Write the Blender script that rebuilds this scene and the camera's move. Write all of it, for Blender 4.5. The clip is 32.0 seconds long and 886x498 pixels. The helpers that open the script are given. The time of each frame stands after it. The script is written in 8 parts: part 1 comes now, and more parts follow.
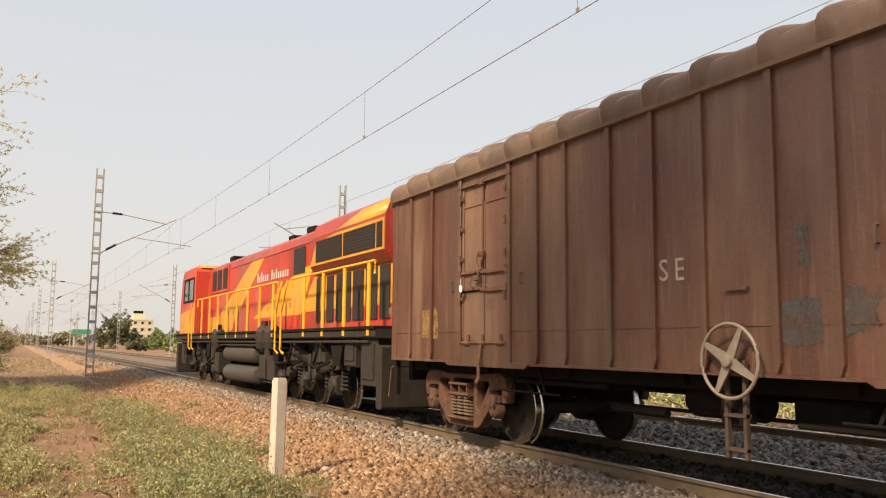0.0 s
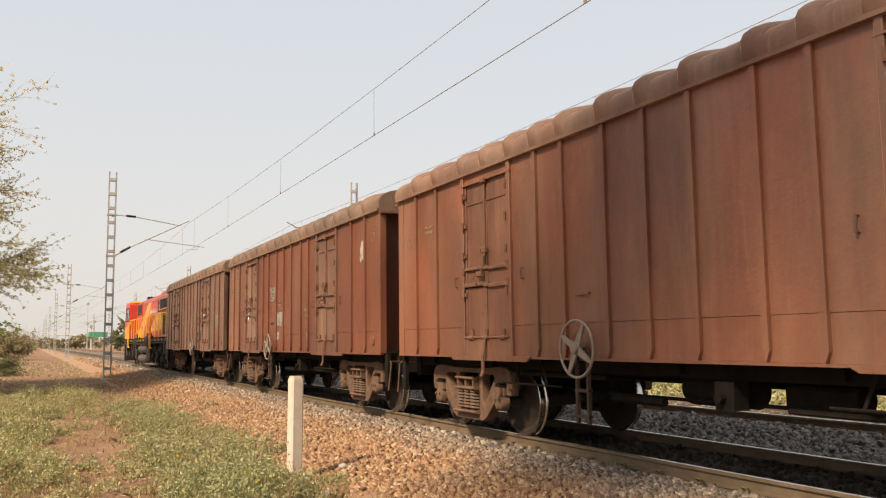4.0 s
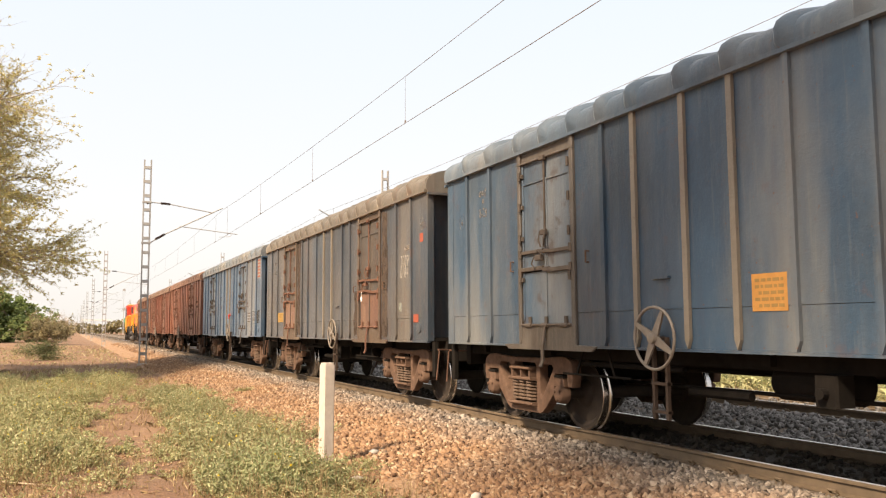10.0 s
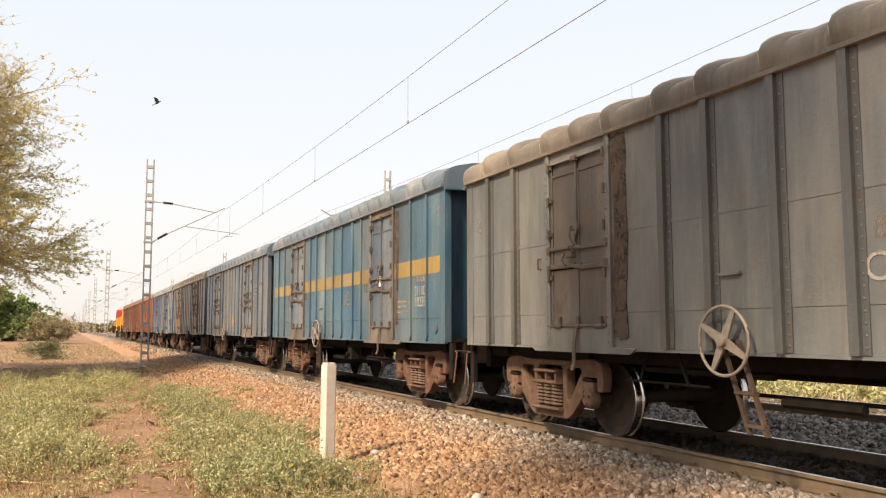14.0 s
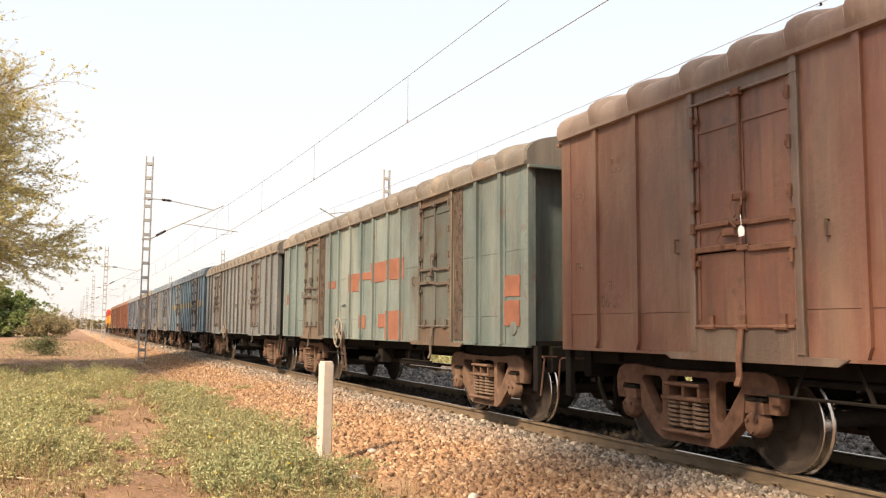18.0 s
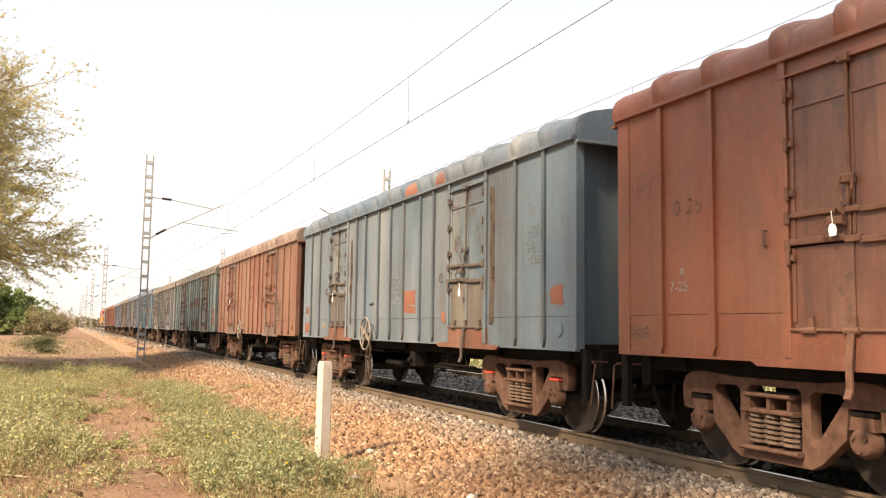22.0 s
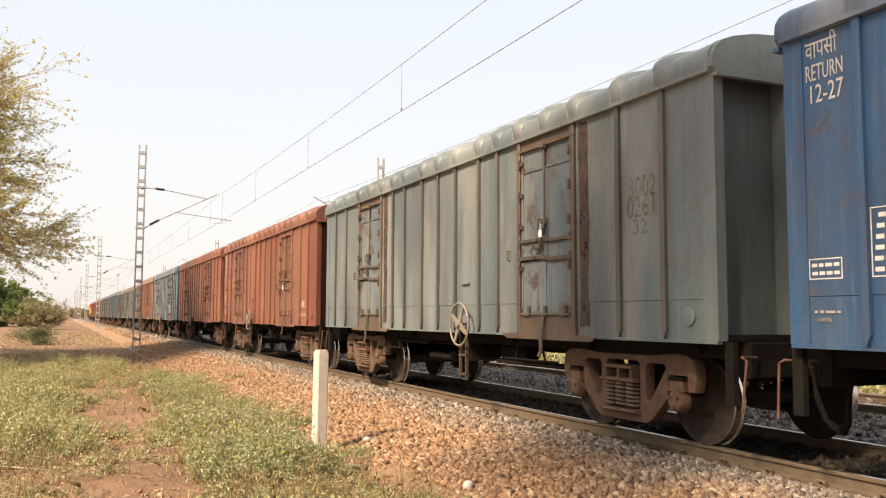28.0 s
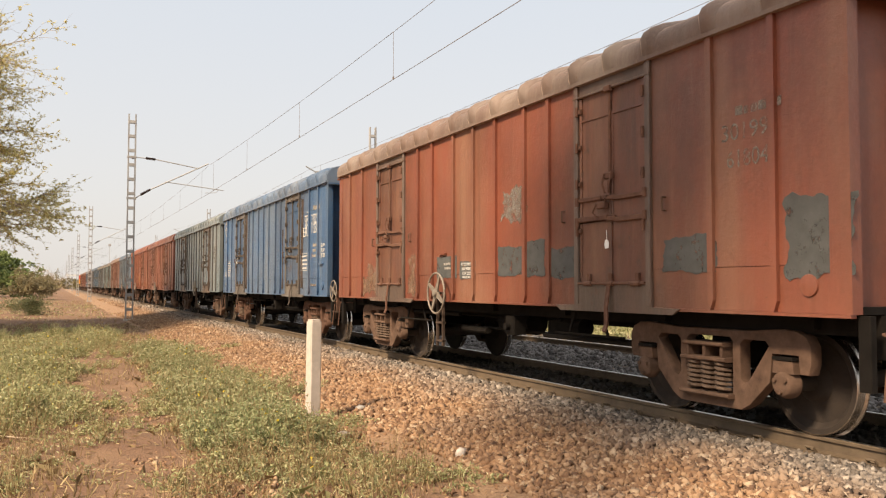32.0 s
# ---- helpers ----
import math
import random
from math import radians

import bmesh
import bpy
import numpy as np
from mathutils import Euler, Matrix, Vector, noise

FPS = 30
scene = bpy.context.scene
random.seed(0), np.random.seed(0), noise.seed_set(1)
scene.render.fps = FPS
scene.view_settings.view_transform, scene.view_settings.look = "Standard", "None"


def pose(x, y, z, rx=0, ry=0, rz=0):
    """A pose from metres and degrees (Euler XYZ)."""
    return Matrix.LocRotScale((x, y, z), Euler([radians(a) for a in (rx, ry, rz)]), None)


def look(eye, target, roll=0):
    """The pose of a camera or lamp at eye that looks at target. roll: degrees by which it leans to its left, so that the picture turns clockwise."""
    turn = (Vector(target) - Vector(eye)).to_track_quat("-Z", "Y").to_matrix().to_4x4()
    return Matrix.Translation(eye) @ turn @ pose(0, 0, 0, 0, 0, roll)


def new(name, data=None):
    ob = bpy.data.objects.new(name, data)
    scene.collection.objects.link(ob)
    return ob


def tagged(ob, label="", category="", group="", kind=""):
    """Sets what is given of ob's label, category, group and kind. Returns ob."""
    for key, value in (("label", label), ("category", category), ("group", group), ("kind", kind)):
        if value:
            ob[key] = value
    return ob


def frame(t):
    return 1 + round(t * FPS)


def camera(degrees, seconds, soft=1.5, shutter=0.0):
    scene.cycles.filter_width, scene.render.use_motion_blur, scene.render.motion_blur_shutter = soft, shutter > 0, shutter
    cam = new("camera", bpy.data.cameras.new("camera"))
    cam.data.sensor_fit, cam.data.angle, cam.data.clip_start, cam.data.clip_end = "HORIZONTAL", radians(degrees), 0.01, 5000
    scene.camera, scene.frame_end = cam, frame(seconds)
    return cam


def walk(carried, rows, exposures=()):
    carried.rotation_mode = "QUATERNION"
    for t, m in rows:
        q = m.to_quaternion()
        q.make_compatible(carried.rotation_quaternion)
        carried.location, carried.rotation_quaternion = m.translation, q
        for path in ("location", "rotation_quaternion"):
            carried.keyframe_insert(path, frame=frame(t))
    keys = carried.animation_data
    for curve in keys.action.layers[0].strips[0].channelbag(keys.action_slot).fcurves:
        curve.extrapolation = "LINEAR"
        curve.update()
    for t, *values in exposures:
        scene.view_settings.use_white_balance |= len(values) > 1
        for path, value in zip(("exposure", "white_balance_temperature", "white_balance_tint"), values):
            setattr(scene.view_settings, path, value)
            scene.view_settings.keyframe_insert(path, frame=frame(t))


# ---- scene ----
# ---------------------------------------------------------------- camera
EYE = Vector((0.0, 0.0, 1.41))
D = 7.48          # the running track's centre line, x
D2 = 13.0         # the second track's centre line, x
GROUND = -0.45    # ground level below the rail head

# seconds, heading, tilt, lean (degrees)
AIM = [(0, 26.94, 6.54, 0.49), (0.5, 26.77, 6.68, 0.83), (1, 26.60, 6.65, 0.72), (1.5, 26.46, 6.56, 0.36), (2, 26.35, 6.47, -0.01), (2.5, 26.26, 6.40, -0.30), (3, 26.17, 6.34, -0.51), (3.5, 26.11, 6.26, -0.69), (5.5, 25.93, 6.12, -0.56), (6, 25.88, 6.10, -0.42), (6.5, 25.85, 6.08, -0.30), (7, 25.80, 6.05, -0.19), (7.5, 25.59, 6.00, -0.11), (8, 25.19, 5.89, -0.13), (8.5, 24.70, 5.72, -0.31), (9, 24.28, 5.57, -0.47), (9.5, 24.05, 5.47, -0.44), (10, 23.95, 5.40, -0.32), (10.5, 23.94, 5.39, -0.20), (11, 23.95, 5.42, -0.15), (11.5, 23.95, 5.42, -0.12), (12, 23.92, 5.43, -0.10), (12.5, 23.90, 5.44, -0.08), (13, 23.88, 5.45, -0.04), (13.5, 23.84, 5.45, -0.05), (14, 23.81, 5.44, -0.07), (14.5, 23.85, 5.40, -0.01), (16.5, 23.98, 5.51, 0.77), (17, 23.98, 5.47, 0.55), (17.5, 23.95, 5.42, 0.42), (18, 23.91, 5.41, 0.43), (18.5, 23.87, 5.44, 0.53), (19, 23.82, 5.45, 0.58), (19.5, 23.78, 5.44, 0.54), (20, 23.75, 5.44, 0.56), (20.5, 23.76, 5.46, 0.70), (21, 23.79, 5.47, 0.77), (21.5, 23.86, 5.46, 0.78), (22, 23.93, 5.46, 0.81), (22.5, 24.00, 5.41, 0.75), (23, 24.05, 5.33, 0.60), (23.5, 24.08, 5.24, 0.44), (24, 24.16, 5.16, 0.23), (24.5, 24.32, 5.11, -0.01), (25, 24.43, 5.08, -0.06), (25.5, 24.46, 5.05, 0.01), (27.5, 24.31, 4.95, 0.45), (28, 24.30, 4.62, 0.25), (28.5, 24.25, 4.23, 0.05), (29, 24.18, 3.85, -0.12), (29.5, 24.10, 3.52, -0.18), (30, 24.03, 3.27, -0.08), (30.5, 24.02, 3.05, 0.06), (31, 24.14, 2.85, 0.13), (31.5, 24.43, 2.67, 0.07), (32, 24.82, 2.53, 0.10)]


def aim(heading, tilt, lean):
    h, e = radians(heading), radians(tilt)
    return look(EYE, EYE + Vector((math.sin(h) * math.cos(e), math.cos(h) * math.cos(e), math.sin(e))), lean)


cam = camera(55.77, 32.0, soft=1.2)
walk(cam, [(t, aim(a, b, c)) for t, a, b, c in AIM],
     exposures=[(0, 0.20, 6800, 10), (3, 0.20, 6780, 10), (7, 0.24, 6720, 10), (9, 0.26, 6620, 10), (10, 0.60, 6620, 10), (13, 0.56, 6620, 10), (17, 0.60, 6620, 10), (19, 0.70, 6620, 10), (24, 0.74, 6620, 10), (24.6, 0.30, 6620, 10), (25.5, 0.30, 6620, 10), (28, 0.55, 6620, 10), (29, 0.58, 6620, 10), (30, 0.72, 6620, 10), (31, 0.78, 6620, 10), (31.5, 0.44, 6620, 10), (32, 0.27, 6620, 10)])

# ---------------------------------------------------------------- world and sun
SUN_AZ = 246.0   # compass bearing the sun stands at, y is 0 and x is 90
SUN_EL = 43.0
world = bpy.data.worlds.new("sky")
scene.world = world
world.use_nodes = True
wn = world.node_tree
sky = wn.nodes.new("ShaderNodeTexSky")
sky.sky_type = "NISHITA"
sky.sun_disc = False
sky.sun_elevation = radians(SUN_EL)
sky.sun_rotation = radians(SUN_AZ)
sky.air_density, sky.dust_density, sky.ozone_density = 1.0, 4.0, 1.0
# thick haze over the clear sky: pale towards the horizon
geo = wn.nodes.new("ShaderNodeTexCoord")
sep = wn.nodes.new("ShaderNodeSeparateXYZ")
wn.links.new(geo.outputs["Generated"], sep.inputs[0])
ramp = wn.nodes.new("ShaderNodeValToRGB")
for e, (at, c) in zip([ramp.color_ramp.elements[0], ramp.color_ramp.elements[1], ramp.color_ramp.elements.new(0.3)],
                      ((0.0, (0.92, 0.87, 0.82, 1)), (1.0, (0.24, 0.33, 0.46, 1)), (0.42, (0.78, 0.84, 0.91, 1)))):
    e.position, e.color = at, c
wn.links.new(sep.outputs[2], ramp.inputs[0])
haze = wn.nodes.new("ShaderNodeVectorMath")
haze.operation = "SCALE"
haze.inputs["Scale"].default_value = 6.6
wn.links.new(ramp.outputs[0], haze.inputs[0])
mixer = wn.nodes.new("ShaderNodeMix")
mixer.data_type = "RGBA"
mixer.inputs[0].default_value = 0.8
wn.links.new(sky.outputs[0], mixer.inputs[6])
wn.links.new(haze.outputs[0], mixer.inputs[7])
wn.links.new(mixer.outputs[2], wn.nodes["Background"].inputs[0])
wn.nodes["Background"].inputs[1].default_value = 0.13
sun = new("sun", bpy.data.lights.new("sun", "SUN"))
sun.data.energy, sun.data.angle, sun.data.color = 6.4, radians(8.0), (1.0, 0.81, 0.59)
sd = Vector((math.sin(radians(SUN_AZ)) * math.cos(radians(SUN_EL)), math.cos(radians(SUN_AZ)) * math.cos(radians(SUN_EL)), math.sin(radians(SUN_EL))))
sun.matrix_world = look(sd * 100, (0, 0, 0))


# ---------------------------------------------------------------- materials
class Mat:
    """A small node builder."""

    def __init__(self, name, rough=0.8, metal=0.0):
        self.m = bpy.data.materials.new(name)
        self.m.use_nodes = True
        self.t = self.m.node_tree
        self.b = self.t.nodes["Principled BSDF"]
        self.b.inputs["Roughness"].default_value = rough
        self.b.inputs["Metallic"].default_value = metal
        self.co = None

    def node(self, kind, **props):
        n = self.t.nodes.new(kind)
        for k, v in props.items():
            n.inputs[k].default_value = v
        return n

    def coords(self, scale=(1, 1, 1), at=(0, 0, 0), world=False):
        if world:
            src = self.t.nodes.new("ShaderNodeNewGeometry").outputs["Position"]
        else:
            src = self.t.nodes.new("ShaderNodeTexCoord").outputs["Object"]
        mp = self.t.nodes.new("ShaderNodeMapping")
        mp.inputs["Scale"].default_value = scale
        mp.inputs["Location"].default_value = at
        self.t.links.new(src, mp.inputs[0])
        return mp.outputs[0]

    def noise(self, co, scale, detail=4.0, rough=0.55, lo=0.35, hi=0.65):
        n = self.node("ShaderNodeTexNoise", Scale=scale, Detail=detail, Roughness=rough)
        self.t.links.new(co, n.inputs["Vector"])
        r = self.t.nodes.new("ShaderNodeMapRange")
        r.inputs[1].default_value, r.inputs[2].default_value = lo, hi
        self.t.links.new(n.outputs["Fac"], r.inputs[0])
        return r.outputs[0]

    def mix(self, fac, a, b, gain=1.0):
        n = self.t.nodes.new("ShaderNodeMix")
        n.data_type = "RGBA"
        if gain != 1.0:
            g = self.t.nodes.new("ShaderNodeMath")
            g.operation = "MULTIPLY"
            g.inputs[1].default_value = gain
            self.t.links.new(fac, g.inputs[0])
            fac = g.outputs[0]
        self.t.links.new(fac, n.inputs[0])
        for s, v in ((6, a), (7, b)):
            if isinstance(v, tuple):
                n.inputs[s].default_value = (*v, 1)
            else:
                self.t.links.new(v, n.inputs[s])
        return n.outputs[2]

    def rand(self, island=False):
        if island:
            return self.t.nodes.new("ShaderNodeNewGeometry").outputs["Random Per Island"]
        return self.t.nodes.new("ShaderNodeObjectInfo").outputs["Random"]

    def ramp(self, fac, stops):
        n = self.t.nodes.new("ShaderNodeValToRGB")
        el = n.color_ramp.elements
        while len(el) < len(stops):
            el.new(0.5)
        for e, (p, c) in zip(el, stops):
            e.position, e.color = p, (*c, 1)
        self.t.links.new(fac, n.inputs[0])
        return n.outputs[0]

    def base(self, c):
        if isinstance(c, tuple):
            self.b.inputs["Base Color"].default_value = (*c, 1)
        else:
            self.t.links.new(c, self.b.inputs["Base Color"])
        return self

    def bump(self, h, strength=0.3, dist=0.02):
        n = self.t.nodes.new("ShaderNodeBump")
        n.inputs["Strength"].default_value, n.inputs["Distance"].default_value = strength, dist
        self.t.links.new(h, n.inputs["Height"])
        self.t.links.new(n.outputs[0], self.b.inputs["Normal"])
        return self


def scaled(c, k):
    return tuple(min(1.0, v * k) for v in c)


def paint(name, colour, dust=0.4, rust=0.3, seed=0.0, dust_c=(0.245, 0.21, 0.165), rust_c=(0.12, 0.048, 0.024), blotch=0.60, grime=1.0, rough=0.46, film=None):
    """Weathered wagon paint: faded fields, clouds and downward streaks of dust, rust blotches, scratches, dents."""
    colour, dust_c = scaled(colour, 0.90), scaled(dust_c, 0.92)
    m = Mat(name, rough)
    m.b.inputs["Specular IOR Level"].default_value = 0.62
    # the film of dust shines at a grazing view
    m.b.inputs["Sheen Weight"].default_value = film or min(0.7, 1.5 * dust)
    m.b.inputs["Sheen Roughness"].default_value = 0.28
    m.b.inputs["Sheen Tint"].default_value = (*(0.62 * a / max(dust_c) + 0.38 * b / max(colour) for a, b in zip(dust_c, colour)), 1.0)
    at = (seed * 3.7, seed * 11.3, seed * 5.1)
    co = m.coords(at=at)
    streak = m.coords(scale=(1.0, 1.0, 0.07), at=at)
    slow = m.coords(scale=(1.0, 1.0, 0.4), at=at)
    fade = m.noise(co, 0.55, 3, 0.5, 0.3, 0.7)
    c = m.mix(fade, scaled(colour, 0.62), scaled(colour, 1.30))
    c = m.mix(m.rand(), c, scaled(colour, 0.78), 0.55)
    fine = m.noise(co, 11.0, 6, 0.7, 0.3, 0.75)
    c = m.mix(fine, c, m.mix(fine, c, scaled(colour, 1.45)), 0.5)
    cloud = m.noise(slow, 0.62, 6, 0.62, 0.47, 0.68)
    c = m.mix(cloud, c, dust_c, min(0.85, dust * 1.35))
    # pale worn fields and dark greasy ones, drawn out downwards
    tall = m.coords(scale=(1.0, 1.0, 0.16), at=(seed * 5.3, seed * 7.9, seed * 2.1))
    c = m.mix(m.noise(tall, 0.75, 4, 0.6, 0.52, 0.70), c, scaled(dust_c, 1.35), min(0.7, 0.25 + 0.8 * dust))
    c = m.mix(m.noise(m.coords(scale=(1.0, 1.0, 0.3), at=(seed * 2.9, seed * 4.3, seed)), 0.6, 5, 0.65, 0.50, 0.72), c, scaled(colour, 0.42), 0.75)
    st = m.noise(streak, 2.2, 6, 0.65, 0.44, 0.70)
    c = m.mix(st, c, dust_c, dust * 0.7)
    # grime rubbed on round the doors
    sp3 = m.t.nodes.new("ShaderNodeSeparateXYZ")
    m.t.links.new(m.coords(), sp3.inputs[0])
    last = sp3.outputs[1]
    for op, v in (("ABSOLUTE", 0.0), ("SUBTRACT", 3.65), ("ABSOLUTE", 0.0)):
        nd = m.t.nodes.new("ShaderNodeMath")
        nd.operation = op
        nd.inputs[1].default_value = v
        m.t.links.new(last, nd.inputs[0])
        last = nd.outputs[0]
    near = m.t.nodes.new("ShaderNodeMapRange")
    near.inputs[1].default_value, near.inputs[2].default_value, near.inputs[3].default_value, near.inputs[4].default_value = 0.7, 1.8, 1.0, 0.0
    m.t.links.new(last, near.inputs[0])
    rub = m.t.nodes.new("ShaderNodeMath")
    rub.operation = "MULTIPLY"
    m.t.links.new(near.outputs[0], rub.inputs[0])
    m.t.links.new(m.noise(slow, 2.4, 5, 0.65, 0.38, 0.66), rub.inputs[1])
    c = m.mix(rub.outputs[0], c, (0.060, 0.045, 0.035), min(0.75, rust * 2.2) * grime)
    st3 = m.noise(streak, 16.0, 3, 0.6, 0.56, 0.72)
    c = m.mix(st3, c, scaled(dust_c, 1.25), dust * 0.5)
    st2 = m.noise(streak, 6.0, 4, 0.6, 0.54, 0.68)
    c = m.mix(st2, c, scaled(rust_c, 0.6), rust * 0.85)
    sp = m.noise(co, 2.6, 6, 0.7, blotch, blotch + 0.07)
    c = m.mix(sp, c, rust_c, min(1.0, rust * 1.3))
    chip = m.noise(co, 24.0, 3, 0.6, 0.68, 0.72)
    c = m.mix(chip, c, rust_c, 0.7)
    m.base(c)
    dent = m.noise(co, 1.6, 3, 0.5, 0.2, 0.8)
    m.bump(m.mix(fine, (0, 0, 0), dent, 1.0), 0.3, 0.025)
    return m.m


def plain(name, colour, rough=0.7, metal=0.0, var=0.25, scale=6.0, bump=0.15, gloss=0.5, worn=None):
    """A plain surface varied at two scales; worn: noise limits below which old paint has flaked off."""
    m = Mat(name, rough, metal)
    m.b.inputs["Specular IOR Level"].default_value = gloss
    co = m.coords()
    f = m.noise(co, scale, 5, 0.6, 0.3, 0.7)
    g = m.noise(co, scale * 0.2, 3, 0.5, 0.3, 0.7)
    m.base(m.mix(g, m.mix(f, scaled(colour, 1 - var), scaled(colour, 1 + var)), scaled(colour, 1 + var * 0.6), 0.5))
    m.bump(f, bump, 0.01)
    if worn:
        m.t.links.new(m.noise(m.coords(at=(3.1, 1.7, 0.4)), 7.0, 6, 0.75, *worn), m.b.inputs["Alpha"])
    return m.m


M_STEEL_RUST = plain("rusty_cast_steel", (0.098, 0.053, 0.036), 0.9, 0.0, 0.5, 7.0, 0.4, 0.2)
M_STEEL_GREY = plain("dusty_cast_steel", (0.112, 0.068, 0.047), 0.9, 0.0, 0.45, 7.0, 0.4, 0.2)
# near black: the deep shade under the wagons is put into this colour
M_DARK = plain("shade_dark_underframe", (0.010, 0.008, 0.0065), 0.9, 0.0, 0.5, 5.0, 0.3, 0.15)
M_WEB = plain("brake_dust_brown_wheel", (0.029, 0.0195, 0.0135), 0.85, 0.0, 0.35, 10.0, 0.2)
M_TREAD = plain("bright_worn_tread", (0.62, 0.58, 0.54), 0.26, 1.0, 0.15, 20.0, 0.05)
M_SPRING = plain("dusty_tan_spring_steel", (0.112, 0.074, 0.052), 0.8, 0.0, 0.35, 9.0, 0.3, 0.3)
M_GREY_BAR = plain("galvanised_grey", (0.215, 0.18, 0.145), 0.6, 0.2, 0.2, 14.0, 0.1)
M_GALV = plain("weathered_galvanised_mast", (0.36, 0.345, 0.33), 0.6, 0.1, 0.22, 5.0, 0.15)
M_INSUL = plain("dark_glazed_insulator", (0.035, 0.022, 0.018), 0.25, 0.0, 0.2, 20.0, 0.0)
M_WIRE = plain("grey_copper_wire", (0.25, 0.21, 0.19), 0.5, 0.5, 0.2, 3.0, 0.0)
M_CONCRETE_WHITE = plain("whitewashed_concrete", (0.51, 0.435, 0.37), 0.85, 0.0, 0.14, 9.0, 0.3)
M_CONCRETE = plain("grey_concrete", (0.36, 0.33, 0.29), 0.9, 0.0, 0.2, 8.0, 0.3)
M_RAIL = plain("rust_brown_rail", (0.13, 0.092, 0.058), 0.75, 0.2, 0.25, 6.0, 0.2)
M_RAILTOP = plain("polished_rail_head", (0.55, 0.50, 0.46), 0.28, 1.0, 0.1, 12.0, 0.03)
M_WHITE = plain("white_stencil_paint", (0.30, 0.27, 0.235), 0.8, 0.0, 0.25, 14.0, 0.05, worn=(0.30, 0.46))
M_BRIGHT = plain("fresh_white_stencil_paint", (0.55, 0.52, 0.48), 0.8, 0.0, 0.25, 14.0, 0.05, worn=(0.27, 0.40))
M_FADED = plain("faded_white_paint", (0.225, 0.19, 0.16), 0.85, 0.0, 0.3, 10.0, 0.05, worn=(0.36, 0.68))
M_YELLOW = paint("worn_yellow_stripe_paint", (0.27, 0.175, 0.045), 0.35, 0.2, 35.0, (0.22, 0.185, 0.12))
M_RED = plain("signal_red_paint", (0.50, 0.06, 0.035), 0.6, 0.0, 0.25, 9.0, 0.1)
M_TAG = plain("paper_seal_tag", (0.8, 0.8, 0.78), 0.9, 0.0, 0.1, 9.0, 0.0)
M_PATCH = plain("grey_primer_patch", (0.074, 0.074, 0.070), 0.8, 0.0, 0.3, 6.0, 0.1, worn=(0.30, 0.44))
M_PATCH_O = plain("orange_primer_patch", (0.19, 0.072, 0.042), 0.8, 0.0, 0.3, 2.5, 0.1, worn=(0.22, 0.36))
M_PATCH_G = plain("green_primer_patch", (0.125, 0.095, 0.058), 0.8, 0.0, 0.25, 5.0, 0.1, worn=(0.38, 0.70))
M_DUSTPATCH = plain("dusty_cream_patch", (0.205, 0.125, 0.08), 0.85, 0.0, 0.35, 8.0, 0.05, worn=(0.40, 0.62))
M_RUSTRUN = plain("rust_run", (0.056, 0.037, 0.026), 0.85, 0.0, 0.4, 4.0, 0.1, worn=(0.28, 0.52))
M_DUSTRUN = plain("caked_dust", (0.115, 0.105, 0.085), 0.85, 0.0, 0.3, 3.0, 0.1)
M_FADED_RED = plain("faded_pinkish_stencil_paint", (0.215, 0.125, 0.09), 0.85, 0.0, 0.35, 12.0, 0.05, worn=(0.38, 0.66))
M_FADEGREY = plain("pale_grey_green_patch", (0.20, 0.205, 0.175), 0.85, 0.0, 0.25, 8.0, 0.05, worn=(0.30, 0.50))
M_BLUEGREY = plain("worn_blue_grey_patch", (0.072, 0.068, 0.068), 0.85, 0.0, 0.3, 7.0, 0.05, worn=(0.36, 0.70))
M_OCHRE = plain("ochre_patch", (0.30, 0.18, 0.06), 0.85, 0.0, 0.3, 8.0, 0.05, worn=(0.36, 0.66))
M_PLATERED = plain("faded_red_plate", (0.27, 0.065, 0.035), 0.7, 0.0, 0.2, 9.0, 0.05)
M_PLATEOR = plain("orange_notice_plate", (0.42, 0.20, 0.045), 0.7, 0.0, 0.15, 9.0, 0.05)
M_PLATEYEL = plain("yellow_notice_plate", (0.34, 0.20, 0.055), 0.7, 0.0, 0.15, 9.0, 0.05)
M_BRONZE = plain("brown_notice_lettering", (0.25, 0.15, 0.045), 0.8, 0.0, 0.2, 9.0, 0.0)
M_DOORRUST = paint("rusty_door_paint", (0.060, 0.056, 0.054), 0.3, 0.7, 2.3, dust_c=(0.17, 0.13, 0.095), rust_c=(0.070, 0.040, 0.025), blotch=0.54, grime=0.5)


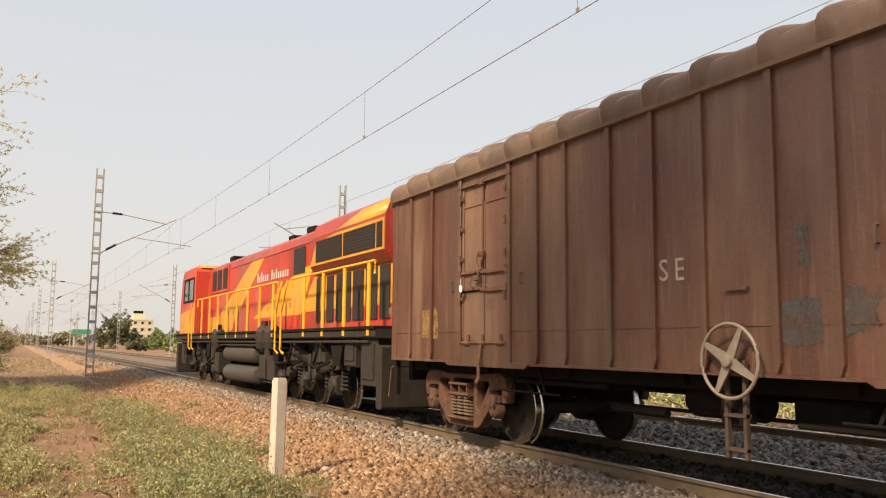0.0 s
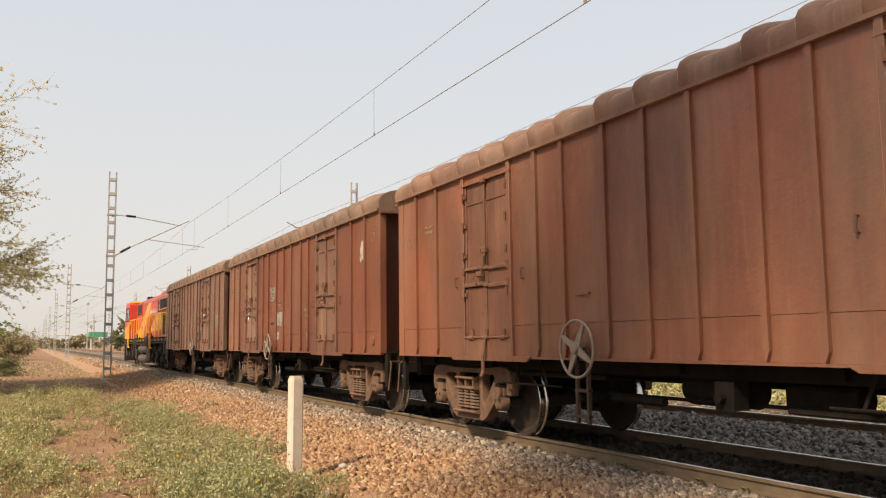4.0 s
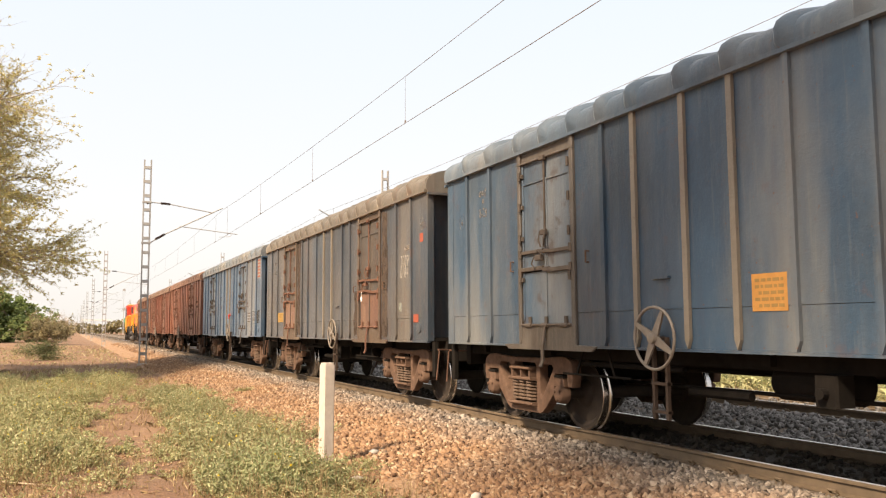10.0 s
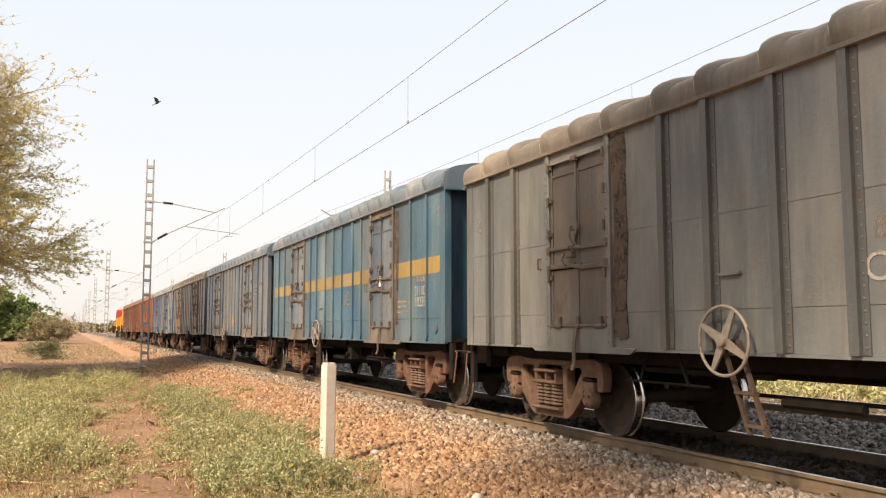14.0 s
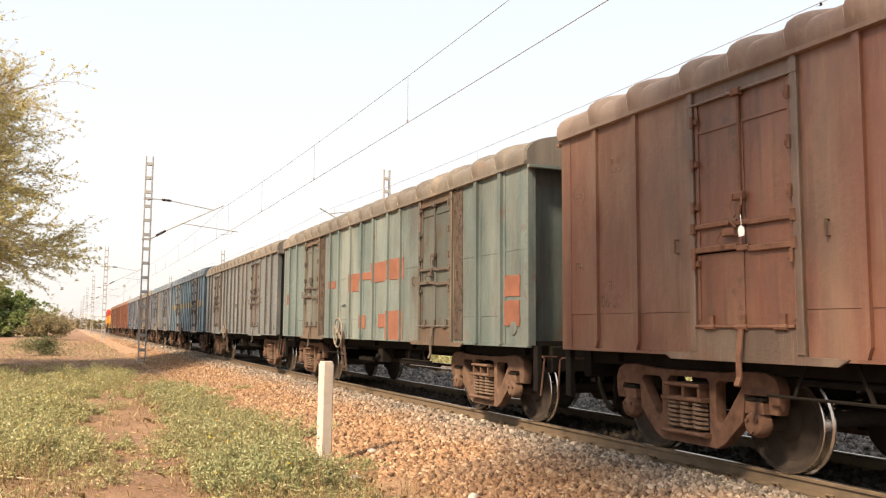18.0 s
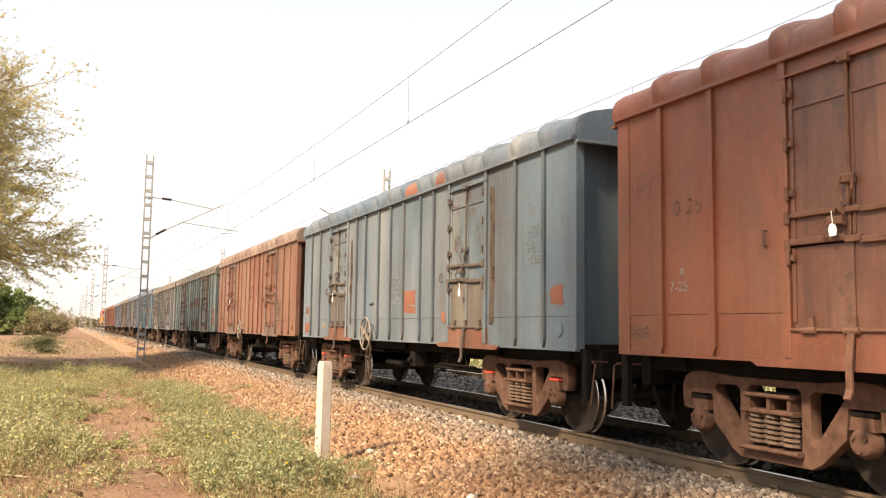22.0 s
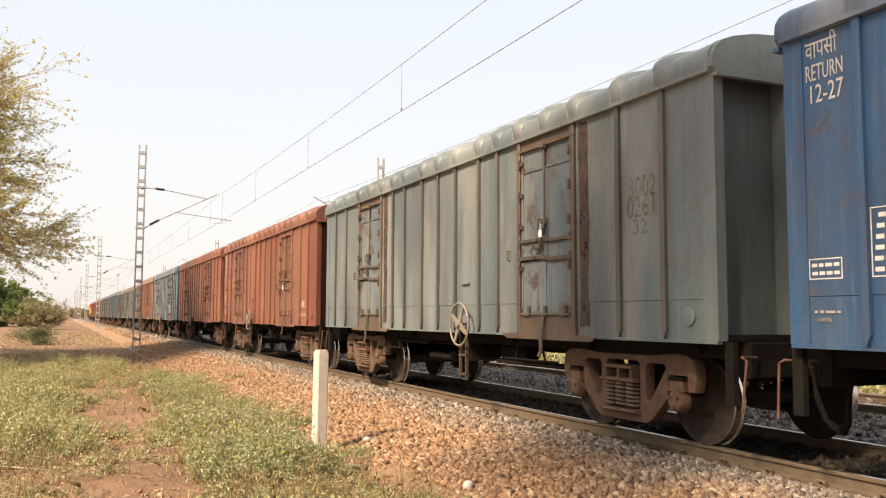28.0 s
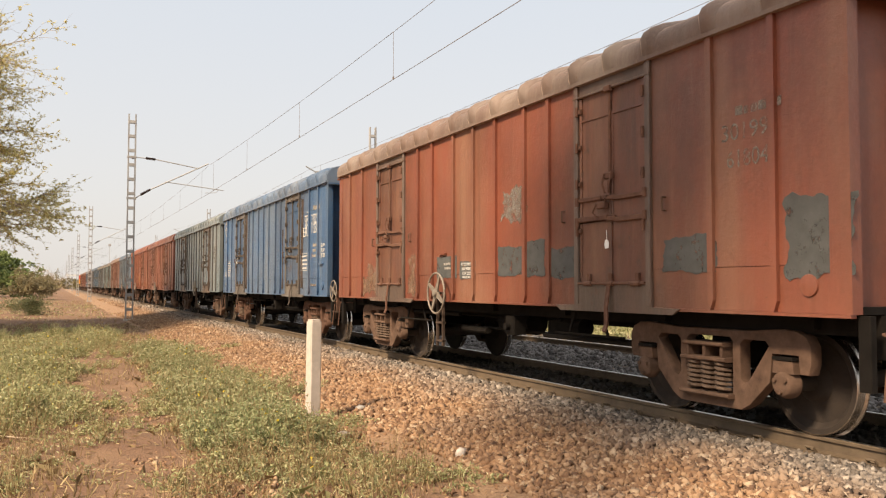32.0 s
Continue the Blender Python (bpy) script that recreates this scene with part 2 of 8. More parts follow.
# ---------------------------------------------------------------- mesh builder
class M:
    def __init__(self):
        self.v, self.f, self.mi = [], [], []
        self.k = 0

    def add(self, vs, fs):
        n = len(self.v)
        self.v += [tuple(p) for p in vs]
        self.f += [tuple(i + n for i in q) for q in fs]
        self.mi += [self.k] * len(fs)
        return self

    def box(self, x0, x1, y0, y1, z0, z1, ch=0.0):
        """A block with chamfered long edges if ch is given."""
        if ch <= 0:
            return self.add([(x, y, z) for x in (x0, x1) for y in (y0, y1) for z in (z0, z1)],
                            [(0, 1, 3, 2), (4, 6, 7, 5), (0, 4, 5, 1), (2, 3, 7, 6), (0, 2, 6, 4), (1, 5, 7, 3)])
        dims = [(x1 - x0, 0), (y1 - y0, 1), (z1 - z0, 2)]
        ax = max(dims)[1]
        lo, hi = [(x0, x1), (y0, y1), (z0, z1)][ax]
        (a0, a1), (b0, b1) = [r for i, r in enumerate([(x0, x1), (y0, y1), (z0, z1)]) if i != ax]
        c = min(ch, 0.45 * (a1 - a0), 0.45 * (b1 - b0))
        poly = [(a0 + c, b0), (a1 - c, b0), (a1, b0 + c), (a1, b1 - c), (a1 - c, b1), (a0 + c, b1), (a0, b1 - c), (a0, b0 + c)]
        return self.prism(poly, lo, hi, ax)

    def prism(self, poly, lo, hi, axis):
        def at(p, w):
            q = list(p)
            q.insert(axis, w)
            return q
        n = len(poly)
        vs = [at(p, lo) for p in poly] + [at(p, hi) for p in poly]
        fs = [(i, (i + 1) % n, n + (i + 1) % n, n + i) for i in range(n)] + [tuple(range(n))[::-1], tuple(range(n, 2 * n))]
        return self.add(vs, fs)

    def beam(self, a, b, w, lo, hi, axis=0):
        """A flat bar from a to b in the plane across axis, w wide."""
        a, b = Vector(a), Vector(b)
        d = (b - a).normalized()
        n = Vector((-d.y, d.x)) * w / 2
        return self.prism([tuple(a + n), tuple(a - n), tuple(b - n), tuple(b + n)], lo, hi, axis)

    def tube(self, pts, r, seg=8, closed=False):
        pts = [Vector(p) for p in pts]
        n = len(pts)
        rings = []
        up = Vector((0.13, 0.21, 1)).normalized()
        for i, p in enumerate(pts):
            a = pts[i - 1] if (i or closed) else p
            b = pts[(i + 1) % n] if (i < n - 1 or closed) else p
            d = (b - a).normalized()
            s = d.cross(up)
            if s.length < 0.15:
                s = d.cross(Vector((1, 0.3, 0)))
            s.normalize()
            t = d.cross(s)
            rr = r[i] if isinstance(r, (list, tuple)) else r
            rings.append([p + (s * math.cos(2 * math.pi * j / seg) + t * math.sin(2 * math.pi * j / seg)) * rr for j in range(seg)])
        vs = [p for g in rings for p in g]
        fs = []
        for i in range(n if closed else n - 1):
            k = (i + 1) % n
            for j in range(seg):
                fs.append((i * seg + j, i * seg + (j + 1) % seg, k * seg + (j + 1) % seg, k * seg + j))
        if not closed:
            fs += [tuple(range(seg))[::-1], tuple(range((n - 1) * seg, n * seg))]
        return self.add(vs, fs)

    def lathe(self, prof, axis=0, seg=28, at=(0, 0, 0), caps=True):
        """prof: (along, radius) pairs turned about an axis through at."""
        vs, fs = [], []
        for w, r in prof:
            for j in range(seg):
                q = [r * math.cos(2 * math.pi * j / seg), r * math.sin(2 * math.pi * j / seg)]
                q.insert(axis, w)
                vs.append([q[k] + at[k] for k in range(3)])
        for i in range(len(prof) - 1):
            for j in range(seg):
                fs.append((i * seg + j, i * seg + (j + 1) % seg, (i + 1) * seg + (j + 1) % seg, (i + 1) * seg + j))
        if caps:
            fs += [tuple(range(seg))[::-1], tuple(range((len(prof) - 1) * seg, len(prof) * seg))]
        return self.add(vs, fs)

    def moved(self, m):
        self.v = [tuple(m @ Vector(p)) for p in self.v]
        return self

    def mesh(self, name, mats=(), smooth=False):
        me = bpy.data.meshes.new(name)
        me.from_pydata(self.v, [], self.f)
        for mt in mats:
            me.materials.append(mt)
        if len(mats) > 1:
            me.polygons.foreach_set("material_index", self.mi)
        bm = bmesh.new()
        bm.from_mesh(me)
        bmesh.ops.recalc_face_normals(bm, faces=bm.faces)
        bm.to_mesh(me)
        bm.free()
        if smooth:
            me.polygons.foreach_set("use_smooth", [True] * len(me.polygons))
            me.set_sharp_from_angle(angle=radians(40))
        return me


def part(name, m, material, parent, label="", smooth=False, at=None):
    """Links a builder or a mesh as one mesh object under parent."""
    me = m.mesh(name, (material,) if material else (), smooth) if isinstance(m, M) else m
    ob = new(name, me)
    ob.parent = parent
    if at is not None:
        ob.matrix_basis = at
    if material and not isinstance(m, M):
        if not me.materials:
            me.materials.append(material)
        ob.material_slots[0].link = "OBJECT"
        ob.material_slots[0].material = material
    if label:
        tagged(ob, label)
    return ob


def thing(name, label, category, m=None, group="", kind=""):
    ob = new(name)
    ob.empty_display_size = 0.2
    if m is not None:
        ob.matrix_basis = m
    return tagged(ob, label, category, group, kind)

# ---------------------------------------------------------------- ground, ballast, track
rng = np.random.default_rng(7)


def mesh_np(name, verts, faces, material, smooth=False):
    """A mesh from numpy arrays; faces of equal size."""
    me = bpy.data.meshes.new(name)
    k = faces.shape[1]
    me.vertices.add(len(verts))
    me.vertices.foreach_set("co", np.ascontiguousarray(verts, dtype=np.float32).ravel())
    me.loops.add(faces.size)
    me.loops.foreach_set("vertex_index", np.ascontiguousarray(faces, dtype=np.int32).ravel())
    me.polygons.add(len(faces))
    me.polygons.foreach_set("loop_start", np.arange(0, faces.size, k, dtype=np.int32))
    me.materials.append(material)
    if smooth:
        me.polygons.foreach_set("use_smooth", [True] * len(faces))
    me.update(calc_edges=True)
    return me


def bumps(x, y):
    """Gentle unevenness of the ground."""
    return (0.05 * np.sin(x * 0.9 + 1.3) * np.cos(y * 0.55 + 0.4) + 0.03 * np.sin(x * 2.3 + y * 1.7) + 0.02 * np.cos(y * 3.1 - x * 1.1)
            + 0.012 * np.sin(x * 5.3 - y * 4.1))


def ground_z(x, y):
    near = np.clip(1 - np.hypot(x, y - 20) / 160, 0, 1)
    flat = np.clip((np.abs(x - 10.2) - 7.5) / 2.0, 0, 1)
    return GROUND + bumps(x, y) * near * (0.25 + 0.75 * flat) - 0.05 * (1 - flat)


def bed_z(x):
    """Height of the ballast bed across the two tracks."""
    xs = [3.3, 3.7, 5.75, 6.3, D, 8.66, 9.3, 10.2, 11.2, 11.8, D2, 14.2, 14.8, 16.9, 17.4]
    zs = [-0.53, -0.45, -0.19, -0.165, -0.175, -0.165, -0.19, -0.33, -0.19, -0.165, -0.175, -0.165, -0.19, -0.5, -0.56]
    return np.interp(x, xs, zs)


def soil():
    m = Mat("dry_sandy_soil", 0.95)
    co = m.coords(world=True)
    a = m.noise(co, 0.35, 4, 0.55, 0.35, 0.65)
    b = m.noise(co, 2.2, 6, 0.65, 0.35, 0.7)
    c = m.noise(co, 26.0, 4, 0.7, 0.3, 0.7)
    col = m.mix(a, (0.155, 0.080, 0.044), (0.26, 0.150, 0.083))
    col = m.mix(b, col, (0.20, 0.108, 0.058), 0.8)
    col = m.mix(c, col, (0.33, 0.22, 0.125), 0.3)
    col = m.mix(m.noise(co, 0.9, 5, 0.7, 0.5, 0.62), col, (0.17, 0.088, 0.05), 0.75)
    col = m.mix(m.noise(co, 9.0, 5, 0.75, 0.55, 0.66), col, (0.11, 0.068, 0.04), 0.7)
    m.base(col)
    m.bump(c, 0.6, 0.03)
    return m.m


def stone_mat():
    m = Mat("crushed_stone_ballast", 0.9)
    r = m.rand(island=True)
    grey = m.ramp(r, [(0.0, (0.070, 0.058, 0.050)), (0.3, (0.16, 0.13, 0.105)), (0.8, (0.26, 0.215, 0.175)), (1.0, (0.39, 0.33, 0.275))])
    clay = m.ramp(r, [(0.0, (0.125, 0.064, 0.034)), (0.3, (0.235, 0.130, 0.068)), (0.8, (0.32, 0.190, 0.104)), (1.0, (0.44, 0.315, 0.20))])
    co = m.coords(world=True)
    sep = m.t.nodes.new("ShaderNodeSeparateXYZ")
    m.t.links.new(co, sep.inputs[0])
    g = m.t.nodes.new("ShaderNodeMapRange")
    g.inputs[1].default_value, g.inputs[2].default_value = 5.0, 6.2
    m.t.links.new(sep.outputs[0], g.inputs[0])
    n = m.noise(co, 0.8, 3, 0.5, 0.3, 0.7)
    ad = m.t.nodes.new("ShaderNodeMath")
    ad.operation = "MULTIPLY_ADD"
    m.t.links.new(n, ad.inputs[0])
    ad.inputs[1].default_value = 0.5
    m.t.links.new(g.outputs[0], ad.inputs[2])
    sb = m.t.nodes.new("ShaderNodeMath")
    sb.operation = "SUBTRACT"
    sb.use_clamp = True
    m.t.links.new(ad.outputs[0], sb.inputs[0])
    sb.inputs[1].default_value = 0.25
    m.base(m.mix(sb.outputs[0], clay, grey))
    m.bump(m.noise(co, 60.0, 3, 0.6, 0.3, 0.7), 0.4, 0.01)
    return m.m


def chip_stone(name, lo, hi):
    m = Mat(name, 0.85)
    m.b.inputs["Specular IOR Level"].default_value = 0.2
    r = m.rand(island=True)
    co = m.coords(world=True)
    c = m.mix(r, lo, hi)
    m.base(m.mix(m.noise(co, 7.0, 5, 0.65, 0.35, 0.7), c, scaled(hi, 0.8), 0.4))
    m.bump(m.noise(co, 50.0, 3, 0.6, 0.3, 0.7), 0.4, 0.01)
    return m.m


M_SOIL = soil()
M_STONE = stone_mat()


def bed_mat():
    """Sandy clay washed down the slope, darker packed stone near the rails."""
    m = Mat("packed_ballast", 0.95)
    co = m.coords(world=True)
    sep = m.t.nodes.new("ShaderNodeSeparateXYZ")
    m.t.links.new(co, sep.inputs[0])
    g = m.t.nodes.new("ShaderNodeMapRange")
    g.inputs[1].default_value, g.inputs[2].default_value = 4.8, 6.0
    m.t.links.new(sep.outputs[0], g.inputs[0])
    fine = m.noise(co, 18.0, 5, 0.7, 0.3, 0.7)
    sand = m.mix(fine, (0.20, 0.112, 0.060), (0.37, 0.235, 0.135))
    dark = m.mix(fine, (0.075, 0.055, 0.04), (0.22, 0.165, 0.12))
    m.base(m.mix(g.outputs[0], sand, dark))
    m.bump(fine, 0.9, 0.02)
    return m.m


M_STONE_BED = bed_mat()

# ground sheet: fine near the camera, coarse to the horizon
gx = np.unique(np.concatenate([np.linspace(-2600, -120, 14), np.linspace(-120, -16, 27), np.linspace(-16, 8, 81), np.linspace(8, 40, 33), np.linspace(40, 200, 17), np.linspace(200, 2600, 13)]))
gy = np.unique(np.concatenate([np.linspace(-2600, -100, 12), np.linspace(-100, 2, 30), np.linspace(2, 50, 161), np.linspace(50, 200, 60), np.linspace(200, 2800, 18)]))
X, Y = np.meshgrid(gx, gy, indexing="ij")
Z = ground_z(X, Y)
nx, ny = X.shape
idx = np.arange(nx * ny).reshape(nx, ny)
F = np.stack([idx[:-1, :-1], idx[1:, :-1], idx[1:, 1:], idx[:-1, 1:]], -1).reshape(-1, 4)
ground = new("ground", mesh_np("ground", np.stack([X, Y, Z], -1).reshape(-1, 3), F, M_SOIL, True))
tagged(ground, "dry sandy brown ground beside the tracks", "ground", kind="structure")

# ballast bed
bx = np.array([3.3, 3.7, 4.4, 5.1, 5.75, 6.3, D, 8.66, 9.3, 10.2, 11.2, 11.8, D2, 14.2, 14.8, 16.9, 17.4])
by = np.concatenate([np.linspace(-260, 0, 30), np.linspace(1, 60, 120), np.linspace(65, 900, 40)])
X, Y = np.meshgrid(bx, by, indexing="ij")
Z = bed_z(X) + 0.018 * np.sin(Y * 1.9 + X * 2.0) * np.cos(Y * 0.7)
idx = np.arange(X.size).reshape(X.shape)
F = np.stack([idx[:-1, :-1], idx[1:, :-1], idx[1:, 1:], idx[:-1, 1:]], -1).reshape(-1, 4)
ballast_bed = new("ballast_bed", mesh_np("ballast_bed", np.stack([X, Y, Z], -1).reshape(-1, 3), F, M_STONE_BED, True))
tagged(ballast_bed, "bed of crushed stone ballast under both tracks", "ballast", kind="structure")

# loose stones
PHI = (1 + 5 ** 0.5) / 2
ICO_V = np.array([(-1, PHI, 0), (1, PHI, 0), (-1, -PHI, 0), (1, -PHI, 0), (0, -1, PHI), (0, 1, PHI), (0, -1, -PHI), (0, 1, -PHI), (PHI, 0, -1), (PHI, 0, 1), (-PHI, 0, -1), (-PHI, 0, 1)]) / math.hypot(1, PHI)
ICO_F = np.array([(0, 11, 5), (0, 5, 1), (0, 1, 7), (0, 7, 10), (0, 10, 11), (1, 5, 9), (5, 11, 4), (11, 10, 2), (10, 7, 6), (7, 1, 8), (3, 9, 4), (3, 4, 2), (3, 2, 6), (3, 6, 8), (3, 8, 9), (4, 9, 5), (2, 4, 11), (6, 2, 10), (8, 6, 7), (9, 8, 1)])


def turns(n):
    q = rng.normal(size=(n, 4))
    q /= np.linalg.norm(q, axis=1)[:, None]
    w, x, y, z = q.T
    return np.stack([1 - 2 * (y * y + z * z), 2 * (x * y - z * w), 2 * (x * z + y * w), 2 * (x * y + z * w), 1 - 2 * (x * x + z * z), 2 * (y * z - x * w),
                     2 * (x * z - y * w), 2 * (y * z + x * w), 1 - 2 * (x * x + y * y)], -1).reshape(n, 3, 3)


BOX_V = np.array([(x, y, z) for x in (-1, 1) for y in (-1, 1) for z in (-1, 1)], float)
BOX_F = np.array([(0, 1, 3), (0, 3, 2), (4, 6, 7), (4, 7, 5), (0, 4, 5), (0, 5, 1), (2, 3, 7), (2, 7, 6), (0, 2, 6), (0, 6, 4), (1, 5, 7), (1, 7, 3)])


def stones(zones):
    """Angular chips of crushed stone; zones: x0, x1, y0, y1, count, size."""
    V, Fs, o = [], [], 0
    for x0, x1, y0, y1, n, size in zones:
        c = np.stack([rng.uniform(x0, x1, n), rng.uniform(y0, y1, n), np.zeros(n)], -1)
        s = size * rng.uniform(0.5, 1.4, n)
        c[:, 2] = np.maximum(bed_z(c[:, 0]), GROUND - 0.02) + s * rng.uniform(-0.2, 0.55, n)
        shape = (BOX_V[None] * rng.uniform(0.35, 1.0, (n, 8, 1)) + rng.normal(size=(n, 8, 3)) * 0.16) * rng.uniform(0.55, 1.05, (n, 1, 3))
        v = np.einsum("nij,nkj->nki", turns(n), shape) * s[:, None, None] + c[:, None]
        V.append(v.reshape(-1, 3))
        Fs.append((BOX_F[None] + (np.arange(n) * 8)[:, None, None] + o).reshape(-1, 3))
        o += n * 8
    return np.concatenate(V), np.concatenate(Fs)


v, f = stones([(3.3, 6.42, -5, 3.5, 9000, 0.045), (3.85, 6.42, 3.5, 10, 15500, 0.036), (3.3, 6.42, 10, 18, 15000, 0.040), (3.5, 5.0, 18, 30, 8000, 0.030), (5.0, 6.42, 18, 30, 10000, 0.038), (3.6, 5.0, 30, 60, 7000, 0.040), (5.0, 6.42, 30, 60, 9500, 0.048), (4.6, 6.4, 60, 110, 3000, 0.08),
               (2.9, 3.85, 5.5, 30, 1100, 0.026), (-1.6, 2.7, 5.0, 15, 2200, 0.024), (0.2, 2.0, 7.5, 15, 1500, 0.022)])
tagged(new("ballast_stones", mesh_np("ballast_stones", v, f, M_STONE)), "loose crushed stones, orange with clay dust lower down and greyer by the rail", "gravel", kind="stuff")
# darker stones beyond the train: its cast shade is put into their colour
M_STONE_DARK = chip_stone("train_shade_ballast", (0.05, 0.045, 0.041), (0.26, 0.235, 0.215))
# blackened so that shade under the train is in the stones' colour
M_STONE_SHADE = chip_stone("shade_blackened_ballast", (0.018, 0.014, 0.011), (0.085, 0.066, 0.05))
v, f = stones([(8.62, 11.9, 7, 24, 11000, 0.05), (8.62, 11.9, 24, 60, 6000, 0.075), (12.2, 16.8, 9, 50, 5500, 0.06)])
tagged(new("ballast_stones", mesh_np("ballast_stones", v, f, M_STONE_DARK)), "dark grey crushed stones between the two tracks, train shade put into their colour", "gravel", kind="stuff")
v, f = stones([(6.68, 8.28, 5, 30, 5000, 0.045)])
tagged(new("ballast_stones", mesh_np("ballast_stones", v, f, M_STONE_SHADE)), "crushed stones between the rails, darkened with the train shade", "gravel", kind="stuff")
# a dark strip laid between the rails in place of the train's shade
me = bpy.data.meshes.new("shade_strip")
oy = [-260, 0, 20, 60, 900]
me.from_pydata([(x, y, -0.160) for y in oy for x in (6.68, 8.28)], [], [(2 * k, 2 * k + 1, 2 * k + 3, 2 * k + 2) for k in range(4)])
me.materials.append(M_STONE_SHADE)
tagged(new("oily_ballast", me), "dark strip between the rails, standing in for shade under the train", "ballast", kind="structure")

# concrete sleepers darkened likewise for the shade beneath the train
M_SLEEPER = plain("shade_darkened_sleeper", (0.085, 0.066, 0.05), 0.9, 0.0, 0.5, 4.0, 0.3, 0.2)
RAIL_SECTION = [(-0.068, -0.156), (0.068, -0.156), (0.068, -0.146), (0.012, -0.128), (0.009, -0.045), (0.034, -0.034), (0.0345, -0.008), (0.026, 0.0), (-0.026, 0.0), (-0.0345, -0.008), (-0.034, -0.034), (-0.009, -0.045), (-0.012, -0.128), (-0.068, -0.146)]


def track(label, cx, clips, slab):
    top = thing("railway_track", label, "railway track", pose(cx, 0, 0), kind="structure")
    for s in (-1, 1):
        m = M()
        m.prism([(x + s * 0.873, z) for x, z in RAIL_SECTION], -260, 900, 1)
        r = part("rail", m, M_RAIL, top, "rust-brown steel rail")
        m = M()
        m.box(s * 0.873 - 0.024, s * 0.873 + 0.024, -260, 900, 0.0005, 0.0022)
        part("rail_head", m, M_RAILTOP, top, "polished running surface")
    m = M()
    m.prism([(-1.37, -0.38), (1.37, -0.38), (1.37, -0.20), (1.15, -0.165), (-1.15, -0.165), (-1.37, -0.20)], -0.12, 0.12, 1)
    me = m.mesh("sleeper")
    c = M()
    c.tube([(-0.06, -0.045, -0.145), (-0.10, -0.045, -0.105), (-0.10, 0.045, -0.105), (-0.055, 0.045, -0.135), (-0.03, 0.0, -0.14)], 0.012, 6)
    c.box(-0.13, -0.075, -0.05, 0.05, -0.165, -0.14)
    ce = c.mesh("rail_clip", (), True)
    for k in range(clips):
        y = -2.0 + 0.65 * k
        sl = part("sleeper", me, slab, top, at=pose(0, y, 0))
        for s in (-1, 1):
            part("rail_clip", ce, M_RAIL, sl, at=pose(s * 0.873, 0, 0))
            part("rail_clip", ce, M_RAIL, sl, at=pose(s * 0.873, 0, 0, 0, 0, 180))
    return top


track("running track on concrete sleepers with rusty rails", D, 70, M_SLEEPER)
track("second track beside the train with rusty rails", D2, 50, M_CONCRETE)

# ---------------------------------------------------------------- overhead line
WIRE_C, WIRE_M = 6.54, 7.76     # contact wire and messenger heights


def mast(x, y, side, label, top_z=10.7):
    """A lattice mast of two channels with battens, and its cantilever; side +1 reaches towards +x."""
    t = thing("catenary_mast", label, "catenary mast", pose(x, y, GROUND), group="masts of the overhead line")
    H = top_z - GROUND
    w = 0.17
    for s in (-1, 1):
        m = M()
        m.box(s * w - 0.03, s * w + 0.03, -0.09, -0.075, -0.3, H)
        m.box(s * w - 0.03, s * w + 0.03, 0.075, 0.09, -0.3, H)
        m.box(s * (w + 0.03) - 0.008, s * (w + 0.03) + 0.008, -0.09, 0.09, -0.3, H)
        part("channel", m, M_GALV, t)
    z = 0.5
    while z < H:
        for yy in (-0.098, 0.088):
            m = M()
            m.box(-w, w, yy, yy + 0.01, z, z + 0.16)
            part("batten", m, M_GALV, t)
        z += 0.78
    m = M()
    m.box(-0.27, 0.27, -0.2, 0.2, -0.4, 0.06, 0.03)
    part("footing", m, M_CONCRETE, t)
    za, zb = 8.36 - GROUND, 6.12 - GROUND
    tip = 3.95
    m = M()
    m.tube([(side * 0.2, 0, za), (side * 0.75, 0, za - 0.02)], 0.03, 8)
    m.tube([(side * 1.2, 0, za - 0.05), (side * 3.55, 0, za - 0.42)], 0.03, 8)
    part("stay_tube", m, M_GALV, t)
    m = M()
    m.tube([(side * 0.2, 0, zb), (side * 0.5, 0, zb + 0.22)], 0.035, 8)
    m.tube([(side * 0.95, 0, zb + 0.5), (side * (tip + 0.1), 0, za - 0.12)], 0.035, 8)
    part("bracket_tube", m, M_GALV, t)
    m = M()
    m.tube([(side * 1.75, 0, zb + 0.98), (side * 4.9, 0, zb + 0.66)], 0.025, 8)
    m.tube([(side * 4.6, 0, zb + 0.69), (side * 4.5, 0, zb + 0.52), (side * 3.9, 0, zb + 0.47)], 0.016, 6)
    part("steady_arm", m, M_GALV, t)
    for a, b in (((0.72, za - 0.02), (1.22, za - 0.05)), ((0.48, zb + 0.21), (0.98, zb + 0.52))):
        p, q = Vector((side * a[0], 0, a[1])), Vector((side * b[0], 0, b[1]))
        m = M()
        n = 14
        m.tube([p.lerp(q, i / n) for i in range(n + 1)], [0.085 if i % 2 else 0.045 for i in range(n + 1)], 10)
        part("insulator", m, M_INSUL, t, "dark ribbed insulator", True)
    m = M()
    m.tube([(0, 0, za - 0.1), (side * 0.22, 0, za)], 0.03, 6)
    m.box(-0.24, 0.24, -0.11, 0.11, za - 0.05, za + 0.05)
    part("clamp", m, M_GALV, t)
    m = M()
    m.box(-0.24, 0.24, -0.11, 0.11, zb - 0.05, zb + 0.05)
    part("clamp", m, M_GALV, t)
    return t


MAST_Y = [-10, 48, 106, 164, 222, 280, 338]
for k, y in enumerate(MAST_Y):
    mast(3.62, y, 1, "grey lattice steel mast with a cantilever over the track")
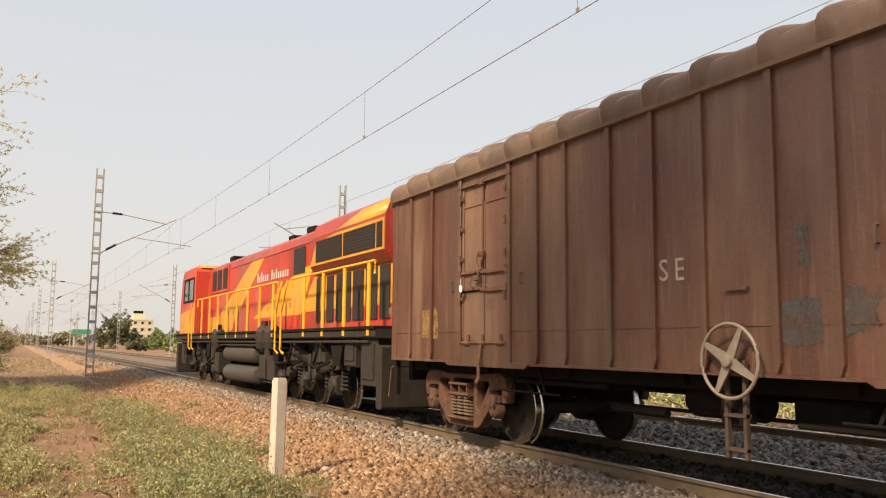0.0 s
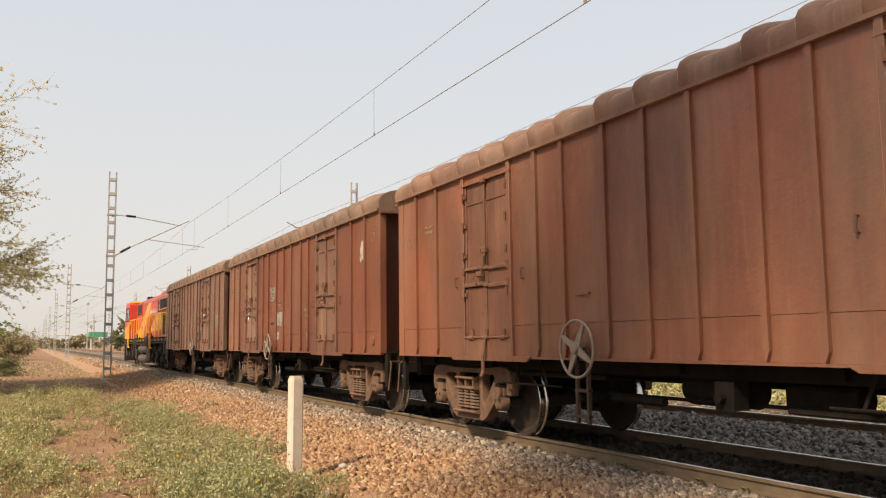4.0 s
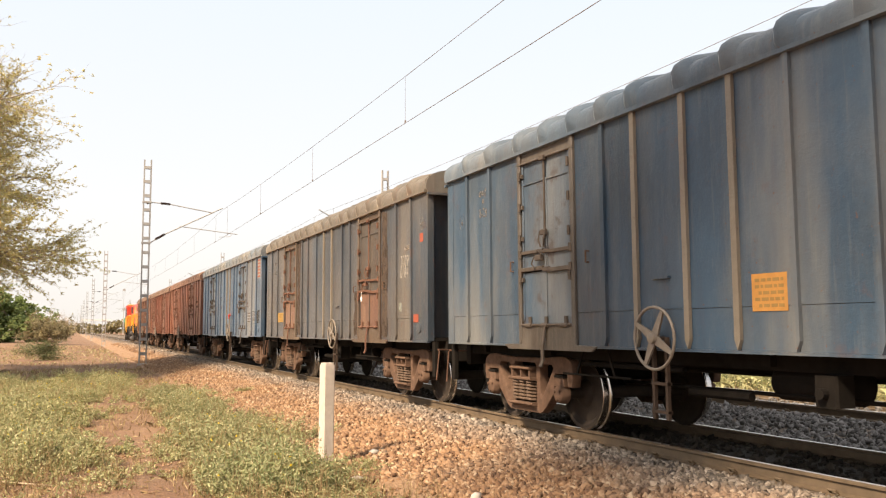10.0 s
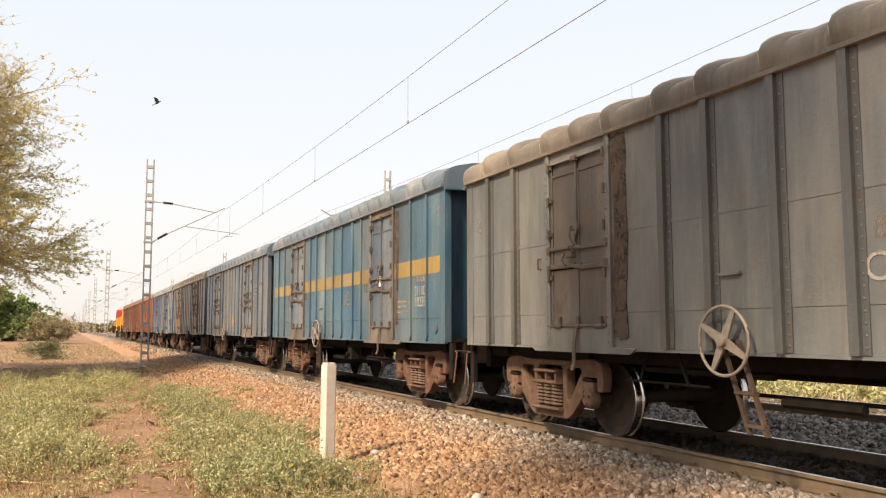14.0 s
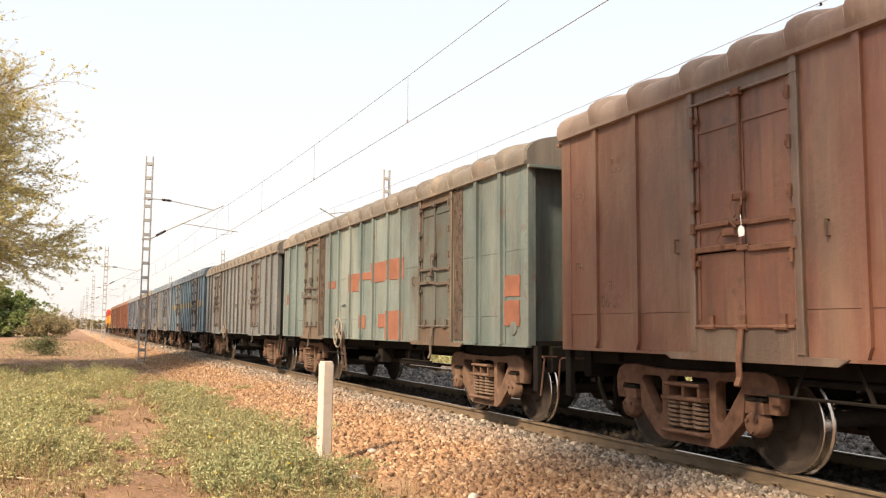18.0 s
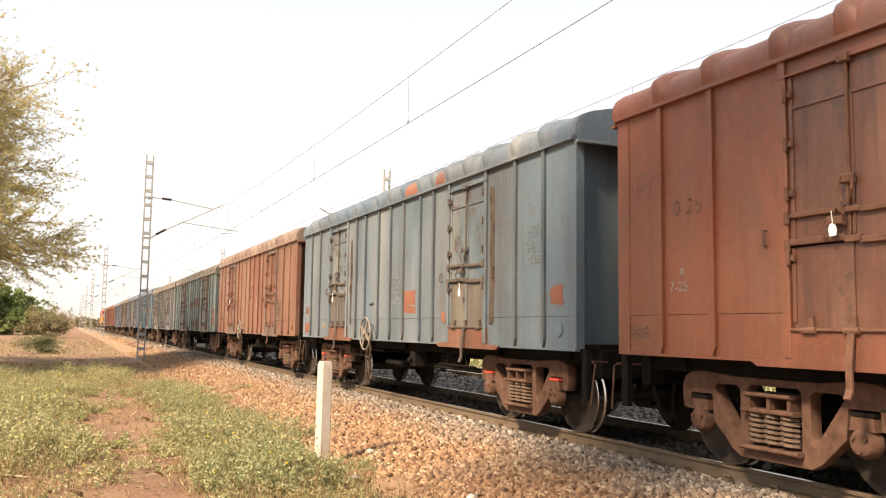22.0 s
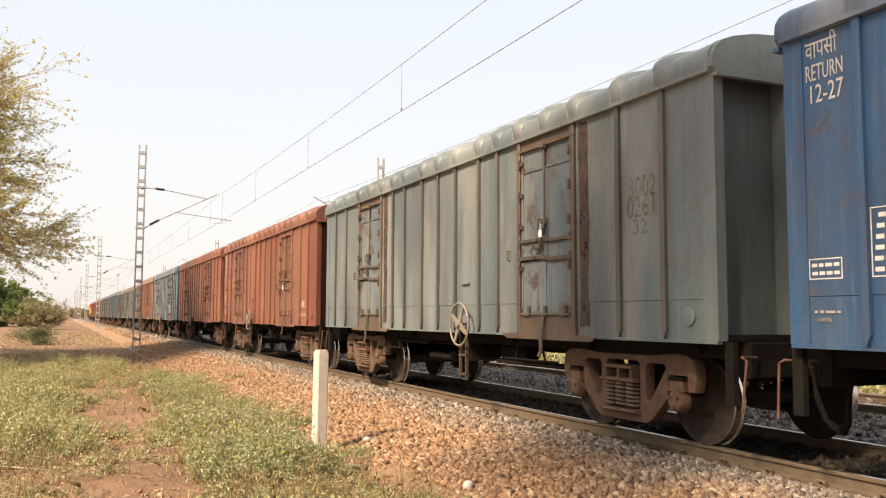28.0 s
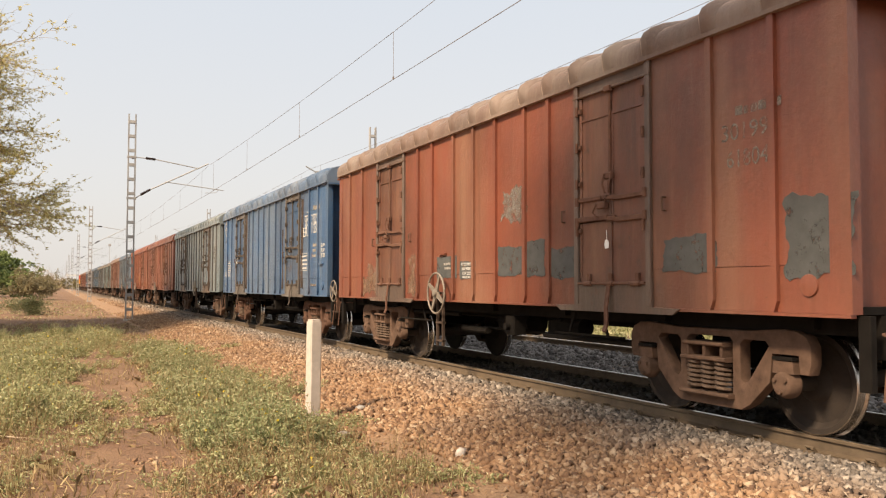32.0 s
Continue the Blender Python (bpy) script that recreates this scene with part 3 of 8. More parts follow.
for y in (46.5, 105, 164, 222, 280):
    mast(16.9, y, -1, "grey lattice steel mast beyond the second track", 10.8)


def wire_run(label, cx, ys, stag):
    t = thing("overhead_wire", label, "overhead wire", pose(cx, 0, 0), group="overhead wires")
    contact, mess = M(), M()
    cp, mp = [], []
    for k in range(len(ys) - 1):
        a, b = ys[k], ys[k + 1]
        n = 12
        side = -1 if k % 2 else 1
        for i in range(n):
            s = i / n
            y = a + (b - a) * s
            x = stag * (1 - 2 * s) * side
            sag = 4 * s * (1 - s)
            cp.append((x, y, WIRE_C - 0.03 * sag))
            mp.append((x, y, WIRE_M + 0.42 * (1 - sag) - 0.06))
        for j in range(-3, 4):
            if a > -100:
                s = 0.502 + 0.1553 * j
                y, x, sag = a + (b - a) * s, stag * (1 - 2 * s) * side, 4 * s * (1 - s)
                m = M()
                m.tube([(x, y, WIRE_C), (x, y, WIRE_M + 0.42 * (1 - sag) - 0.06)], 0.0055, 5)
                m.box(x - 0.012, x + 0.012, y - 0.03, y + 0.03, WIRE_C - 0.03, WIRE_C + 0.04)
                part("dropper", m, M_WIRE, t)
    contact.tube(cp, 0.008, 6)
    mess.tube(mp, 0.007, 6)
    part("contact_wire", contact, M_WIRE, t)
    part("messenger_wire", mess, M_WIRE, t)


wire_run("contact and messenger wires over the running track", D, [-68] + MAST_Y, 0.18)
wire_run("contact and messenger wires over the second track", D2, [-70, -12, 46.5, 105, 164, 222, 280], 0.18)

# ---------------------------------------------------------------- covered wagons
Z_SOLE, HALF = 1.18, 1.6


class Layout:
    """Lengths of one wagon class: body length, eave height, door edges and post places from the rear end."""

    def __init__(self, length, eave, door, mid, riveted):
        self.L, self.eave, self.riveted = length, eave, riveted
        d0, d1 = door
        e0, e1 = length - d1, length - d0
        self.doors = [(d0, d1), (e0, e1)]
        a = [0.0, 0.78 * d0 / 2.5, 1.58 * d0 / 2.5, d0]
        half = (e0 - d1) / 2
        b = [d1] + [length / 2 - half * q for q in mid] + [length / 2] * (len(mid) % 2) + [length / 2 + half * q for q in mid[::-1]] + [e0]
        c = [length - q for q in a[::-1]]
        self.panels = list(zip(a, a[1:])) + list(zip(b, b[1:])) + list(zip(c, c[1:]))
        self.posts = a + b + c
        self.bays = list(zip(a, a[1:])) + [(d0, (d0 + d1) / 2), ((d0 + d1) / 2, d1)] + list(zip(b, b[1:])) + [(e0, (e0 + e1) / 2), ((e0 + e1) / 2, e1)] + list(zip(c, c[1:]))

    def y(self, u):
        return u - self.L / 2


CLASS_A = Layout(13.53, 3.93, (2.50, 3.94), (0.774, 0.554, 0.253), False)
CLASS_B = Layout(14.78, 3.80, (2.55, 4.00), (0.711, 0.501, 0.236), True)


def roof_profile(eave):
    half = [(1.655, 0.0), (1.66, 0.06), (1.645, 0.15), (1.60, 0.22), (1.52, 0.28), (1.38, 0.335), (1.1, 0.395), (0.6, 0.44), (0.0, 0.455)]
    pts = [(-x, eave + z) for x, z in half] + [(x, eave + z) for x, z in half[-2::-1]]
    return pts


def roof_band(steps, eave):
    """A strip of arched roof; steps: place along the wagon and height over the plain arch."""
    m = M()
    prof = roof_profile(eave)
    vs, fs = [], []
    n = len(prof)
    for y, lift in steps:
        for x, z in prof:
            w = min(1.0, (z - eave) / 0.17)
            out = max(0.0, (abs(x) - 1.1) / 0.56)
            vs.append((x + math.copysign(lift * w * out * 0.85, x), y, z + lift * w * (1 - 0.45 * out)))
    for a in range(len(steps) - 1):
        for i in range(n - 1):
            fs.append((a * n + i, a * n + i + 1, (a + 1) * n + i + 1, (a + 1) * n + i))
    return m.add(vs, fs)


def roof_sheet(y0, y1, eave):
    """One arched roof sheet, slightly dished between its carlines."""
    return roof_band([(y0, 0.012), (y0 + (y1 - y0) * 0.3, 0.002), (y0 + (y1 - y0) * 0.7, 0.002), (y1, 0.012)], eave)


def roof_rib(y, eave, w):
    """A pressed cap over the carline between two roof sheets, standing proud of them."""
    steps = [(-1.65, -0.004), (-1.6, 0.010), (-1.3, 0.026), (-1.0, 0.045), (-0.5, 0.070), (0.0, 0.082), (0.6, 0.080), (0.9, 0.050), (1.0, -0.01)]
    return roof_band([(y + w * q, up) for q, up in steps], eave)


def side_panel(y0, y1, eave, riveted, lip=0):
    m = M()
    m.box(-HALF, -HALF + 0.05, y0 + 0.004, y1 - 0.004, Z_SOLE, 1.595)
    m.box(-HALF - 0.004, -HALF + 0.05, y0 + 0.004, y1 - 0.004, 1.60, eave - 0.03)
    if riveted:
        m.box(-HALF - 0.010, -HALF, y0 + 0.004, y1 - 0.004, 2.55, 2.60)
    if lip:
        # a welded-on lower sheet
        m.box(-HALF - 0.0065, -HALF, y0 + 0.03, y1 - 0.03, 1.60, 2.02 + 0.05 * (lip % 3))
    return m


def side_post(y, eave, riveted, w=0.075):
    """A rolled post standing proud of the sheets, cut slantwise at its foot; riveted ones have a flange."""
    m = M()
    d = 0.045 if not riveted else 0.06
    x0 = -HALF - d
    foot = 0.0 if riveted else 0.095
    m.prism([(y - w / 2, Z_SOLE + 0.005 + foot), (y, Z_SOLE + 0.004), (y + w / 2, Z_SOLE + 0.005 + foot), (y + w / 2, eave - 0.046), (y - w / 2, eave - 0.046)], x0, -HALF - 0.004, 0)
    if riveted:
        m.box(-HALF - 0.014, -HALF - 0.003, y - w / 2 - 0.075, y + w / 2 + 0.02, Z_SOLE + 0.01, eave - 0.05)
    return m


def dashed_rivets(y, z0, z1, x, step=0.1):
    m = M()
    z = z0
    while z < z1:
        m.lathe([(x, 0.013), (x - 0.010, 0.008)], 0, 6, (0, y, z))
        z += step
    return m


def door_kit(lay, d):
    """Parts of one double-leaf side door over a drop flap: (name, builder, material key)."""
    y0, y1 = lay.y(d[0]), lay.y(d[1])
    e = lay.eave
    yc = (y0 + y1) / 2
    X = -HALF
    lip = e - 0.19
    out = []
    for a in (y0 + 0.03, y1 - 0.03):
        m = M()
        m.box(X - 0.05, X + 0.02, a - 0.042, a + 0.042, 1.20, e - 0.045, 0.010)
        out.append(("door_post", m, "frame"))
    for a, b, s in ((y0 + 0.085, yc - 0.008, -1), (yc + 0.008, y1 - 0.085, 1)):
        m = M()
        m.box(X - 0.006, X + 0.03, a, b, 2.20, 3.44)
        m.box(X - 0.002, X + 0.03, a, b, 3.445, lip - 0.012)
        # folded edges and the stiffening angle near the top
        edge = a if s < 0 else b - 0.045
        m.box(X - 0.024, X - 0.006, edge, edge + 0.045, 2.24, lip - 0.02, 0.006)
        m.box(X - 0.020, X - 0.006, (b if s < 0 else a + 0.03) - 0.03, b if s < 0 else a + 0.03, 2.24, 3.43, 0.005)
        m.prism([(a, 3.425), (b, 3.425), (b, 3.455), (a, 3.455)], X - 0.022, X - 0.004, 0)
        out.append(("door_leaf", m, "door"))
    m = M()
    m.box(X - 0.006, X + 0.03, y0 + 0.085, yc - 0.004, 1.465, 2.175)
    m.box(X - 0.008, X + 0.03, yc + 0.004, y1 - 0.085, 1.465, 2.175)
    out.append(("drop_flap", m, "door"))
    for a, b in ((y0 + 0.085, y0 + 0.125), (y1 - 0.125, y1 - 0.085), (yc - 0.015, yc + 0.015)):
        m = M()
        m.box(X - 0.022, X - 0.009, a, b, 1.51, 2.17, 0.004)
        out.append(("flap_batten", m, "door"))
    m = M()
    m.box(X - 0.012, X + 0.02, y0 + 0.07, y1 - 0.07, lip + 0.01, e - 0.05)
    m.prism([(X - 0.055, lip - 0.012), (X - 0.01, lip - 0.012), (X - 0.01, lip + 0.024), (X - 0.055, lip + 0.004)], y0 - 0.02, y1 + 0.02, 1)
    out.append(("door_header", m, "frame"))
    m = M()
    m.prism([(y0 - 0.02, 1.45), (y0 - 0.02, 1.185), (y0 - 0.46, 1.175), (y0 - 0.34, 1.11), (y1 + 0.34, 1.11), (y1 + 0.46, 1.175), (y1 + 0.02, 1.185), (y1 + 0.02, 1.45)], X - 0.036, X - 0.006, 0)
    out.append(("threshold_plate", m, "frame"))
    m = M()
    m.tube([(X - 0.045, y0 + 0.08, 1.445), (X - 0.045, y1 - 0.08, 1.445)], 0.018, 7)
    out.append(("hinge_rod", m, "metal"))
    for k in (0.16, 0.5, 0.80):
        yy = y0 + (y1 - y0) * k
        m = M()
        m.tube([(X - 0.05, yy - 0.075, 1.44), (X - 0.05, yy + 0.075, 1.44)], 0.030, 8)
        m.box(X - 0.045, X - 0.012, yy - 0.028, yy + 0.028, 1.45, 1.56, 0.006)
        out.append(("flap_hinge", m, "metal"))
    m = M()
    m.box(X - 0.045, X - 0.018, yc - 0.016, yc + 0.016, 2.62, lip - 0.02, 0.006)
    m.box(X - 0.075, X - 0.02, yc - 0.05, yc + 0.06, lip - 0.05, lip + 0.02, 0.01)
    m.tube([(X - 0.05, yc, 2.64), (X - 0.05, yc, 2.50)], 0.016, 7)
    out.append(("locking_bar", m, "metal"))
    # the two bars are bent by use: short lengths at slightly different heights
    for z, h, drop in ((2.42, 0.05, 0.012), (2.17, 0.06, 0.018)):
        m = M()
        for a, b, dz in ((y0 + 0.06, yc - 0.10, -drop), (yc - 0.11, yc + 0.05, 0.0), (yc + 0.04, y1 - 0.06, drop)):
            m.box(X - 0.05 - 0.002 * (dz > 0), X - 0.02, a, b, z + dz, z + h + dz, 0.008)
        m.box(X - 0.07, X - 0.03, y0 + 0.035, y0 + 0.095, z - 0.03, z + 0.075, 0.01)
        m.box(X - 0.07, X - 0.03, y1 - 0.095, y1 - 0.035, z - 0.03, z + 0.075, 0.01)
        out.append(("cross_bar", m, "metal"))
    m = M()
    m.box(X - 0.075, X - 0.03, yc - 0.07, yc + 0.06, 2.66, 2.74, 0.012)
    m.tube([(X - 0.08, yc + 0.05, 2.72), (X - 0.10, yc + 0.06, 2.60), (X - 0.09, yc + 0.02, 2.50)], 0.013, 6)
    m.tube([(X - 0.07, yc - 0.06, 2.70), (X - 0.10, yc - 0.08, 2.60), (X - 0.075, yc - 0.03, 2.52)], 0.011, 6)
    out.append(("latch", m, "metal"))
    m = M()
    m.box(X - 0.085, X - 0.03, yc + 0.04, yc + 0.20, 2.32, 2.40, 0.012)
    m.tube([(X - 0.085, yc + 0.20, 2.38), (X - 0.11, yc + 0.24, 2.28), (X - 0.085, yc + 0.18, 2.22)], 0.012, 6)
    m.tube([(X - 0.085, yc + 0.10, 2.42), (X - 0.12, yc + 0.06, 2.46), (X - 0.08, yc + 0.02, 2.40)], 0.012, 6)
    out.append(("hasp", m, "metal"))
    m = M()
    m.prism([(X - 0.052, 1.44), (X - 0.092, 1.16), (X - 0.088, 0.96), (X - 0.125, 0.88), (X - 0.14, 0.895), (X - 0.108, 0.97), (X - 0.108, 1.17), (X - 0.07, 1.44)], yc - 0.032, yc + 0.032, 1)
    out.append(("door_prop", m, "metal"))
    for z in (3.50, 3.05, 2.60, 2.02):
        m = M()
        m.tube([(X - 0.062, y0 + 0.082, z), (X - 0.062, y0 + 0.082, z + 0.12)], 0.020, 7)
        m.box(X - 0.05, X - 0.02, y0 + 0.06, y0 + 0.14, z + 0.03, z + 0.09, 0.008)
        out.append(("hinge", m, "metal"))
        m = M()
        m.tube([(X - 0.062, y1 - 0.082, z), (X - 0.062, y1 - 0.082, z + 0.12)], 0.020, 7)
        m.box(X - 0.05, X - 0.02, y1 - 0.14, y1 - 0.06, z + 0.03, z + 0.09, 0.008)
        out.append(("hinge", m, "metal"))
    return out


def end_kit(lay, rear):
    """End wall with corner angles, stanchions and the gable of the roof overhang."""
    s = -1 if rear else 1
    ye = s * lay.L / 2
    e = lay.eave
    out = []

    def yb(m, x0, x1, a, b, z0, z1, ch=0.0):
        ya, yc = sorted((ye + s * a, ye + s * b))
        m.box(x0, x1, ya, yc, z0, z1, ch)

    m = M()
    yb(m, -HALF + 0.06, HALF - 0.06, -0.20, -0.15, Z_SOLE, e + 0.02)
    m.k = 0
    out.append(("end_wall", m, "body"))
    for x in (-HALF, HALF):
        m = M()
        sx = 1 if x < 0 else -1
        a, b = sorted((x - sx * 0.012, x + sx * 0.11))
        yb(m, a, b, -0.20, 0.012, Z_SOLE, e - 0.03)
        out.append(("corner_post", m, "body"))
    for x in (-0.62, 0.62):
        m = M()
        yb(m, x - 0.07, x + 0.07, -0.15, 0.06, Z_SOLE + 0.06, e - 0.02, 0.015)
        out.append(("end_stanchion", m, "body"))
    m = M()
    prof = roof_profile(e)
    ya, yc = sorted((ye - s * 0.02, ye + s * 0.06))
    m.prism([(x, z + 0.006) for x, z in prof] + [(1.60, e - 0.07), (-1.60, e - 0.07)], ya, yc, 1)
    out.append(("gable", m, "roof"))
    m = M()
    yb(m, -1.64, 1.64, 0.03, 0.10, e - 0.10, e - 0.06)
    out.append(("gable_lip", m, "body"))
    m = M()
    yb(m, -1.25, 1.25, -0.10, 0.06, 0.80, Z_SOLE - 0.01, 0.02)
    out.append(("headstock", m, "under"))
    m = M()
    ya = ye + s * 0.06
    m.box(-0.16, 0.16, min(ya, ya + s * 0.28), max(ya, ya + s * 0.28), 0.92, 1.18, 0.03)
    yk = ya + s * 0.28
    m.box(-0.20, 0.24, min(yk, yk + s * 0.14), max(yk, yk + s * 0.14), 0.88, 1.24, 0.05)
    out.append(("coupler", m, "under"))
    m = M()
    x = -0.55
    m.tube([(x, ye + s * 0.08, 0.98), (x - 0.05, ye + s * 0.22, 0.90), (x - 0.06, ye + s * 0.28, 0.62), (x, ye + s * 0.33, 0.40), (x + 0.04, ye + s * 0.40, 0.34)], 0.03, 7)
    m.tube([(x, ye + s * 0.37, 0.37), (x + 0.06, ye + s * 0.45, 0.30)], 0.045, 7)
    out.append(("brake_hose", m, "dark"))
    m = M()
    x = -HALF + 0.10
    m.tube([(x + 0.3, ye + s * 0.09, 1.02), (x, ye + s * 0.20, 1.03), (x, ye + s * 0.26, 1.0), (x - 0.05, ye + s * 0.24, 0.50)], 0.013, 7)
    out.append(("uncoupling_lever", m, "grey"))
    m = M()
    m.box(x - 0.02, x + 0.06, min(ye - s * 0.02, ye + s * 0.10), max(ye - s * 0.02, ye + s * 0.10), 0.55, 1.17, 0.01)
    out.append(("lamp_bracket", m, "under"))
    return out


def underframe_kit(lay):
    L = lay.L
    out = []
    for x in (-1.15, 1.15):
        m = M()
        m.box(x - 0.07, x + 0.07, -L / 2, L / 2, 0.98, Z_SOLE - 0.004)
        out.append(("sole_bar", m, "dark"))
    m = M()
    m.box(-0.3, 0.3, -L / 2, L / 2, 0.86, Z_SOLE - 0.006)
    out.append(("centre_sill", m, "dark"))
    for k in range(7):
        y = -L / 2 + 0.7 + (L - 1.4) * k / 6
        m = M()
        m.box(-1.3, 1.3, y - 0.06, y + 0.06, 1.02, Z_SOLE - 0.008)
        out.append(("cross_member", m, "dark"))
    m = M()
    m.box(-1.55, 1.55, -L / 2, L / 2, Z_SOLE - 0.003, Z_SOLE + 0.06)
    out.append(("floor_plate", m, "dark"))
    m = M()
    m.lathe([(-0.55, 0.02), (-0.52, 0.16), (-0.5, 0.18), (0.4, 0.18), (0.44, 0.15), (0.46, 0.02)], 1, 16, (-0.95, -0.3, 0.86))
    out.append(("air_reservoir", m, "under"))
    m = M()
    m.lathe([(-0.3, 0.02), (-0.28, 0.13), (0.26, 0.14), (0.3, 0.02)], 1, 14, (-0.9, -1.7, 0.84))
    m.box(-1.02, -0.8, -1.55, -1.2, 0.72, 0.95, 0.02)
    out.append(("brake_cylinder", m, "under"))
    for x, y0, y1, z, r in ((-0.75, -L / 2 + 0.2, L / 2 - 0.2, 0.90, 0.022), (-1.1, -3.0, 1.4, 0.74, 0.02), (-0.35, -3.6, 3.6, 0.66, 0.026)):
        m = M()
        m.tube([(x, y0, z), (x, y1, z)], r, 6)
        out.append(("brake_pipe" if z == 0.90 else "brake_rod", m, "under"))
    for y in (-2.75, 2.75):
        for k in (-0.42, 0.42):
            m = M()
            m.beam((y + k * 0.6, Z_SOLE - 0.02), (y + k, 0.80), 0.035, -1.41, -1.39)
            out.append(("hanger", m, "dark"))
        m = M()
        m.tube([(-1.40, y - 0.75, 0.80), (-1.40, y + 0.75, 0.80)], 0.016, 6)
        out.append(("step_rod", m, "dark"))
    for y0, y1, z, r in ((1.3, 3.3, 0.93, 0.035), (-3.4, -1.4, 0.72, 0.03), (0.3, 1.2, 0.70, 0.05)):
        m = M()
        m.tube([(-1.2, y0, z), (-1.2, y1, z)], r, 7)
        out.append(("pull_rod", m, "under"))
    m = M()
    m.box(-1.45, -1.22, -0.95, -0.70, 0.70, 0.98, 0.02)
    m.lathe([(-1.52, 0.05), (-1.44, 0.05)], 0, 10, (0, -0.82, 0.82))
    out.append(("distributor_valve", m, "under"))
    return out


def plate_with_holes(outer, holes, x0, x1, bevel):
    """A cast plate: an outline with openings in the y-z plane, thick in x, edges rounded off."""
    bm = bmesh.new()
    edges = []
    for loop in [outer] + holes:
        vs = [bm.verts.new((x0, y, z)) for y, z in loop]
        edges += [bm.edges.new((vs[k], vs[(k + 1) % len(vs)])) for k in range(len(vs))]
    bmesh.ops.triangle_fill(bm, use_beauty=True, use_dissolve=True, edges=edges)
    faces = list(bm.faces)
    out = bmesh.ops.extrude_face_region(bm, geom=faces)
    bmesh.ops.translate(bm, vec=(x1 - x0, 0, 0), verts=[g for g in out["geom"] if isinstance(g, bmesh.types.BMVert)])
    bmesh.ops.recalc_face_normals(bm, faces=bm.faces)
    sharp = [e for e in bm.edges if len(e.link_faces) == 2 and e.calc_face_angle(0) > 1.2 and abs(e.verts[0].co.x - e.verts[1].co.x) < 1e-4]
    bmesh.ops.bevel(bm, geom=sharp, offset=bevel, segments=2, profile=0.6, affect="EDGES")
    me = bpy.data.meshes.new("side_frame")
    bm.to_mesh(me)
    bm.free()
    me.polygons.foreach_set("use_smooth", [True] * len(me.polygons))
    me.set_sharp_from_angle(angle=radians(50))
    return me


def bogie_parts():
    """One three-piece cast bogie with its parts, in its own space, wheels apart."""
    half = [(0.44, 0.185), (0.56, 0.25), (0.82, 0.50), (0.845, 0.77), (1.155, 0.77), (1.165, 0.60), (1.27, 0.60), (1.30, 0.70), (1.30, 0.86), (1.25, 0.95), (1.14, 1.0), (0.95, 1.01), (0.5, 0.975)]
    outer = half + [(-y, z) for y, z in half[::-1]]
    win = [(0.80, 0.84), (0.76, 0.885), (0.49, 0.885), (0.44, 0.845), (0.44, 0.50), (0.475, 0.455), (0.535, 0.475)]
    mid = [(-0.32, 0.30), (0.32, 0.30), (0.33, 0.40), (0.33, 0.86), (0.29, 0.90), (-0.29, 0.90), (-0.33, 0.86), (-0.33, 0.40)]
    kit = []
    for s in (-1, 1):
        a, b = sorted((s * 1.14, s * 1.285))
        kit.append(("side_frame", plate_with_holes(outer, [win, [(-y, z) for y, z in win[::-1]], mid], a, b, 0.022), "cast"))
        m = M()
        m.box(min(s * 1.08, s * 1.38), max(s * 1.08, s * 1.38), -0.36, 0.36, 0.285, 0.33, 0.015)
        kit.append(("spring_seat", m.mesh("spring_seat"), "cast"))
        m = M()
        for yy in (-0.20, 0.0, 0.20):
            pts = []
            for i in range(6 * 8 + 1):
                w = i / 8
                pts.append((s * 1.27 + 0.082 * math.sin(w * 6.2832), yy + 0.082 * math.cos(w * 6.2832), 0.345 + 0.29 * w / 6))
            m.tube(pts, 0.021, 5)
        kit.append(("spring_nest", m.mesh("spring_nest", (), True), "spring"))
        m = M()
        x0, x1 = sorted((s * 1.06, s * 1.385))
        m.box(x0, x1, -0.33, 0.33, 0.645, 0.69, 0.012)
        m.box(x0, x1 - 0.03 if s > 0 else x1, -0.29, 0.29, 0.80, 0.84, 0.012)
        for yy in (-0.27, -0.02, 0.23):
            m.box(x0 + 0.03, x1 - 0.03, yy, yy + 0.04, 0.69, 0.80)
        kit.append(("bolster_end", m.mesh("bolster_end"), "cast"))
        for k in (-1, 1):
            m = M()
            prof = [(0.0, 0.135), (0.07, 0.135), (0.09, 0.12), (0.115, 0.115), (0.13, 0.10), (0.135, 0.05), (0.137, 0.02)]
            m.lathe([(s * 1.21 + s * w, r) for w, r in prof], 0, 18, (0, k * 1.0, 0.5))
            for j in range(3):
                t = j * 2.094 + 0.5
                m.lathe([(s * 1.33, 0.022), (s * 1.365, 0.02)], 0, 6, (0, k * 1.0 + 0.072 * math.cos(t), 0.5 + 0.072 * math.sin(t)))
            kit.append(("axle_box", m.mesh("axle_box", (), True), "cast"))
            m = M()
            x0, x1 = sorted((s * 1.12, s * 1.31))
            m.prism([(k * 0.87, 0.60), (k * 1.13, 0.60), (k * 1.11, 0.715), (k * 0.89, 0.715)], x0, x1, 0)
            kit.append(("adapter", m.mesh("adapter"), "cast"))
            m = M()
            m.box(x0 - 0.01, x1 + 0.01, k * 1.0 - 0.12, k * 1.0 + 0.12, 0.722, 0.752)
            kit.append(("rubber_pad", m.mesh("rubber_pad"), "pad"))
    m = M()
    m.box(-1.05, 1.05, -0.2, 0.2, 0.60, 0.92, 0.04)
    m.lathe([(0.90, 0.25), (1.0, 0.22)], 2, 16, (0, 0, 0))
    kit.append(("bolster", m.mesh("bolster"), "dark"))
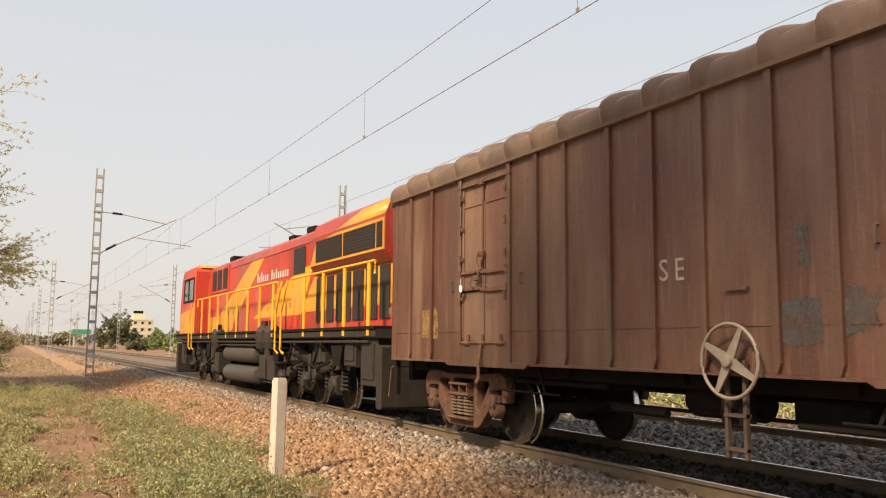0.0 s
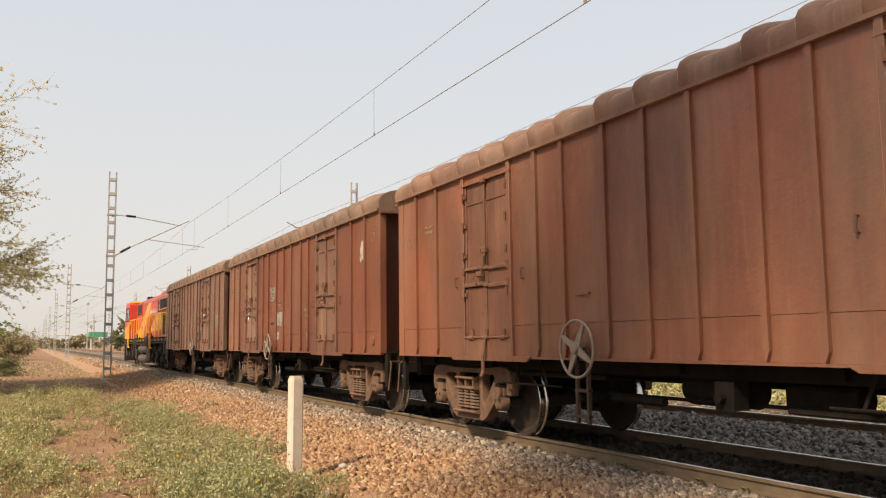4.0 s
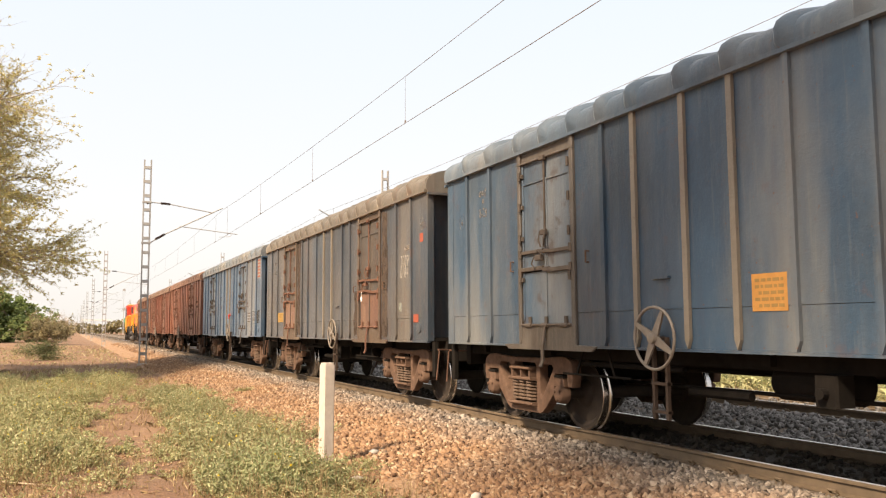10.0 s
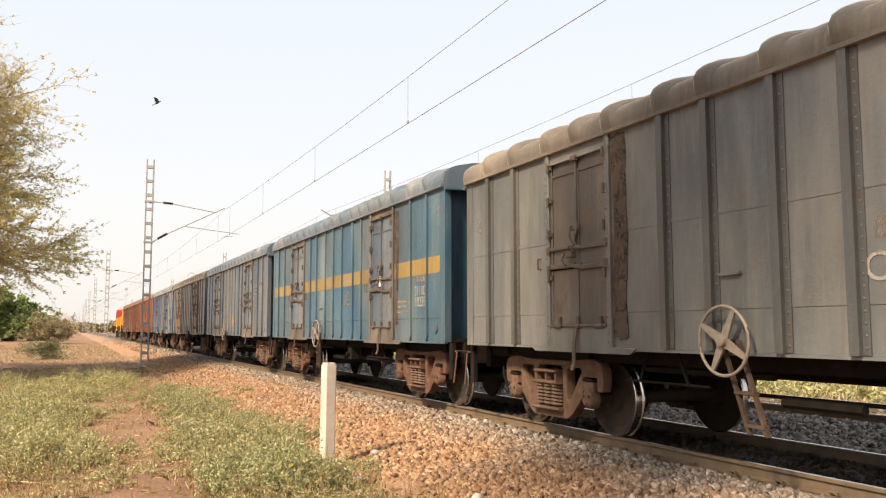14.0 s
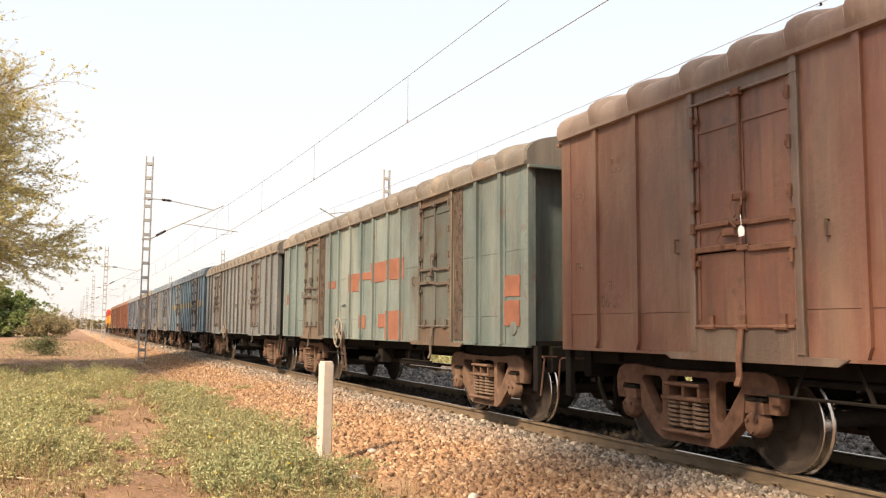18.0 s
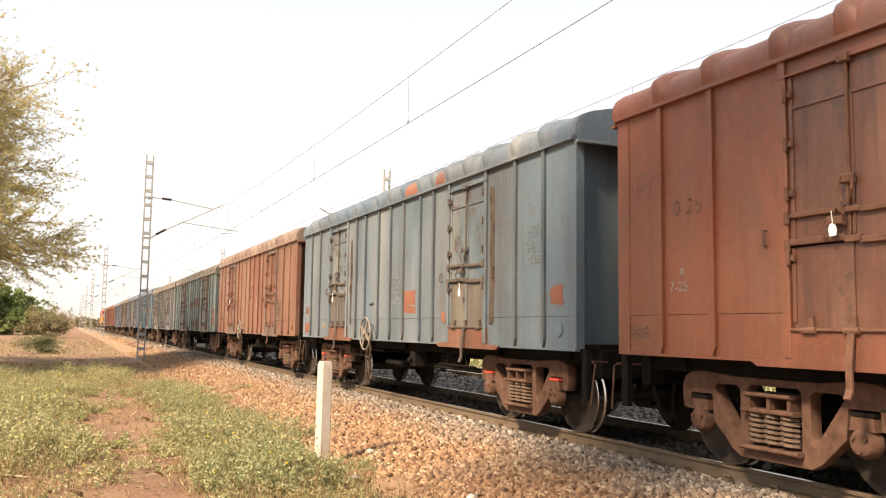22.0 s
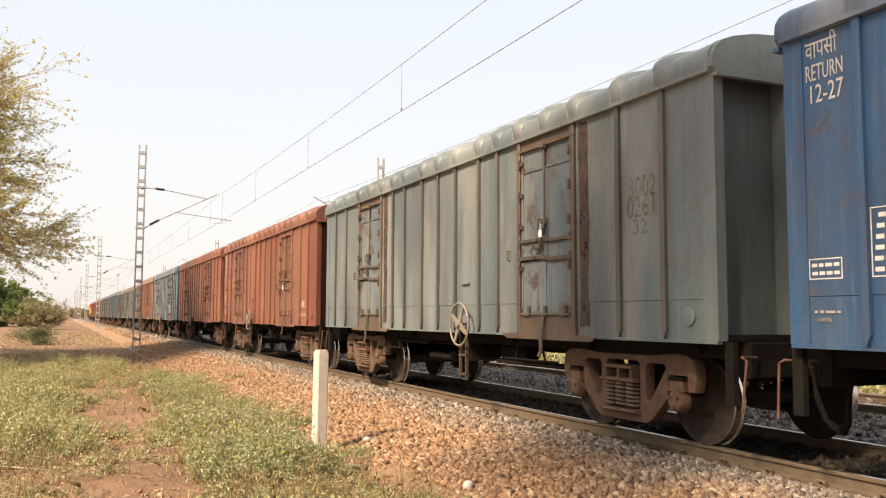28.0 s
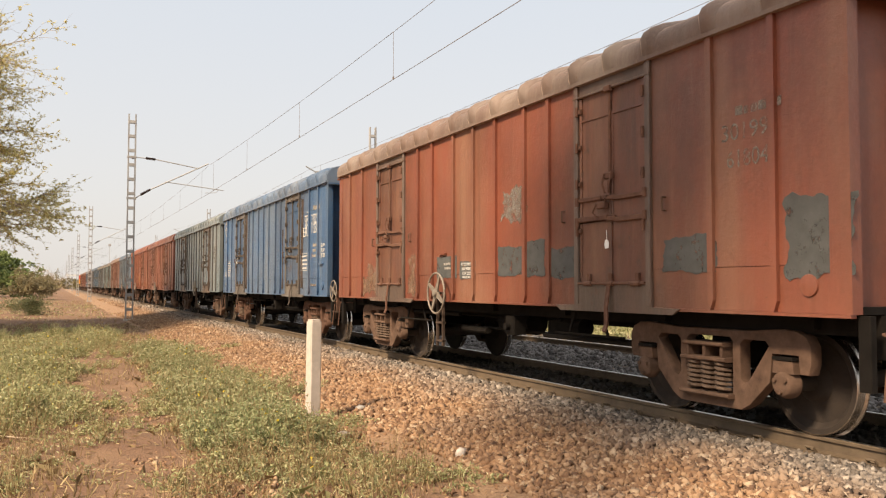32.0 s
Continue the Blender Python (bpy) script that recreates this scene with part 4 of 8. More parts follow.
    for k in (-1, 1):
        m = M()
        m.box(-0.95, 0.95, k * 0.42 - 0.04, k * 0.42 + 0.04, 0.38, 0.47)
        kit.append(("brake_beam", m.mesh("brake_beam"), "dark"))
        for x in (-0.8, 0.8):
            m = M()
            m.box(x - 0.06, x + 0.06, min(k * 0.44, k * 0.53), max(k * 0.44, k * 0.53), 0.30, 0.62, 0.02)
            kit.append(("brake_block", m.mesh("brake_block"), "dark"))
    return kit


def wheelset_mesh():
    """Axle with two coned wheels in one turned piece: brown webs, bright treads; turns about its own x axis."""
    half = [(0.0, 0.085, 0), (0.76, 0.09, 0), (0.79, 0.10, 0), (0.80, 0.17, 0), (0.835, 0.19, 0), (0.85, 0.40, 0), (0.838, 0.43, 0), (0.838, 0.515, 1), (0.848, 0.528, 1), (0.862, 0.528, 1),
            (0.874, 0.505, 1), (0.89, 0.50, 1), (0.958, 0.4955, 1), (0.966, 0.487, 0), (0.966, 0.44, 0), (0.935, 0.425, 0), (0.905, 0.38, 0), (0.93, 0.20, 0), (0.97, 0.17, 0), (0.985, 0.13, 0), (0.985, 0.08, 0), (1.2, 0.06, 0)]
    half = [(w - 0.038 if 0.78 < w < 1.0 else w, r, k) for w, r, k in half]
    prof = [(-w, r) for w, r, k in half[:0:-1]] + [(w, r) for w, r, k in half]
    keys = [k for w, r, k in half[-2:0:-1]] + [0] + [k for w, r, k in half[:-1]]
    m = M()
    m.lathe(prof, 0, 36)
    m.mi = [keys[i // 36] if i // 36 < len(prof) - 1 else 0 for i in range(len(m.f))]
    return m.mesh("wheelset", (M_WEB, M_TREAD), True)


def brake_wheel_meshes():
    rim, spokes, legs = M(), [], M()
    R = 0.335
    rim.tube([(0, R * math.cos(a * math.pi / 16), R * math.sin(a * math.pi / 16)) for a in range(32)], 0.017, 8, True)
    for k in range(4):
        a = radians(28 + 90 * k)
        d = Vector((math.cos(a), math.sin(a)))
        n = Vector((-d.y, d.x))
        m = M()
        m.prism([tuple(d * 0.05 + n * 0.05), tuple(d * 0.05 - n * 0.05), tuple(d * 0.325 - n * 0.022), tuple(d * 0.325 + n * 0.022)], -0.012, 0.012, 0)
        spokes.append(m)
    hub = M()
    hub.lathe([(-0.06, 0.03), (-0.05, 0.055), (0.03, 0.07), (0.06, 0.03)], 0, 14)
    return rim.mesh("rim", (), True), [s.mesh("spoke") for s in spokes], hub.mesh("hub", (), True)


WAGON_KIT = {}


def kit_of(lay):
    """All shared meshes of a wagon class, made once: (name, mesh, key, group)."""
    if lay in WAGON_KIT:
        return WAGON_KIT[lay]
    side = []
    for i, (a, b) in enumerate(lay.panels):
        side.append(("side_panel", side_panel(lay.y(a), lay.y(b), lay.eave, lay.riveted, 0 if lay.riveted or i % 4 == 0 else i).mesh("side_panel"), "body"))
    for u in lay.posts:
        if 0.05 < u < lay.L - 0.05 and all(abs(u - d) > 0.05 for dd in lay.doors for d in dd):
            side.append(("side_post", side_post(lay.y(u), lay.eave, lay.riveted, 0.10 if lay.riveted else 0.075).mesh("side_post"), "post"))
    m = M()
    m.box(-HALF - 0.075, -HALF + 0.05, -lay.L / 2, lay.L / 2, lay.eave - 0.045, lay.eave - 0.002)
    side.append(("eave_rail", m.mesh("eave_rail"), "roof"))
    m = M()
    m.box(-HALF - 0.02, -HALF + 0.05, -lay.L / 2, lay.L / 2, Z_SOLE - 0.03, Z_SOLE - 0.002)
    side.append(("sole_angle", m.mesh("sole_angle"), "body"))
    if lay.riveted:
        for u in (0.05, lay.L - 0.05, lay.doors[0][0] + 0.03, lay.doors[0][1] - 0.03, lay.doors[1][0] + 0.03, lay.doors[1][1] - 0.03):
            side.append(("riveting", dashed_rivets(lay.y(u), 1.25, lay.eave - 0.1, -HALF - (0.012 if u < 0.1 or u > lay.L - 0.1 else 0.06)).mesh("riveting"), "body"))
        for u in lay.posts:
            if 0.1 < u < lay.L - 0.1 and all(abs(u - d) > 0.05 for dd in lay.doors for d in dd):
                side.append(("riveting", dashed_rivets(lay.y(u) - 0.088, 1.25, lay.eave - 0.1, -HALF - 0.013).mesh("riveting"), "body"))
    doors = [[(n, m.mesh(n, (), n in ("latch", "hasp", "hinge", "hinge_rod", "flap_hinge")), k) for n, m, k in door_kit(lay, d)] for d in lay.doors]
    roof = [("roof_sheet", roof_sheet(lay.y(a), lay.y(b), lay.eave).mesh("roof_sheet", (), True), "roof") for a, b in lay.bays]
    roof += [("roof_rib", roof_rib(lay.y(a), lay.eave, 0.105 if lay.riveted else 0.085).mesh("roof_rib", (), True), "roof") for a, b in lay.bays[1:]]
    rest = [(n, m.mesh(n), k) for rear in (True, False) for n, m, k in end_kit(lay, rear)] + [(n, m.mesh(n), k) for n, m, k in underframe_kit(lay)]
    WAGON_KIT[lay] = (side, doors, roof, rest)
    return WAGON_KIT[lay]


BOGIE = bogie_parts()
WHEELSET = wheelset_mesh()
RIM, SPOKES, HUB = brake_wheel_meshes()
WHEELSETS = []   # (object, place in its parent)
BOTH = (Matrix.Identity(4), Matrix.Rotation(math.pi, 4, "Z"))


def lettering(text, size, material, parent, x, y, z, turn=-90, name="lettering", label="", shear=0.0):
    """Stencilled writing on a side that looks towards -x; y is the writing's rear end, z its foot."""
    cu = bpy.data.curves.new(name, "FONT")
    cu.body, cu.size, cu.align_x, cu.extrude, cu.resolution_u = text, size, "LEFT", 0.0015, 3
    cu.space_line = 0.95
    cu.offset = 0.0
    tmp = bpy.data.objects.new(name, cu)
    scene.collection.objects.link(tmp)
    me = bpy.data.meshes.new_from_object(tmp)
    bpy.data.objects.remove(tmp)
    me.materials.clear()
    me.materials.append(material)
    ob = new(name, me)
    ob.parent = parent
    ob.matrix_basis = pose(x, y, z, 90, 0, turn)
    if label:
        tagged(ob, label)
    return ob


def patch(name, material, parent, y0, y1, z0, z1, x=None, ragged=0.0, seed=1, label="", deep=0.003):
    """A flat painted field on the near side, 4 mm proud, with an uneven edge if ragged."""
    x = -HALF - 0.008 if x is None else x
    rnd = random.Random(seed)
    m = M()
    if ragged:
        n = 16
        ph = [rnd.uniform(0, 6.28) for _ in range(12)]

        def edge(q, k):
            return ragged * (0.55 * math.sin(5 * q + ph[k]) + 0.35 * math.sin(13 * q + ph[k + 4]) + 0.25 * math.sin(31 * q + ph[k + 8]))
        poly = [(y0 + (y1 - y0) * i / n, z0 + edge(i / n, 0)) for i in range(n)]
        poly += [(y1 + edge(i / n, 1), z0 + (z1 - z0) * i / n) for i in range(n)]
        poly += [(y1 - (y1 - y0) * i / n, z1 + edge(i / n, 2)) for i in range(n)]
        poly += [(y0 + edge(i / n, 3), z1 - (z1 - z0) * i / n) for i in range(n)]
    else:
        poly = [(y0, z0), (y1, z0), (y1, z1), (y0, z1)]
    m.prism(poly, x, x + deep, 0)
    return part(name, m, material, parent, label)


def wagon(label, lay, mats, wheel_u=None, wheel_c=None):
    """A whole covered wagon at the origin; mats maps the kit's keys to materials."""
    top = thing("covered_wagon", label, "railway wagon", group="covered wagons of the train")
    side, doors, roof, rest = kit_of(lay)
    body = mats["body"]
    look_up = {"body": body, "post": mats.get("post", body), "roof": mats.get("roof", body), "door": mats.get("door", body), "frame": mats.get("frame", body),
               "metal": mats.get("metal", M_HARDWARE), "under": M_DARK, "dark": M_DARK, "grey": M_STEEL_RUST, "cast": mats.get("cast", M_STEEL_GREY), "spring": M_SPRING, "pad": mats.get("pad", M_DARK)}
    for turn in BOTH:
        for n, me, k in side:
            ob = part(n, me, look_up[k], top, at=turn)
            if n == "riveting":
                tagged(ob, "row of small domed rivet heads", kind="stuff")
        for kit in doors:
            door = None
            for n, me, k in kit:
                if door is None:
                    door = new("side_door")
                    door.empty_display_size = 0.1
                    door.parent = top
                    door.matrix_basis = turn
                if turn is BOTH[1] and n not in ("door_post", "door_leaf", "drop_flap", "door_header", "threshold_plate"):
                    continue
                part(n, me, look_up[k], door)
    for n, me, k in roof + rest:
        part(n, me, look_up[k], top)
    for s in (-1, 1):
        b = new("bogie")
        b.empty_display_size = 0.1
        b.parent = top
        b.matrix_basis = pose(0, s * (lay.L / 2 - 2.0), 0)
        for n, me, k in BOGIE:
            part(n, me, look_up[k], b)
        for w in (-1, 1):
            ws = part("wheelset", WHEELSET, None, b, at=pose(0, w * 1.0, 0.5))
            WHEELSETS.append((ws, (0, w * 1.0, 0.5)))
    if wheel_u is not None:
        y = lay.y(wheel_u)
        end_type = wheel_u < 0
        x = -HALF + 0.03 if end_type else -HALF - 0.14
        bw = new("hand_brake")
        bw.empty_display_size = 0.1
        bw.parent = top
        bw.matrix_basis = pose(0, y, 0)
        c = wheel_c or M_GREY_BAR
        at_hub = pose(x, 0, 1.29) @ Matrix.Scale(0.72 if end_type else 1.0, 4)
        part("rim", RIM, c, bw, at=at_hub)
        for sp in SPOKES:
            part("spoke", sp, c, bw, at=at_hub)
        part("hub", HUB, c, bw, at=at_hub)
        stand = mats.get("stand", M_STANDBROWN)
        slant = -0.34 if lay.riveted else 0.0
        for k in () if end_type else (-0.10, 0.12):
            m = M()
            m.prism([(k + slant - 0.02, 0.42), (k + slant + 0.02, 0.42), (k + 0.02, 1.30), (k - 0.02, 1.30)], x + 0.07, x + 0.11, 0)
            part("stanchion", m, stand, bw)
        m = M()
        m.tube([(x, 0, 1.29), (x + 0.5, 0, 1.29)], 0.02, 6)
        part("spindle", m, stand, bw)
        for z in (0.80,) if end_type else (0.50, 0.80):
            m = M()
            sh = slant * (1.30 - z) / 0.88
            m.box(x + 0.06, x + 0.13, -0.12 + sh, 0.55 if end_type else 0.14 + sh, z - 0.012, z + 0.018)
            part("step", m, stand, bw)
        if end_type:
            m = M()
            m.box(x + 0.08, x + 0.14, -0.04, 0.04, 0.826, 1.32)
            part("stanchion", m, M_STEEL_RUST, bw)
    return top

# the train's wagons, rear end place along the line when the run stands at zero
P_BROWN = paint("dark_rust_brown_paint", (0.098, 0.036, 0.021), 0.46, 0.45, 1.0, dust_c=(0.215, 0.145, 0.095))
P_REDBROWN = paint("red_oxide_paint", (0.150, 0.044, 0.023), 0.26, 0.32, 2.0, dust_c=(0.205, 0.115, 0.068))
P_ORANGE = paint("faded_orange_oxide_paint", (0.19, 0.062, 0.032), 0.3, 0.25, 3.0, dust_c=(0.235, 0.135, 0.083))
P_BLUE = paint("mid_blue_paint", (0.036, 0.088, 0.160), 0.33, 0.15, 4.0, (0.22, 0.195, 0.16))
P_BLUEROOF = paint("dusty_blue_roof", (0.115, 0.14, 0.165), 0.5, 0.15, 4.4, rough=0.75)
P_GREYBLUE = paint("grimy_grey_blue_paint", (0.042, 0.058, 0.078), 0.40, 0.36, 5.0, dust_c=(0.175, 0.138, 0.10))
P_DARKBLUE = paint("dark_blue_grey_paint", (0.034, 0.070, 0.116), 0.29, 0.15, 6.0, dust_c=(0.215, 0.195, 0.16))
P_BLUE6 = paint("streaked_blue_paint", (0.024, 0.084, 0.140), 0.32, 0.34, 7.0, (0.205, 0.215, 0.19))
P_GREY = paint("warm_grey_paint", (0.088, 0.100, 0.106), 0.42, 0.22, 8.0, (0.21, 0.20, 0.175))
P_GREYROOF = paint("dust_caked_grey_brown_roof", (0.112, 0.098, 0.082), 0.48, 0.3, 8.4, dust_c=(0.225, 0.185, 0.14), rough=0.78)
P_BLUEGREYROOF = paint("dusty_blue_grey_roof", (0.070, 0.105, 0.145), 0.3, 0.12, 8.7, dust_c=(0.21, 0.205, 0.19), rough=0.75)
P_GREEN = paint("grey_green_paint", (0.094, 0.132, 0.128), 0.34, 0.38, 9.0, (0.24, 0.245, 0.215))
P_RED9 = paint("matt_red_brown_paint", (0.150, 0.054, 0.033), 0.46, 0.3, 10.0, dust_c=(0.245, 0.165, 0.11))
P_PALEBLUE = paint("pale_blue_grey_paint", (0.105, 0.148, 0.182), 0.42, 0.25, 11.0, (0.20, 0.20, 0.195))
P_ORANGERED = paint("orange_red_oxide_paint", (0.235, 0.07, 0.033), 0.25, 0.2, 12.0, dust_c=(0.235, 0.135, 0.083))
P_BROWN12 = paint("brown_oxide_paint", (0.180, 0.052, 0.028), 0.24, 0.25, 13.0, dust_c=(0.235, 0.135, 0.083))
P_GREY13 = paint("pale_grey_green_paint", (0.095, 0.126, 0.135), 0.42, 0.2, 14.0, (0.255, 0.25, 0.225))
P_VIVID = paint("vivid_blue_paint", (0.018, 0.080, 0.190), 0.33, 0.3, 15.0, (0.18, 0.19, 0.185), film=0.85)
P_RED15 = paint("brick_red_paint", (0.215, 0.060, 0.032), 0.28, 0.25, 16.0, dust_c=(0.235, 0.135, 0.083))
P_DUSTPOST = paint("dust_caked_post", (0.22, 0.185, 0.14), 0.5, 0.2, 17.0)
P_WEATHER = paint("dusty_rusty_frame", (0.088, 0.074, 0.062), 0.42, 0.3, 18.0, dust_c=(0.19, 0.165, 0.135), rust_c=(0.075, 0.04, 0.026))
M_STANDBROWN = plain("grimy_brown_stand", (0.062, 0.042, 0.031), 0.85, 0.0, 0.4, 7.0, 0.3, 0.2)
M_HARDWARE = plain("grimy_door_hardware", (0.086, 0.068, 0.055), 0.8, 0.1, 0.4, 9.0, 0.3, 0.3)

M_HARDRED = plain("grimy_red_brown_door_hardware", (0.125, 0.062, 0.040), 0.8, 0.0, 0.45, 9.0, 0.3, 0.3)
M_STENCIL = plain("chalky_pale_stencil_paint", (0.42, 0.32, 0.25), 0.85, 0.0, 0.3, 12.0, 0.05, worn=(0.27, 0.44))
P_REDROOF = paint("dusty_red_roof", (0.16, 0.075, 0.048), 0.45, 0.2, 19.0, dust_c=(0.26, 0.17, 0.115), rough=0.75)
P_TANROOF = paint("dust_caked_tan_roof", (0.185, 0.115, 0.085), 0.5, 0.15, 33.0, dust_c=(0.26, 0.21, 0.17), rough=0.75)
P_DUSTRED = paint("dusty_red_brown_frame", (0.135, 0.080, 0.058), 0.5, 0.3, 34.0, dust_c=(0.20, 0.155, 0.12))
P_DARKTAN = paint("dusty_brown_roof", (0.125, 0.076, 0.052), 0.42, 0.3, 20.0, dust_c=(0.205, 0.13, 0.085), rough=0.75)
P_VIVIDROOF = paint("dusty_bright_blue_roof", (0.07, 0.12, 0.20), 0.4, 0.12, 21.0, (0.27, 0.275, 0.27), rough=0.75)
D_RED = paint("grimy_red_door_paint", (0.172, 0.058, 0.033), 0.33, 0.55, 22.0, dust_c=(0.235, 0.135, 0.083), rust_c=(0.062, 0.038, 0.026), blotch=0.57, grime=0.45)
D_DULLRED = paint("grimy_dull_red_door_paint", (0.165, 0.058, 0.034), 0.32, 0.45, 39.0, dust_c=(0.20, 0.115, 0.07), rust_c=(0.062, 0.038, 0.026), blotch=0.55, grime=0.6)
D_TEALRUST = paint("rust_blotched_teal_door_paint", (0.066, 0.088, 0.083), 0.3, 0.65, 41.0, dust_c=(0.17, 0.155, 0.125), rust_c=(0.058, 0.036, 0.024), blotch=0.555, grime=0.35)
P_RUSTFRAME = paint("rust_brown_door_frame", (0.080, 0.050, 0.033), 0.36, 0.4, 42.0, dust_c=(0.170, 0.130, 0.090))
D_VIVID = paint("rust_blotched_vivid_blue_door_paint", (0.026, 0.084, 0.180), 0.28, 0.6, 44.0, (0.17, 0.17, 0.16), rust_c=(0.062, 0.036, 0.023), blotch=0.57, grime=0.35)
D_BLUE = paint("rust_blotched_blue_door_paint", (0.055, 0.10, 0.155), 0.35, 0.5, 23.0, (0.22, 0.21, 0.19), rust_c=(0.062, 0.038, 0.026), blotch=0.56, grime=0.35)
D_GREYBLUE = paint("rust_blotched_grey_door_paint", (0.085, 0.125, 0.155), 0.38, 0.6, 24.0, (0.25, 0.235, 0.205), rust_c=(0.062, 0.038, 0.026), blotch=0.535, grime=0.3)
D_BROWN = paint("grimy_brown_door_paint", (0.145, 0.066, 0.045), 0.42, 0.4, 25.0, dust_c=(0.235, 0.15, 0.10), rust_c=(0.062, 0.038, 0.026), blotch=0.57, grime=0.45)

P_POSTGREY = paint("grimy_grey_post", (0.070, 0.075, 0.076), 0.35, 0.3, 26.0, (0.16, 0.135, 0.105))
P_POSTBLUE = paint("grimy_blue_grey_post", (0.075, 0.100, 0.122), 0.3, 0.3, 27.0, (0.15, 0.135, 0.11))

WAGON_SPECS = [
    # label, class, materials, hand brake place, wheel material
    ("dark rust-brown steel covered wagon, dusty, behind the locomotive", CLASS_A, dict(body=P_BROWN, roof=P_DARKTAN, door=D_BROWN, metal=M_HARDRED, cast=M_STEEL_RUST), 5.65),
    ("red-brown steel covered wagon with a faded white panel", CLASS_A, dict(body=P_REDBROWN, roof=P_DARKTAN, door=D_BROWN, metal=M_HARDRED), 7.95),
    ("faded orange-brown steel covered wagon", CLASS_A, dict(body=P_ORANGE, roof=P_REDROOF, door=D_RED, metal=M_HARDRED), 7.95),
    ("mid-blue steel covered wagon with dust-caked posts", CLASS_A, dict(body=P_BLUE, roof=P_BLUEROOF, door=D_BLUE, frame=P_BLUE), 5.6),
    ("grimy grey-blue steel covered wagon with rusty doors", CLASS_A, dict(body=P_GREYBLUE, roof=P_GREYROOF, door=M_DOORRUST, frame=P_RUSTFRAME, metal=M_HARDRED), 5.6),
    ("dark blue-grey steel covered wagon with an orange plate", CLASS_A, dict(body=P_DARKBLUE, roof=P_BLUEGREYROOF, door=D_BLUE, frame=P_WEATHER), 7.9),
    ("streaked blue steel covered wagon with a yellow stripe", CLASS_A, dict(body=P_BLUE6, roof=P_BLUEGREYROOF, door=D_BLUE, frame=P_WEATHER, cast=M_STEEL_RUST), 7.9),
    ("warm grey riveted covered wagon with rusty doors", CLASS_B, dict(body=P_GREY, post=P_POSTGREY, roof=P_GREYROOF, door=M_DOORRUST, frame=P_GREY), 8.8),
    ("grey-green riveted covered wagon patched with orange primer", CLASS_B, dict(body=P_GREEN, roof=P_GREYROOF, door=D_TEALRUST, frame=P_RUSTFRAME), 8.7),
    ("matt red-brown steel covered wagon with scuffed doors", CLASS_A, dict(body=P_RED9, roof=P_TANROOF, door=D_RED, frame=P_DUSTRED, metal=M_HARDRED, cast=M_STEEL_RUST), 7.85),
    ("pale blue-grey steel covered wagon with rust-stained doors", CLASS_A, dict(body=P_PALEBLUE, post=P_POSTBLUE, roof=P_BLUEGREYROOF, door=D_GREYBLUE, frame=P_PALEBLUE, cast=M_STEEL_RUST, pad=M_RED), 7.9),
    ("orange-red oxide steel covered wagon with a yellow plate", CLASS_A, dict(body=P_ORANGERED, door=D_RED, frame=P_ORANGERED, metal=M_HARDRED, cast=M_STEEL_RUST), 7.87),
    ("brown-red steel covered wagon, plain and dusty", CLASS_A, dict(body=P_BROWN12, roof=P_BROWN12, door=D_DULLRED, frame=P_BROWN12, metal=M_HARDRED), 7.95),
    ("pale grey-green steel covered wagon with rusty doors", CLASS_A, dict(body=P_GREY13, post=P_POSTGREY, roof=P_GREY13, door=D_GREYBLUE, frame=P_RUSTFRAME), 5.66),
    ("vivid blue steel covered wagon with white lettering", CLASS_A, dict(body=P_VIVID, roof=P_VIVIDROOF, door=D_VIVID, frame=P_WEATHER, cast=M_STEEL_RUST), -0.36),
    ("brick-red steel covered wagon with grey primer patches", CLASS_A, dict(body=P_RED15, roof=P_TANROOF, door=D_RED, frame=P_DUSTRED, metal=M_HARDRED), 7.9),
]
TRAIN = []    # (object, place along the line at run zero)
rear = 6.11 + 6 * 14.45
WAGONS = []
for i, (label, lay, mats, bu) in enumerate(WAGON_SPECS):
    if i:
        rear -= lay.L + 0.92
    w = wagon(label, lay, mats, bu)
    w.location = (D, rear + lay.L / 2, 0)
    TRAIN.append((w, rear + lay.L / 2))
    WAGONS.append((w, lay))
LOCO_REAR = 6.11 + 6 * 14.45 + 13.53 + 0.95
# ---------------------------------------------------------------- paint marks, writing and plates on the wagons
# places are metres from the rear end and above the rail
WRITING = []
WRITING += [(0, *m) for m in (('S', 6.76, 2.08, 0.14, 0.23, 'W'), ('E', 6.47, 2.07, 0.14, 0.24, 'W'), ('30079', 1.56, 2.22, 0.51, 0.19, 'W'), ('80550', 1.57, 2.01, 0.52, 0.19, 'W'))]
WRITING += [(1, *m) for m in (('R', 12.38, 3.56, 0.09, 0.11, 'F'), ('6-23', 12.44, 3.41, 0.26, 0.12, 'F'))]
WRITING += [(3, *m) for m in (('R', 5.62, 2.32, 0.14, 0.23, 'W'), ('N', 8.32, 2.25, 0.19, 0.2, 'F'), ('W', 7.76, 2.25, 0.18, 0.21, 'F'))]
WRITING += [(4, *m) for m in (('30099', 1.36, 2.59, 0.51, 0.24, 'W'), ('61841', 1.39, 2.38, 0.52, 0.21, 'W'))]
WRITING += [(5, *m) for m in (('R', 12.24, 3.35, 0.08, 0.08, 'F'), ('8-28', 12.34, 3.14, 0.26, 0.15, 'F'), ('300601', 1.35, 2.66, 0.55, 0.18, 'W'), ('60218', 1.36, 2.49, 0.49, 0.19, 'W'), ('S', 5.1, 2.28, 0.27, 0.29, 'F'))]
